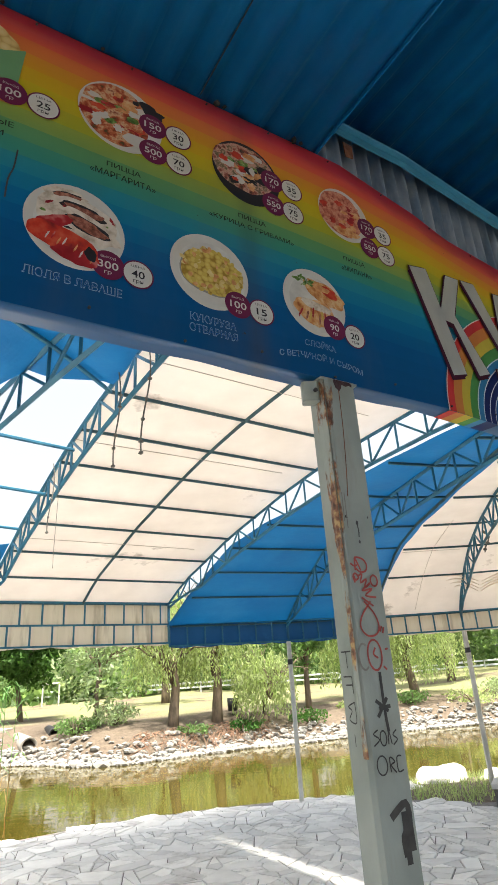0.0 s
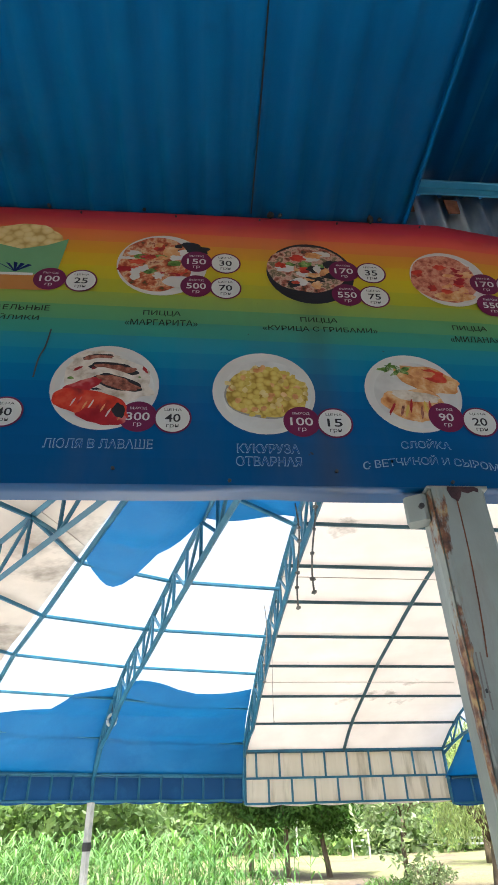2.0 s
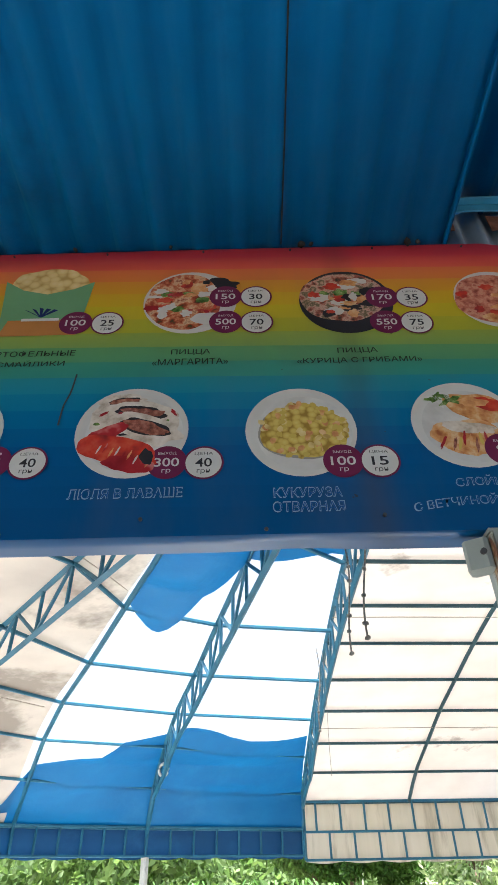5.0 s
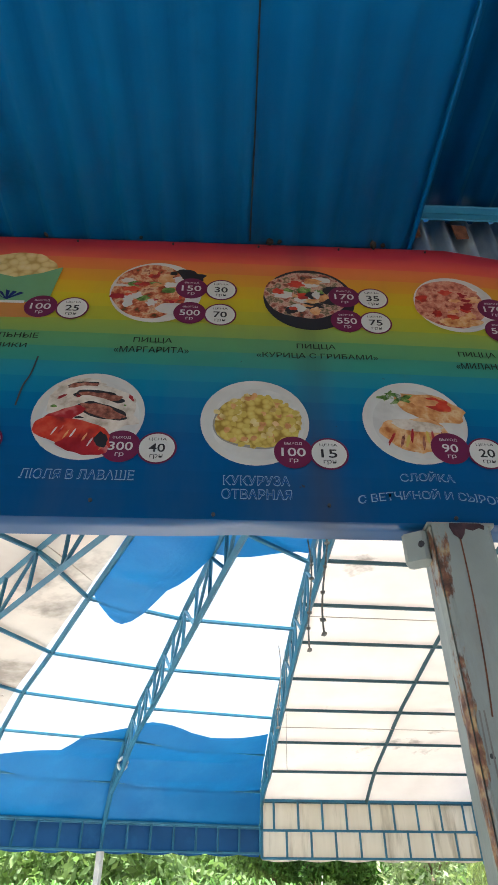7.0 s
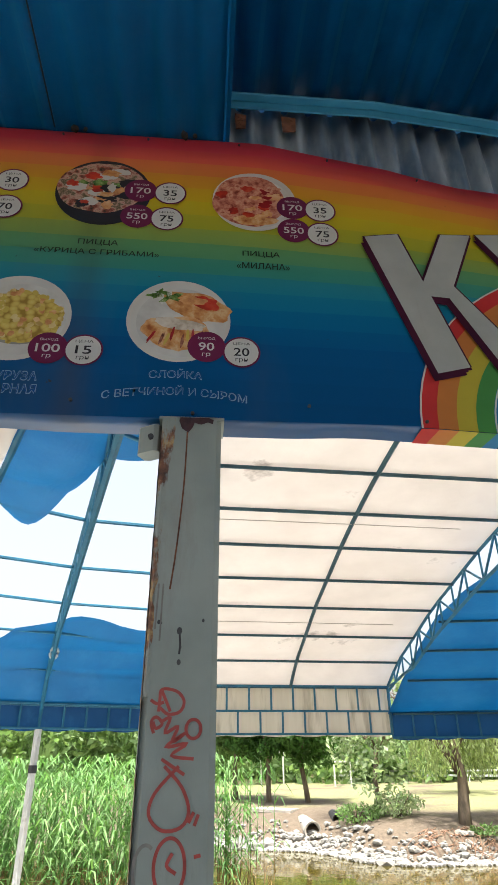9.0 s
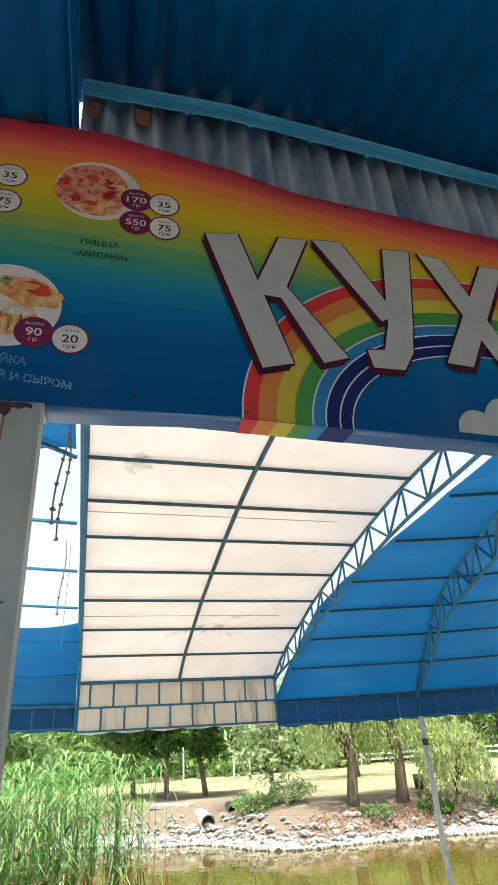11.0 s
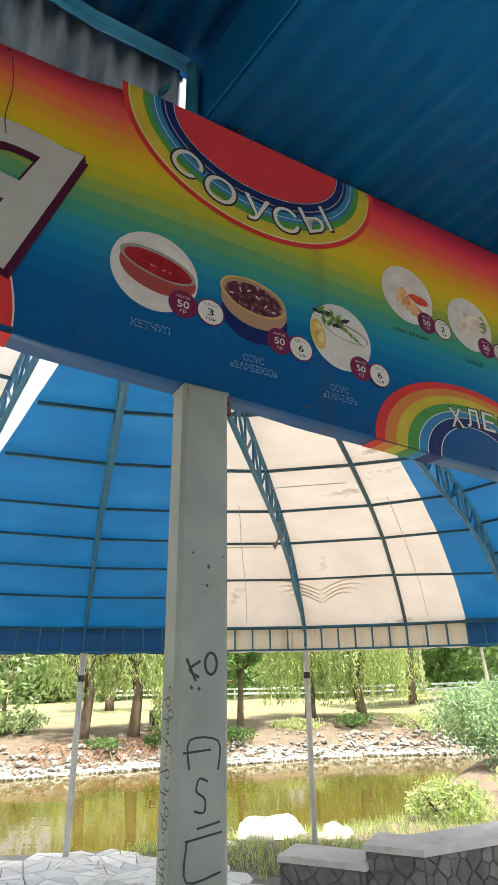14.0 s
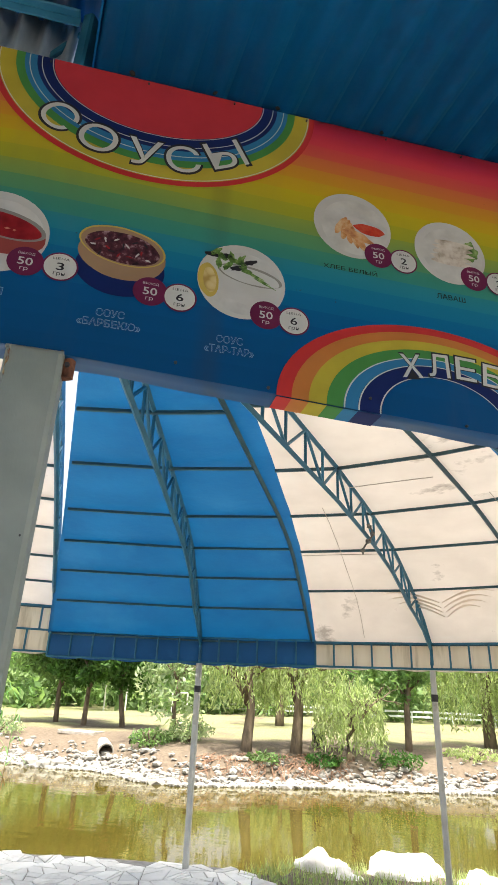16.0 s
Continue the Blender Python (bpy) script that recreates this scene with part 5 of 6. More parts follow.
def broad_tree(name, at, h, r, seed, leaf, label, bark=None, per=330, size=0.11, low=0.35, category="tree"):
    rng = np.random.default_rng(seed)
    t = thing(name, at, label, category)
    g = Geo()
    at = Vector(at)
    ends = limbs(g, rng, at, at + Vector((0.15 * rng.normal(), 0.15 * rng.normal(), h * 0.62)), 0.045 * h * (0.28 if bark else 0.6), r / h * 1.5, 6)
    part("trunk", g, bark or M_BARK, t, "", True)
    cs, rs = [], []
    for k in range(46):
        d = rng.normal(size=3)
        d /= np.linalg.norm(d)
        q = d * r * (0.45 + 0.55 * rng.random())
        c = (at.x + q[0], at.y + q[1], at.z + h * (low + 1) / 2 + q[2] * h * (1 - low) / 2 / r)
        cs.append(c), rs.append(r * (0.2 + 0.2 * rng.random()))
    cs += [tuple(e) for e in ends]
    rs += [r * 0.24] * len(ends)
    part("crown", quads_mesh("crown", *leaf_clump(rng, cs, rs, per, size)), leaf, t)
    return t


def willow(name, at, h, r, seed, label, strands=330, hang=0.10):
    rng = np.random.default_rng(seed)
    t = thing(name, at, label, "willow tree", "willows on the far bank")
    at = Vector(at)
    g = Geo()
    ends = limbs(g, rng, at, at + Vector((0.2 * rng.normal(), 0, h * 0.55)), 0.042 * h, 0.8, 6)
    part("trunk", g, M_BARK, t, "", True)
    P, A, B = [], [], []
    for k in range(strands):
        a, q = rng.random() * 6.283, math.sqrt(rng.random())
        x, y = at.x + math.cos(a) * r * q, at.y + math.sin(a) * r * q
        z1 = at.z + h * (1.0 - 0.30 * q * q) + rng.normal() * 0.15
        z0 = at.z + h * (hang + 0.5 * rng.random() ** 1.4) + (0.5 if q < 0.5 else 0.0)
        m = max(6, int((z1 - z0) / 0.055))
        u = np.linspace(0, 1, m)[:, None]
        sway = np.array([[rng.normal() * 0.12, rng.normal() * 0.12, 0]])
        p = np.array([[x, y, z1]]) + sway * u ** 2 + np.array([[0, 0, -(z1 - z0)]]) * u + rng.normal(size=(m, 3)) * 0.05
        aa = unit(rng.normal(size=(m, 3)) * 0.45 + np.array([0, 0, -1.0]))
        bb = unit(np.cross(aa, rng.normal(size=(m, 3))))
        sz = 0.085 * (0.7 + 0.6 * rng.random((m, 1)))
        P.append(p), A.append(aa * sz), B.append(bb * sz * 0.28)
    part("crown", quads_mesh("crown", np.concatenate(P), np.concatenate(A), np.concatenate(B)), M_WILLOW, t, "thin hanging yellow-green sprays")
    return t


def bank_z(x, y):
    return height(x, y)


def on_bank(x, y):
    return (x, y, bank_z(x, y) - 0.03)


willow("willow_tree", on_bank(-2.65, 21.9), 4.4, 1.4, 11, "yellow-green weeping willow above tangled roots on the bank", 250, 0.26)
willow("willow_tree", on_bank(-1.2, 22.6), 4.6, 1.6, 12, "yellow-green weeping willow with a thick leaning trunk", 270, 0.26)
willow("willow_tree", on_bank(0.5, 22.6), 2.3, 1.1, 13, "small drooping willow bush on the pond bank", 240)
willow("willow_tree", on_bank(4.9, 27.0), 5.2, 2.2, 14, "pale weeping willow with hanging sprays", 380)
willow("willow_tree", on_bank(6.9, 26.6), 4.8, 2.4, 15, "pale weeping willow with hanging sprays", 380)
willow("willow_tree", on_bank(-4.4, 33.5), 5.5, 2.4, 16, "pale weeping willow standing on the grass", 220)
broad_tree("broadleaf_tree", on_bank(-10.9, 26.0), 4.3, 1.9, 21, M_LEAF, "dense dark green broadleaf tree on the far lawn", per=520)
broad_tree("broadleaf_tree", on_bank(-9.4, 26.6), 4.4, 2.0, 22, M_LEAF, "dense dark green broadleaf tree on the far lawn", per=520)
broad_tree("broadleaf_tree", on_bank(-13.2, 27.5), 4.4, 2.2, 23, M_MID, "leafy green tree with a slanting trunk on the lawn", per=430)
broad_tree("broadleaf_tree", on_bank(2.2, 24.4), 4.4, 1.5, 24, M_MID, "slender feathery green tree on the pond bank", per=360)
broad_tree("bare_shrub", on_bank(-5.3, 22.4), 3.2, 1.5, 25, M_GREY, "sparse half-bare grey shrub on the bank", per=110, low=0.15, category="shrub")
broad_tree("broadleaf_tree", on_bank(10.5, 33), 8.0, 2.6, 26, M_MID, "tall leafy green tree behind the far bank", per=300, size=0.14)
for k, (x, y, hh) in enumerate(((15.6, 36.5, 9), (18.6, 39, 10), (22.5, 41, 10), (13, 40, 9))):
    broad_tree("poplar_tree", on_bank(x, y), hh, 1.3, 40 + k, M_MID, "slim tree with a pale bare trunk", M_PALEBARK, 260, 0.14, 0.45)


def woods():
    rng = np.random.default_rng(77)
    cs, rs = [], []
    for k in range(1500):
        a = radians(-70 + 125 * rng.random())
        d = 44 + 34 * rng.random()
        x, y = 1.5 + math.sin(a) * d, 1.5 + math.cos(a) * d
        cs.append((x, y, 0.6 + (5.0 + 6.0 * smooth01((math.degrees(a) + 12) / 25)) * rng.random() ** 1.1)), rs.append(1.2 + 1.3 * rng.random())
    return quads_mesh("woods", *leaf_clump(rng, cs, rs, 30, 0.34))


M_FAR = leafmat("far_wood_leaves", (0.14, 0.24, 0.10), (0.26, 0.36, 0.17))
tagged(part("far_woods", woods(), M_FAR, None), "dense mixed green wood behind the park lawn", "woods", "", "stuff")


def reed_bed():
    """Green reed blades and, below them, the dry stems they grow from."""
    rng = np.random.default_rng(5)
    g, dry = Geo(), Geo()
    for k in range(820):
        u = rng.random() ** 0.9
        x = -4.75 - 9.0 * u
        y = 9.5 + (x + 4.75) * 0.33 + 3.2 * rng.random() + 0.25 * rng.normal()
        hh = 1.90 + 0.58 * rng.random()
        lx, ly = rng.normal() * 0.12, rng.normal() * 0.12
        base, top = Vector((x, y, WATER - 0.1)), Vector((x + lx, y + ly, WATER + hh))
        mid = base.lerp(top, 0.42)
        dry.tube([base, mid], 0.010, 3, 0.008)
        for j in range(2):
            a = rng.random() * 6.283
            p, o = base.lerp(top, 0.12 + 0.2 * rng.random()), Vector((math.cos(a), math.sin(a), 0))
            side = Vector((-o.y, o.x, 0)) * 0.010
            dry.grid([[q - side, q + side] for q in (p, p + o * 0.06 + Vector((0, 0, 0.25)), p + o * 0.2 + Vector((0, 0, 0.30 * rng.random())))])
        g.tube([mid, top], 0.008, 3, 0.004)
        for j in range(9):
            f = 0.34 + 0.64 * j / 8
            p = base.lerp(top, f)
            a = rng.random() * 6.283
            L = 0.72 * (0.75 + 0.5 * rng.random())
            o = Vector((math.cos(a), math.sin(a), 0))
            side = Vector((-o.y, o.x, 0)) * 0.017
            pts = [p + o * L * v * 0.70 + Vector((0, 0, L * (0.85 * v - 0.95 * v * v))) for v in (0, 0.3, 0.6, 1.0)]
            g.grid([[q - side * w, q + side * w] for q, w in zip(pts, (0.7, 1.0, 0.8, 0.05))])
    return g, dry


M_DRYREED = leafmat("dry_reed_stems", (0.30, 0.20, 0.09), (0.46, 0.34, 0.18), 0.2, (1.1, 1.0, 0.8))
blades, stems = reed_bed()
tagged(part("reeds", blades, M_REED, None), "tall dense green reeds growing at the pond edge", "reeds", "", "stuff")
tagged(part("dry_reed_stems", stems, M_DRYREED, None), "dry tan stems at the foot of the green reeds", "reeds", "", "stuff")


def bush(name, at, size, seed, leaf, label, per=420, leaf_size=0.07, category="bush"):
    rng = np.random.default_rng(seed)
    t = thing(name, at, label, category)
    g = Geo()
    for k in range(9):
        a = rng.random() * 6.28
        g.tube([at, (at[0] + math.cos(a) * size[0] * 0.3, at[1] + math.sin(a) * size[1] * 0.3, at[2] + size[2] * 0.5), (at[0] + math.cos(a) * size[0] * 0.6, at[1] + math.sin(a) * size[1] * 0.6, at[2] + size[2] * 0.85)], 0.03, 5, 0.01)
    part("branchwork", g, M_BARK, t, "", True)
    cs, rs = [], []
    for k in range(70):
        d = rng.normal(size=3)
        d /= np.linalg.norm(d)
        q = 0.5 + 0.45 * rng.random()
        cs.append((at[0] + d[0] * size[0] * q, at[1] + d[1] * size[1] * q, at[2] + size[2] * (0.5 + 0.45 * d[2] * q))), rs.append(min(size) * 0.32 * (0.6 + 0.8 * rng.random()))
    part("foliage", quads_mesh("foliage", *leaf_clump(rng, cs, rs, per, leaf_size, 0.4)), leaf, t)


bush("bush", (8.3, 15.6, -0.05), (1.9, 1.5, 1.75), 61, M_FEATHER, "large rounded grey-green bush beyond the wall", 950, 0.05)
bush("bush", (10.6, 16.5, 0.0), (2.0, 1.6, 1.9), 62, M_FEATHER, "large rounded grey-green bush beyond the wall", 950, 0.05)
bush("bush", (5.1, 10.65, -0.10), (0.62, 0.5, 0.52), 63, M_WILLOW, "low yellow-green bush at the pond edge", 900, 0.04)
bush("bush", (7.0, 12.2, -0.05), (0.7, 0.7, 0.5), 64, M_WILLOW, "low green bush behind the stone wall", 900, 0.04)


def hedge():
    rng = np.random.default_rng(9)
    n = 9000
    u = rng.random((n, 3))
    face = rng.integers(0, 3, n)
    p = np.stack([7.6 + 4.5 * u[:, 0], 10.4 + 1.1 * u[:, 1] + 0.3 * 4.5 * u[:, 0], 0.72 * u[:, 2]], 1)
    p[face == 0, 2] = 0.70 + 0.04 * rng.random((face == 0).sum())
    p[face == 1, 1] = 10.4 + 0.3 * 4.5 * u[face == 1, 0] + 0.05 * rng.random((face == 1).sum())
    a = unit(rng.normal(size=(n, 3)))
    b = unit(np.cross(a, rng.normal(size=(n, 3))))
    return quads_mesh("hedge", p, a * 0.05, b * 0.03)


tagged(part("hedge", hedge(), leafmat("hedge_leaves", (0.09, 0.13, 0.03), (0.22, 0.24, 0.08)), None), "clipped green hedge with brown twigs showing", "hedge", "", "stuff")

# ---- stones ----
M_ROCK = surf("pale_limestone", (0.205, 0.198, 0.183), (0.335, 0.325, 0.305), 4, 0.9, bump=0.5, bscale=12, stain=(0.24, 0.22, 0.19), stain_scale=2.5, island=0.3)
M_BOULDER = surf("white_boulder", (0.72, 0.70, 0.66), (0.82, 0.80, 0.76), 3, 0.9, bump=0.5, bscale=10, stain=(0.45, 0.42, 0.37), stain_scale=3, stain_at=(0.6, 0.75))


def rock(g, rng, c, r, flat=0.6):
    bm = bmesh.new()
    bmesh.ops.create_icosphere(bm, subdivisions=1, radius=1.0)
    sx, sy = 0.8 + 0.6 * rng.random(), 0.8 + 0.6 * rng.random()
    v = []
    for p in bm.verts:
        q = p.co * (0.75 + 0.45 * rng.random())
        v.append((c[0] + q.x * r * sx, c[1] + q.y * r * sy, c[2] + q.z * r * flat))
    bm.verts.index_update()
    g.add(v, [tuple(w.index for w in f.verts) for f in bm.faces])
    bm.free()


rng = np.random.default_rng(3)
g = Geo()
for k in range(3600):
    x = -13 + 27 * rng.random()
    off = abs(rng.normal()) * 0.50 - 0.12
    y = along(FAR, x) + off
    rock(g, rng, (x, y, max(height(x, y), WATER) + 0.02), 0.035 + 0.12 * rng.random() ** 2.2)
tagged(part("bank_rubble", g, M_ROCK, None), "pale broken limestone rubble along the waterline", "rubble", "", "stuff")
for k, (x, y, r, f) in enumerate(((-9.6, 20.9, 0.32, 0.7), (-9.0, 20.7, 0.28, 0.7), (-8.6, 20.9, 0.25, 0.8), (-5.2, 19.6, 0.26, 0.5), (-4.4, 19.3, 0.24, 0.5), (1.2, 21.6, 0.2, 0.5), (0.2, 21.5, 0.22, 0.4), (4.6, 23.1, 0.25, 0.5))):
    q = Geo()
    rock(q, rng, (0, 0, 0), r, f)
    b = part("boulder", q, M_ROCK, None)
    b.matrix_basis = Matrix.Translation((x, y, max(WATER, height(x, y)) + r * f * 0.3))
    tagged(b, "pale limestone boulder on the far waterline", "boulder", "far bank boulders")


def big_rock(at, size, seed, label):
    bm = bmesh.new()
    bmesh.ops.create_icosphere(bm, subdivisions=4, radius=1.0)
    for p in bm.verts:
        k = 0.75 + 0.30 * noise.noise(p.co * 1.3 + Vector((seed, 0, 0))) + 0.12 * noise.noise(p.co * 3.7 + Vector((0, seed, 0))) + 0.04 * noise.noise(p.co * 9)
        p.co = Vector((p.co.x * k * size[0], p.co.y * k * size[1], max(-0.4, min(0.80, p.co.z * k * 0.92)) * size[2]))
    me = bpy.data.meshes.new("boulder")
    bm.to_mesh(me)
    bm.free()
    me.polygons.foreach_set("use_smooth", [True] * len(me.polygons))
    b = part("boulder", me, M_BOULDER, None)
    b.matrix_basis = Matrix.Translation(at)
    tagged(b, label, "boulder", "white boulders at the paving edge")


big_rock((1.85, 9.75, -0.16), (0.42, 0.34, 0.42), 1.0, "white sunlit boulder at the edge of the paving")
big_rock((2.75, 9.95, -0.16), (0.62, 0.42, 0.46), 5.0, "wide white sunlit boulder beside a tent pole")
big_rock((2.2, 9.55, -0.16), (0.26, 0.22, 0.30), 9.0, "small white boulder between two larger ones")
big_rock((3.55, 9.85, -0.15), (0.32, 0.3, 0.34), 13.0, "small white boulder on the grass verge")

# ---- stone bench walls ----
M_STONE = surf("grey_wall_stone", (0.13, 0.128, 0.122), (0.22, 0.215, 0.205), 7, 0.9, bump=0.5, bscale=18, island=-0.35)
M_MORTAR = surf("dark_mortar", (0.12, 0.12, 0.115), (0.18, 0.175, 0.165), 20, 0.95, bump=0.4)
M_COPE = surf("pale_coping_stone", (0.50, 0.49, 0.47), (0.60, 0.59, 0.57), 6, 0.85, bump=0.3, bscale=20, stain=(0.30, 0.29, 0.28), stain_scale=3)


def stone_wall(label, line, depth, h, seed):
    """Low wall along a line of plan points: core, coping and single face stones."""
    w = thing("stone_wall", (line[0][0], line[0][1], 0), label, "wall", "low stone walls")
    rngw = random.Random(seed)
    P = [Vector((x, y, 0)) for x, y in line]
    T = [(q - p).normalized() for p, q in zip(P, P[1:])]
    N = []
    for k in range(len(P)):
        ta, tb = T[max(k - 1, 0)], T[min(k, len(T) - 1)]
        m = (ta + tb).normalized()
        N.append(Vector((-m.y, m.x, 0)) / max(0.5, m.dot(tb)))

    def slab(z0, z1, o, back, end):
        g = Geo()
        rows = []
        for k, p in enumerate(P):
            e = T[0] * -end if k == 0 else T[-1] * end if k == len(P) - 1 else Vector()
            f, r = p + N[k] * o + e, p + N[k] * back + e
            rows.append([f + Vector((0, 0, z0)), f + Vector((0, 0, z1)), r + Vector((0, 0, z1)), r + Vector((0, 0, z0)), f + Vector((0, 0, z0))])
        g.grid(rows)
        n = len(g.v)
        g.f += [(3, 2, 1, 0), (n - 5, n - 4, n - 3, n - 2)]
        return g

    part("core", slab(-0.05, h - 0.05, 0.0, depth, 0.0), M_MORTAR, w)
    part("coping", slab(h - 0.05, h, -0.025, depth + 0.02, 0.02), M_COPE, w, "pale flat coping")
    st, rise = 0.175, 0.115
    for p, q, t in zip(P, P[1:], T):
        L, nrm = (q - p).length, Vector((-t.y, t.x, 0))
        ni, nj = int(L / st) + 2, int(h / rise) + 2
        pts = {(i, j): ((i + (rngw.random() - 0.5) * 0.8 + 0.5 * (j % 2)) * st, (j + (rngw.random() - 0.5) * 0.6) * rise) for i in range(-1, ni) for j in range(-1, nj)}
        for (i, j), (x, y) in pts.items():
            poly = [(0.0, 0.0), (L, 0.0), (L, h - 0.055), (0.0, h - 0.055)]
            for di in (-2, -1, 0, 1, 2):
                for dj in (-2, -1, 0, 1, 2):
                    o = pts.get((i + di, j + dj))
                    if o and (di or dj) and poly:
                        nx, ny = o[0] - x, o[1] - y
                        D = math.hypot(nx, ny)
                        if D > 1e-4:
                            poly = clip(poly, x + nx / 2 - nx / D * 0.0045, y + ny / 2 - ny / D * 0.0045, nx / D, ny / D)
            if len(poly) < 3:
                continue
            cx, cy = sum(a for a, _ in poly) / len(poly), sum(b for _, b in poly) / len(poly)
            m = len(poly)
            pr = 0.010 + 0.012 * rngw.random()
            v = [p + t * (cx + (a - cx) * k) + Vector((0, 0, cy + (b - cy) * k)) - nrm * e for k, e in ((1, -0.01), (1, pr * 0.6), (0.86, pr)) for a, b in poly]
            f = [(r * m + a, r * m + (a + 1) % m, (r + 1) * m + (a + 1) % m, (r + 1) * m + a) for r in (0, 1) for a in range(m)] + [tuple(range(2 * m, 3 * m))]
            part("stone", Geo().add(v, f), M_STONE, w)


stone_wall("low rubble-stone bench wall with pale coping", [(2.80, 7.95), (3.50, 7.62)], 0.42, 0.22, 1)
stone_wall("rubble-stone planter wall with pale coping beside the paving", [(3.53, 7.68), (3.97, 7.46), (5.40, 8.16), (6.5, 8.56)], 0.45, 0.35, 2)

# ---- graffiti, rust and fittings on the kiosk posts ----
P_RED, P_BLACK = surf("red_spray_paint", (0.26, 0.03, 0.025), (0.36, 0.05, 0.04), 40, 0.5), surf("black_marker", (0.012, 0.012, 0.014), (0.03, 0.03, 0.032), 40, 0.5)
P_FADED = surf("faded_marker", (0.14, 0.13, 0.12), (0.22, 0.21, 0.19), 40, 0.6)


def on_front(s0, u, z, o=0.0012):
    return at_sign(s0 + u, min(z, zlow(s0) - 0.005), POST_D + 0.040 + o)


def on_left(s0, v, z, o=0.0012):
    return at_sign(s0 - (0.062 if s0 == S_A else 0.0635) - o, min(z, zlow(s0) - 0.005), POST_D - v * 0.68)


def scrawl(name, owner, s0, lines, w, material, label, face=on_front, lift=0.0012):
    """Brush strokes on one face of a post; each line is a list of (u, z)."""
    first = None
    for k, pts in enumerate(lines):
        rb = ribbon(pts, w)
        g = Geo().grid([[face(s0, b.x, b.y, lift + 0.0002 * k), face(s0, a.x, a.y, lift + 0.0002 * k)] for a, b in rb])
        if k:
            part("stroke", g, material, first)
        else:
            first = part(name, g, material, owner, label)


def loop(u, z, a, b, t0=0.0, t1=6.5, n=14):
    return [(u + a * math.cos(t0 + (t1 - t0) * k / n), z + b * math.sin(t0 + (t1 - t0) * k / n)) for k in range(n + 1)]


scrawl("graffiti", post_a, S_A, [[(-0.047, 1.856), (-0.037, 1.85), (-0.025, 1.852)], [(-0.033, 1.838), (-0.032, 1.857), (-0.029, 1.872), (-0.005, 1.869), (0.008, 1.854), (0.002, 1.838), (-0.017, 1.834), (-0.031, 1.844)], [(-0.029, 1.869), (-0.014, 1.838)], [(-0.027, 1.823), (-0.013, 1.829), (-0.021, 1.806), (-0, 1.816), (-0.009, 1.793), (0.012, 1.806), (-0.019, 1.786), (0.016, 1.791), (-0.009, 1.774), (0.027, 1.769)], [(-0.041, 1.823), (-0.036, 1.813), (-0.026, 1.82), (-0.036, 1.83), (-0.044, 1.822), (-0.039, 1.806)], [(-0.024, 1.769), (0.013, 1.747)], [(0.004, 1.759), (-0.031, 1.723), (-0.039, 1.694), (-0.019, 1.674), (0.01, 1.677), (0.022, 1.698), (0.01, 1.73), (-0.019, 1.759)], [(0.03, 1.697), (0.022, 1.683)], [(0.037, 1.694), (0.031, 1.679)], loop(0.025, 1.812, 0.012, 0.014)], 0.0050, P_RED, "red spray-painted scrawl")
scrawl("graffiti", post_a, S_A, [loop(-0.004, 1.628, 0.023, 0.036), [(0.0, 1.645), (-0.008, 1.63), (0.006, 1.62)], [(0.02, 1.60), (0.03, 1.592)], [(0.032, 1.64), (0.042, 1.642)]], 0.0050, P_RED, "red sprayed ring")
scrawl("graffiti", post_a, S_A, [loop(-0.04, 1.625, 0.017, 0.0306, 1.0, 5.4)], 0.005, P_FADED, "faded sprayed curve")
scrawl("graffiti", post_a, S_A, [[(0.004, 1.5875), (0.004, 1.505), (0.008, 1.4525)], [(-0.022, 1.5237), (0.016, 1.4975)], [(0.016, 1.5275), (-0.02, 1.4863)], [(-0.014, 1.505), (0.024, 1.5088)]], 0.009, P_BLACK, "black star-like tag")
scrawl("graffiti", post_a, S_A, [[(-0.027, 1.4594), (-0.0417, 1.451), (-0.0249, 1.4384), (-0.0438, 1.4258)], loop(-0.0123, 1.4401, 0.01, 0.016), [(0.0024, 1.4258), (0.0066, 1.4552), (0.0129, 1.4258)], [(0.0318, 1.4552), (0.0192, 1.4451), (0.0318, 1.4342), (0.0171, 1.4233)], loop(-0.027, 1.3838, 0.016, 0.02), [(-0.0018, 1.367), (-0.0018, 1.3981), (0.0129, 1.388), (0.0003, 1.3813), (0.015, 1.3645)], [(0.036, 1.3981), (0.0213, 1.3964), (0.0213, 1.367), (0.0381, 1.3678)]], 0.0035, P_BLACK, "thin black marker tags")
scrawl("graffiti", post_a, S_A, [[(-0.02, 1.276), (0.03, 1.3), (0.034, 1.252), (0.012, 1.236), (0.014, 1.196)], [(0.02, 1.284), (0.02, 1.18)], [(0.034, 1.284), (0.036, 1.204)]], 0.017, P_BLACK, "thick black tag")
scrawl("graffiti", post_a, S_A, [[(-0.027, 1.6398), (0.027, 1.6398)], [(0, 1.6398), (0, 1.6008)], [(-0.018, 1.5813), (-0.018, 1.5423)], [(-0.018, 1.5813), (0.027, 1.5813)], [(-0.018, 1.5617), (0.018, 1.5617)], [(-0.018, 1.5228), (-0.018, 1.4772), (0.018, 1.4838), (0, 1.5032), (0.018, 1.513), (-0.018, 1.5228)], [(0, 1.4512), (0, 1.4252)]], 0.0035, P_BLACK, "thin black marks", on_left)
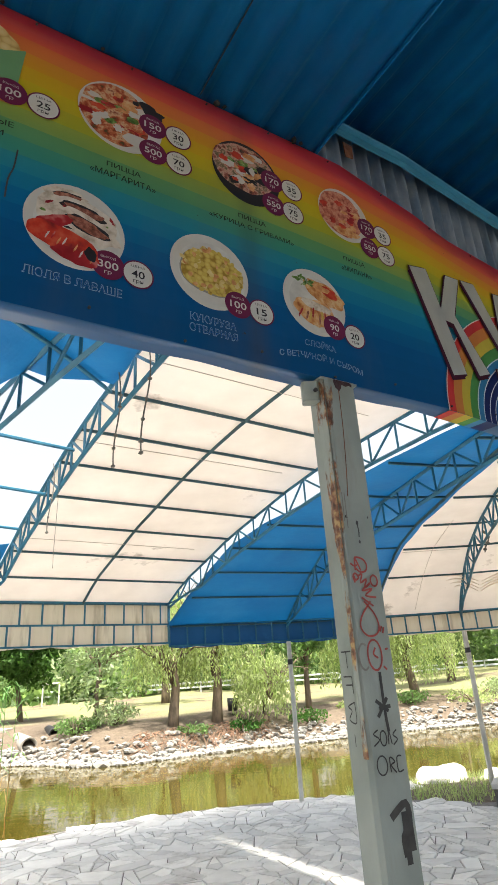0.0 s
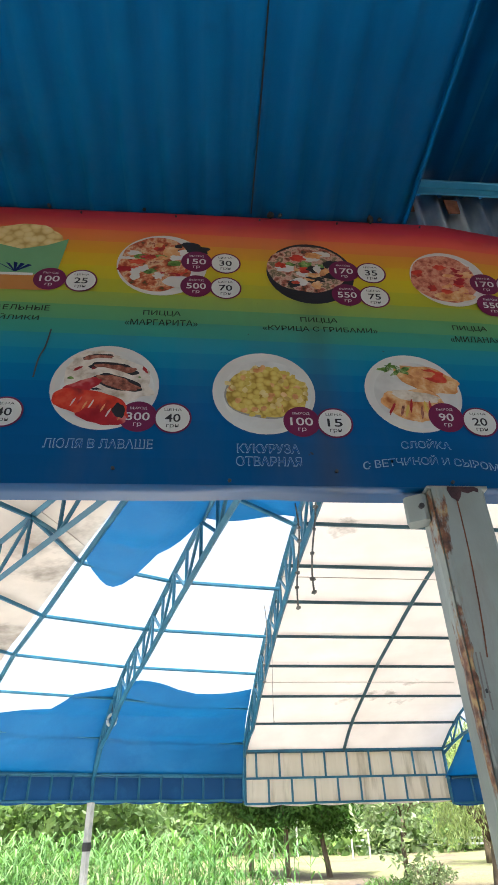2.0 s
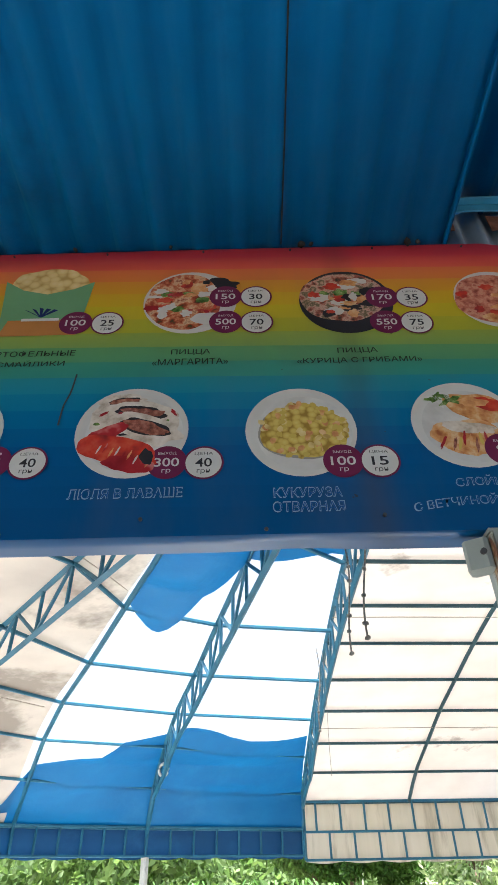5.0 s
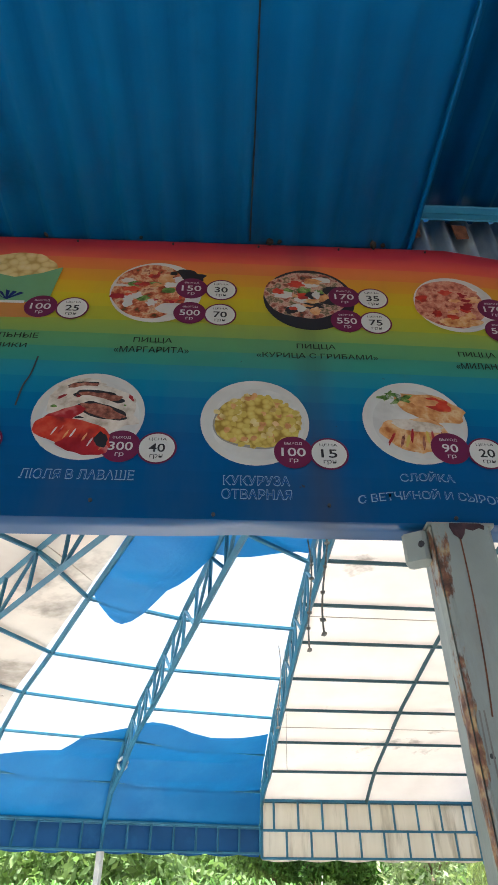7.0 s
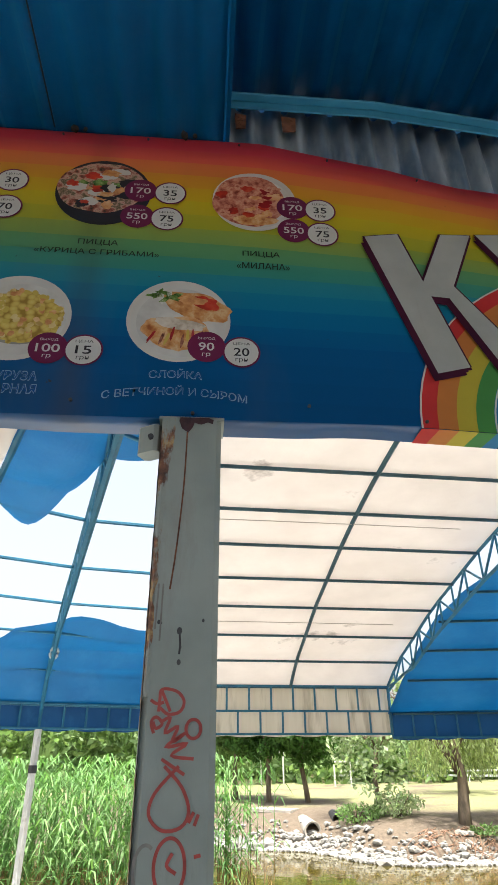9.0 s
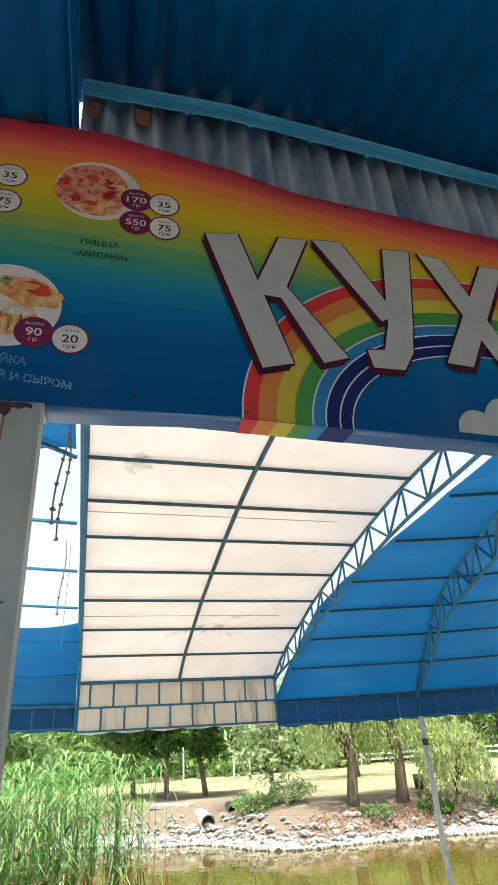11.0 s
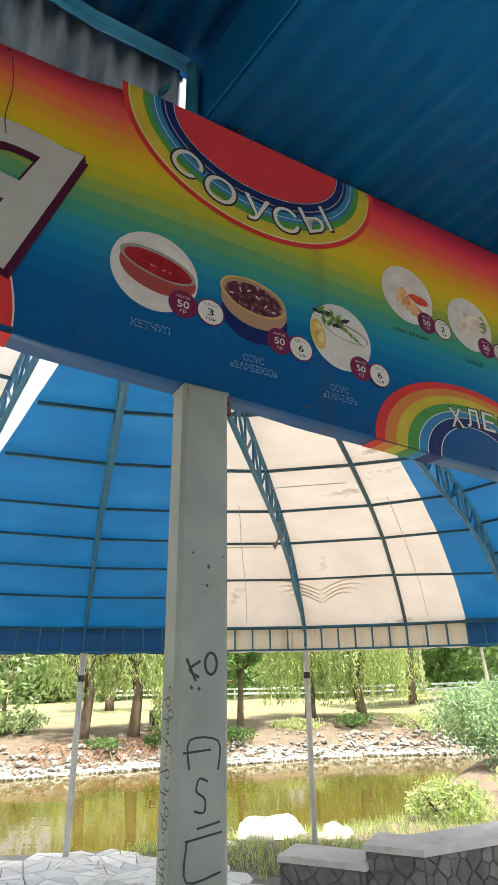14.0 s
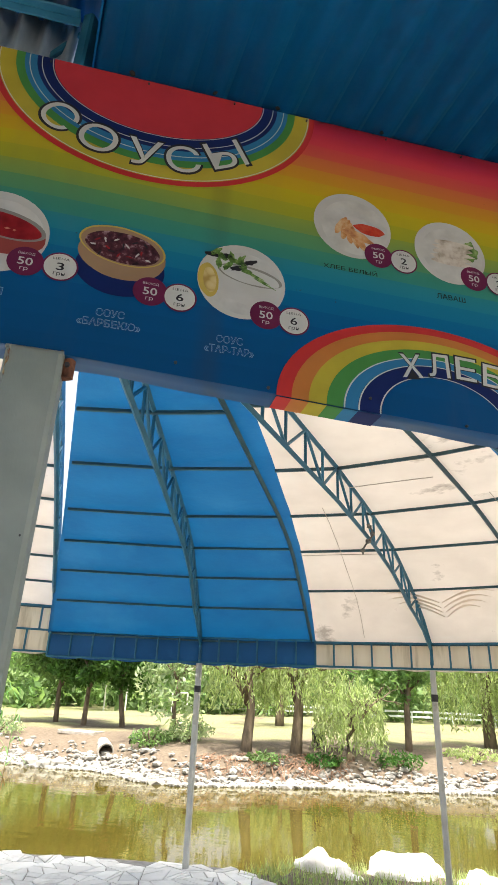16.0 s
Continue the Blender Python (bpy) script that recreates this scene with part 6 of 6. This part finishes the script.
scrawl("graffiti", post_b, S_B, [[(-0.04, 1.704), (-0.0175, 1.659)], [(-0.0075, 1.699), (-0.0325, 1.682), (-0.01, 1.666)], [(-0.03, 1.649), (-0.025, 1.644)], [(-0.0125, 1.646), (-0.0075, 1.641)], loop(0.0175, 1.694, 0.014, 0.022, 0.5, 6.8)], 0.0058, P_BLACK, "black scrawl")
scrawl("graffiti", post_b, S_B, [[(-0.0288, 1.4925), (-0.0288, 1.546), (0.0363, 1.5422), (0.0363, 1.4886)], [(-0.0435, 1.5231), (0.0195, 1.5269)], [(0.0132, 1.4695), (-0.0057, 1.4756), (-0.012, 1.4542), (0.0069, 1.4389), (0.0048, 1.416), (-0.0162, 1.4198)], [(-0.0099, 1.3892), (0.0405, 1.3968)], [(-0.0351, 1.37), (0.0457, 1.3792)], [(-0.0309, 1.37), (-0.0309, 1.305), (0.0426, 1.3127)]], 0.0042, P_BLACK, "black block capitals, half legible")
scrawl("graffiti", post_b, S_B, [loop(0.006, 1.2324, 0.024, 0.032), loop(0.014, 1.1865, 0.0256, 0.0288), [(-0.01, 1.24), (0.01, 1.217), (0.024, 1.2324)], [(-0.02, 1.1559), (0, 1.1176), (0.03, 1.1405), (0.03, 1.1023)]], 0.009, P_BLACK, "thick black tag")
zz = [loop(-0.02 + 0.012 * math.sin(k * 2.3), 1.64 - 0.022 * k, 0.011 + 0.005 * (k % 3), 0.008, k * 1.1, k * 1.1 + 4.0 + (k % 4), 8) for k in range(20)]
zz += [[(-0.038, 1.63 - 0.045 * k), (0.012, 1.622 - 0.045 * k + 0.01 * (k % 3))] for k in range(9)]
scrawl("graffiti", post_b, S_B, zz, 0.0030, P_BLACK, "thin black zigzag writing", on_left)

rr = random.Random(12)
HOLES = {"a": ((-0.005, 1.967, 1.6), (-0.004, 1.915, 1.2), (0.036, 1.985, 0.8), (-0.042, 1.982, 1.0), (-0.038, 1.98, 0.7), (-0.002, 1.94, 0.6)), "b": ((-0.03, 1.933, 0.8), (0.010, 1.904, 1.3), (0.007, 1.861, 1.0), (0.047, 1.93, 0.7), (-0.006, 1.862, 0.5), (0.0, 1.845, 0.5))}
for nm, s0, own in (("a", S_A, post_a), ("b", S_B, post_b)):
    for u, z, k in HOLES[nm]:
        part("hole", Geo().add([on_front(s0, u + 0.0030 * k * math.cos(t * 0.785), z + 0.0042 * k * math.sin(t * 0.785), 0.001) for t in range(8)], [tuple(range(8))]), M_DARK, own)
scrawl("dirt_run", post_a, S_A, [[(-0.005, 1.965), (-0.003, 1.945), (-0.004, 1.928)]], 0.0035, P_BLACK, "dark run below a hole", lift=0.0009)


def scab(s0, own, u_of, z0, z1, face, lift, label, seed):
    """A ragged flake of rusted paint down one edge."""
    rows, n = [], 60
    for k in range(n + 1):
        z = z0 + (z1 - z0) * k / n
        a, b = u_of(k / n)
        j = 0.006 * noise.noise(Vector((z * 22, seed, 0))) + 0.004 * noise.noise(Vector((z * 60, seed, 3)))
        rows.append([face(s0, a, z, lift), face(s0, (a + b) / 2, z, lift + 0.0025 + 0.002 * noise.noise(Vector((z * 40, seed, 7)))), face(s0, b + j, z, lift)])
    if face is on_left:
        rows = rows[::-1]
    part("rust_scab", Geo().grid(rows), M_POSTRUST, own, label)


scab(S_A, post_a, lambda t: (-0.061, -0.052 + 0.024 * t ** 3), 1.86, 2.412, on_front, 0.0008, "flaking rust along the edge", 1.0)
scab(S_A, post_a, lambda t: (-0.057, -0.030 + 0.055 * t ** 2), 1.40, 2.412, on_left, 0.0008, "flaking rust along the edge", 2.0)
scab(S_B, post_b, lambda t: (-0.057, -0.056 + 0.006 * t), 2.1, 2.412, on_front, 0.0008, "thin rust line along the edge", 4.0)
part("peeled_patch", Geo().add([on_front(S_A, u, z, 0.0016) for u, z in ((-0.024, 2.412), (-0.026, 2.394), (-0.020, 2.376), (-0.006, 2.366), (0.002, 2.378), (0.006, 2.390), (0.020, 2.386), (0.034, 2.392), (0.044, 2.388), (0.046, 2.398), (0.036, 2.404), (0.05, 2.412))][::-1], [tuple(range(12))]), M_PEEL, post_a, "dark peeled patch under the sign")
scrawl("rust_drip", post_a, S_A, [[(-0.008, 2.385), (-0.010, 2.25), (-0.018, 2.12), (-0.026, 2.04)]], 0.0030, M_RUST, "long dark rust drip", lift=0.0010)
scrawl("rust_drip", post_a, S_A, [[(-0.046, 2.05), (-0.048, 1.97)], [(-0.038, 2.05), (-0.039, 1.95)]], 0.003, P_FADED, "grey drip streaks", lift=0.0010)


def box_fitting(owner, s, z, d, size, material, label):
    sx, sz, sd = size
    g = Geo().bar(at_sign(s, z - sz / 2, d), at_sign(s, z + sz / 2, d), sx, sd)
    b = part("bracket", g, material, owner, label)
    part("bolt", Geo().tube([at_sign(s, z, d + sd / 2 - 0.002), at_sign(s, z, d + sd / 2 + 0.006)], 0.006, 8), M_DARK, b)


box_fitting(post_a, S_A - 0.084, 2.362, -0.022, (0.040, 0.062, 0.05), M_POST, "pale steel bracket with a bolt")
box_fitting(post_b, S_B + 0.073, 2.345, -0.022, (0.022, 0.055, 0.03), M_RUST, "small rusty bracket")
part("weld_plate", Geo().bar(at_sign(S_A - 0.068, zlow(S_A) - 0.006, POST_D), at_sign(S_A + 0.068, zlow(S_A) - 0.006, POST_D), 0.08, 0.008), M_POST, post_a)
part("weld_plate", Geo().bar(at_sign(S_B - 0.064, zlow(S_B) - 0.006, POST_D), at_sign(S_B + 0.064, zlow(S_B) - 0.006, POST_D), 0.08, 0.008), M_POST, post_b)

# ---- dirt, screws and cobweb lumps along the sign ----
for k in range(22):
    s = -1.2 + 0.26 * k + 0.05 * rr.random()
    z = zlow(s) + (0.006 if k % 2 else 0.035) + 0.01 * rr.random()
    part("screw", Geo().tube([at_sign(s, z, 0.0015), at_sign(s, z, 0.006)], 0.004, 8), M_DARK, sign)
    part("screw", Geo().tube([at_sign(s + 0.1, Z1 + sag(s + 0.1) - 0.016, 0.0015), at_sign(s + 0.1, Z1 + sag(s + 0.1) - 0.016, 0.006)], 0.003, 8), M_DARK, sign)
for k, (s, r) in enumerate(((0.26, 0.016), (0.29, 0.010), (0.57, 0.020), (0.60, 0.014), (-0.12, 0.008), (-0.4, 0.01), (3.55, 0.012), (3.75, 0.012), (4.1, 0.010), (3.3, 0.014))):
    q = Geo()
    rock(q, np.random.default_rng(100 + k), at_sign(s, 3.35, 0.014), r * 0.6, 0.8)
    tagged(part("dirt_lump", q, M_SOOT, None), "dark cobweb and dirt lump in the ceiling corner", "dirt", "dirt lumps", "structure")
scrawl_crack = ribbon([(-0.32, 2.86), (-0.325, 2.80), (-0.335, 2.76), (-0.338, 2.70)], 0.004)
part("scratch", Geo().grid([[at_sign(b.x, b.y, 0.0018), at_sign(a.x, a.y, 0.0018)] for a, b in scrawl_crack]), M_DARK, sign)
scrawl_crack = ribbon([(2.60, 3.21), (2.615, 3.1), (2.61, 3.0), (2.62, 2.94)], 0.003)
part("scratch", Geo().grid([[at_sign(b.x, b.y, 0.0100), at_sign(a.x, a.y, 0.0100)] for a, b in scrawl_crack]), M_DARK, sign)


# ---- ropes and small tackle hanging in the tent ----
def rope(at, z0, z1, bend, knots, label, r=0.0055, group="hanging ropes"):
    t = thing("rope", (at[0], at[1], z1), label, "rope", group)
    pts = [(at[0] + bend * math.sin(5 * q) * 0.5, at[1] + bend * math.cos(4 * q) * 0.3, z1 + (z0 - z1) * q) for q in [k / 24 for k in range(25)]]
    part("strand", Geo().tube(pts, r, 6), M_ROPE, t, "", True)
    for q in knots:
        p = pts[int(q * 24)]
        g = Geo()
        rock(g, np.random.default_rng(int(q * 999)), p, r * 2.6, 1.0)
        part("knot", g, M_ROPE, t)


rope((-0.69, 3.20), 2.76, 3.40, 0.035, (0.30, 0.42, 0.72, 0.84, 1.0), "knotted grey rope hanging from the tent roof", 0.0045)
rope((-0.465, 2.86), 2.70, 3.44, 0.05, (0.42, 0.62, 0.78, 0.92, 1.0), "knotted grey rope end hanging beside another", 0.0045)
rope((-1.40, 4.26), 2.66, 3.20, 0.03, (0.55, 0.8, 1.0), "thin knotted cord hanging below an arch", 0.004)
rope((-1.35, 4.25), 2.40, 3.20, 0.01, (1.0,), "single thin cord hanging below an arch", 0.0015)
p3t = arch("p3", 2.45, 0.24)
rope((p3t.x, p3t.y), p3t.z - 0.16, p3t.z + 0.1, 0.08, (0.1, 0.35, 0.6, 0.9), "tangled cord tied round an arch", 0.008)
pp = arch("p1", 0.86, 0.16)
pl = thing("pulley", pp, "small white pulley tied to an arch", "pulley")
part("wheel", Geo().tube([pp + Vector((0.05 * math.cos(t * 0.5236), 0.01, 0.05 * math.sin(t * 0.5236))) for t in range(13)], 0.014, 6), M_POLE, pl, "", True)
part("hook", Geo().tube([pp + Vector((0, 0.01, 0.05)), pp + Vector((0, 0.01, 0.16))], 0.008, 6), M_DARK, pl)

# ---- far bank: pipes, slab, roots, undergrowth, goals, rail ----
M_CONC = surf("weathered_concrete", (0.33, 0.30, 0.26), (0.47, 0.43, 0.38), 5, 0.9, bump=0.4, stain=(0.2, 0.17, 0.14), stain_scale=3)


def pipe(at, ahead, r, L, label, material):
    t = thing("drain_pipe", at, label, "pipe", "drain pipes")
    a, d = Vector(at), Vector(ahead).normalized()
    g, n = Geo(), 22
    side = d.cross(Vector((0, 0, 1))).normalized()
    up = side.cross(d)
    rings = []
    for q, rad in ((0, r), (-L, r), (-L, r * 0.8), (0, r * 0.8)):
        rings.append([a + d * q + (side * math.cos(6.2832 * k / n) + up * math.sin(6.2832 * k / n)) * rad for k in range(n + 1)])
    rings.append(rings[0])
    part("barrel", g.grid(rings), material, t, "", True)


pipe((-7.3, 21.55, -0.12), (0.55, -0.83, -0.05), 0.27, 1.6, "wide concrete drain pipe sticking out of the bank", M_CONC)
pipe((-6.75, 22.4, 0.14), (0.45, -0.89, -0.05), 0.17, 1.2, "narrow dark drain pipe above the water", M_DARK)
sl = thing("concrete_slab", (-9.4, 23.6, 0.2), "broken concrete slab jutting from the bank", "slab")
part("slab", Geo().bar((-10.2, 23.5, 0.30), (-8.6, 23.3, 0.28), 0.7, 0.14), M_CONC, sl)
part("slab_leg", Geo().bar((-9.2, 23.4, -0.1), (-9.2, 23.4, 0.22), 0.3, 0.3), M_CONC, sl)


def roots():
    g, q = Geo(), np.random.default_rng(31)
    for k in range(170):
        x = -3.6 + 4.2 * q.random()
        y = along(FAR, x) + 0.7 + 1.0 * q.random()
        z = height(x, y)
        L = 0.3 + 0.5 * q.random()
        g.tube([(x, y, z + 0.04), (x + q.normal() * 0.15, y - L * 0.5, z - 0.02), (x + q.normal() * 0.25, y - L, z - 0.26 - 0.1 * q.random())], 0.016, 4, 0.006)
    return g


tagged(part("roots", roots(), M_ROOT, None), "tangle of dry reddish roots hanging over the bank", "roots", "", "stuff")
for k, (x, off, w, h, m) in enumerate(((-1.9, 1.0, 0.6, 0.35, M_MID), (-0.2, 0.9, 0.7, 0.42, M_LEAF), (2.0, 1.0, 0.8, 0.5, M_LEAF), (-5.9, 1.7, 0.9, 0.6, M_MID), (-4.6, 2.6, 0.8, 0.8, M_GREY), (4.2, 1.8, 1.0, 0.45, M_WILLOW), (8.6, 1.4, 1.3, 0.6, M_WILLOW), (10.6, 2.0, 1.4, 0.8, M_GREY), (-12.4, 1.7, 1.2, 0.6, M_GREY), (6.3, 1.9, 0.8, 0.5, M_MID))):
    y = along(FAR, x) + off
    bush("bank_bush", (x, y, height(x, y) - 0.05), (w, w * 0.8, h), 200 + k, m, "small leafy bush growing on the far bank", 300, 0.06)


def goal(at, w, h, label):
    t = thing("goal_frame", at, label, "goal", "park goals")
    x, y, z = at
    for p, q in (((x, y, z - 0.1), (x, y, z + h)), ((x + w, y, z - 0.1), (x + w, y, z + h)), ((x, y, z + h), (x + w, y, z + h))):
        part("post", Geo().bar(p, q, 0.09), M_POLE, t)


goal((-18.4, 41, height(-18.4, 41)), 1.6, 1.9, "small white goal frame on the far lawn")
goal((-12.6, 39, height(-12.6, 39)), 1.0, 1.3, "small white goal frame on the far lawn")
M_RAIL = surf("white_blue_rail_paint", (0.62, 0.66, 0.70), (0.72, 0.75, 0.78), 3, 0.5)
rl = thing("park_railing", (12, 44, 1.0), "long pale railing behind the far lawn", "railing")
for z in (1.0, 1.3):
    part("rail", Geo().bar((-16, 47, z), (8, 45, z), 0.07, 0.12), M_RAIL, rl)
    part("rail", Geo().bar((8, 45, z), (34, 42, z + 0.5), 0.07, 0.12), M_RAIL, rl)
for k in range(20):
    x = -16 + 2.5 * k
    y = 47 - (x + 16) * 2 / 24 if x < 8 else 45 - (x - 8) * 3 / 26
    part("post", Geo().bar((x, y, 0.2), (x, y, 1.35 + max(0, (x - 8) / 52)), 0.08), M_RAIL, rl)
bn = thing("litter_bin", on_bank(-0.65, 23.4), "dark litter bin standing under the willow", "bin")
part("drum", Geo().tube([(-0.65, 23.4, 0.42), (-0.65, 23.4, 0.85)], 0.17, 12, 0.2), M_DARK, bn, "", True)
part("stand", Geo().tube([(-0.65, 23.4, 0.0), (-0.65, 23.4, 0.44)], 0.03, 6), M_DARK, bn)



# ---- paving: irregular flagstones ----
M_FLAG = surf("pale_grey_flagstone", (0.74, 0.73, 0.71), (0.83, 0.82, 0.80), 5, 0.8, bump=0.35, bscale=22, stain=(0.56, 0.545, 0.52), stain_scale=2.0, island=0.22)
M_FLAGP = surf("pale_grey_flagstone_piece", (0.74, 0.73, 0.71), (0.83, 0.82, 0.80), 5, 0.8, bump=0.35, bscale=22, stain=(0.56, 0.545, 0.52), stain_scale=2.0, island=-0.22)
M_JOINT = surf("dark_paving_joint", (0.17, 0.16, 0.15), (0.27, 0.255, 0.24), 12, 0.95, bump=0.4)


def inside_paving(x, y):
    if x > 7.5 or x < -7 or y < -1.5:
        return False
    if x > 2.6 and y > (7.9 - (x - 2.8) * 0.47 if x < 3.9 else 7.5 + (x - 3.9) * 0.38):
        return False
    if 1.2 < x <= 2.8 and y > 9.0 - 0.5 * (x - 1.2):
        return False
    return y < along(NEAR, x) - 0.05


def shards(poly, q, depth):
    """Breaks a slab into angular pieces along random lines."""
    if len(poly) < 3:
        return []
    cx, cy = sum(p[0] for p in poly) / len(poly), sum(p[1] for p in poly) / len(poly)
    size = max(math.hypot(p[0] - cx, p[1] - cy) for p in poly)
    if depth == 0 or size < 0.11 or q.random() < 0.12:
        return [((cx, cy), poly)]
    a = q.random() * math.pi
    nx, ny = math.cos(a), math.sin(a)
    ox, oy = cx + (q.random() - 0.5) * 0.06, cy + (q.random() - 0.5) * 0.06
    return shards(clip(poly, ox - nx * 0.006, oy - ny * 0.006, nx, ny), q, depth - 1) + shards(clip(poly, ox + nx * 0.006, oy + ny * 0.006, -nx, -ny), q, depth - 1)


def cells():
    rngp, pts, st = random.Random(8), {}, 0.30
    for i in range(-26, 32):
        for j in range(-7, 36):
            pts[i, j] = (i * st + (rngp.random() - 0.5) * 0.29, j * st + (rngp.random() - 0.5) * 0.29)
    out = []
    for (i, j), (x, y) in pts.items():
        if not inside_paving(x, y):
            continue
        poly = [(x - 1, y - 1), (x + 1, y - 1), (x + 1, y + 1), (x - 1, y + 1)]
        for di in range(-2, 3):
            for dj in range(-2, 3):
                q = pts.get((i + di, j + dj))
                if q and (di or dj):
                    nx, ny = q[0] - x, q[1] - y
                    L = math.hypot(nx, ny)
                    poly = clip(poly, x + nx / 2 - nx / L * 0.005, y + ny / 2 - ny / L * 0.005, nx / L, ny / L)
        out += shards(poly, rngp, 2)
    return out


def flag(g, c, poly, lift):
    n = len(poly)
    sh = lambda k, z: [(c[0] + (x - c[0]) * k, c[1] + (y - c[1]) * k, z) for x, y in poly]
    v = sh(1.0, -0.012) + sh(1.0, lift - 0.004) + sh(0.965, lift)
    g.add(v, [(i, (i + 1) % n, n + (i + 1) % n, n + i) for i in range(n)] + [(n + i, n + (i + 1) % n, 2 * n + (i + 1) % n, 2 * n + i) for i in range(n)] + [tuple(range(2 * n, 3 * n))])


rows = []
g = Geo()
edge = [(x, along(NEAR, x)) for x in np.arange(-7, 7.6, 0.25)]
lim = [(x, min(y, 9.3 if x < 1.2 else 9.05 - 0.5 * (x - 1.2) if x < 2.6 else (8.2 if x < 3.9 else 7.7 + (x - 3.9) * 0.38))) for x, y in edge]
bed = []
for x, y in lim:
    bed.append([(x, -1.6, -0.010), (x, 3, -0.010), (x, y - 0.4, -0.010), (x, y, -0.012), (x, y + 0.01, -0.3), (x, y + 0.012, -0.9)])
pave = setting("pavement", g.grid(bed), M_JOINT, "crazy-paved terrace of pale irregular flagstones under the tent", "pavement")
near, rest, count = [], Geo(), 0
cl = cells()
cl.sort(key=lambda c: abs(c[0][1] - 7.4) + 0.25 * abs(c[0][0] - 0.5))
liftr = random.Random(2)
for k, (c, poly) in enumerate(cl):
    lift = 0.003 + 0.006 * liftr.random()
    if k < 290:
        gg = Geo()
        flag(gg, c, poly, lift)
        part("flagstone", gg, M_FLAGP, pave)
    else:
        flag(rest, c, poly, lift)
tagged(part("flagstones", rest, M_FLAG, pave), "", "", "", "stuff")


def verge():
    g, q = Geo(), np.random.default_rng(14)
    for k in range(9000):
        x, y = 1.2 + 5.6 * q.random(), 8.1 + 3.1 * q.random()
        if inside_paving(x, y) or y > along(NEAR, x) + 0.5 or (2.7 < x and y < (8.35 if x < 3.6 else 8.2 + (x - 3.9) * 0.38)):
            continue
        z, h, a = height(x, y), 0.05 + 0.09 * q.random(), q.random() * 6.28
        o = Vector((math.cos(a), math.sin(a), 0)) * 0.006
        b = Vector((x, y, z))
        t = b + Vector((q.normal() * 0.03, q.normal() * 0.03, h))
        g.add([b - o, b + o, t], [(0, 1, 2)])
    return g


tagged(part("verge_grass", verge(), M_WILLOW, None), "short rough grass between the boulders and the paving", "grass", "", "stuff")
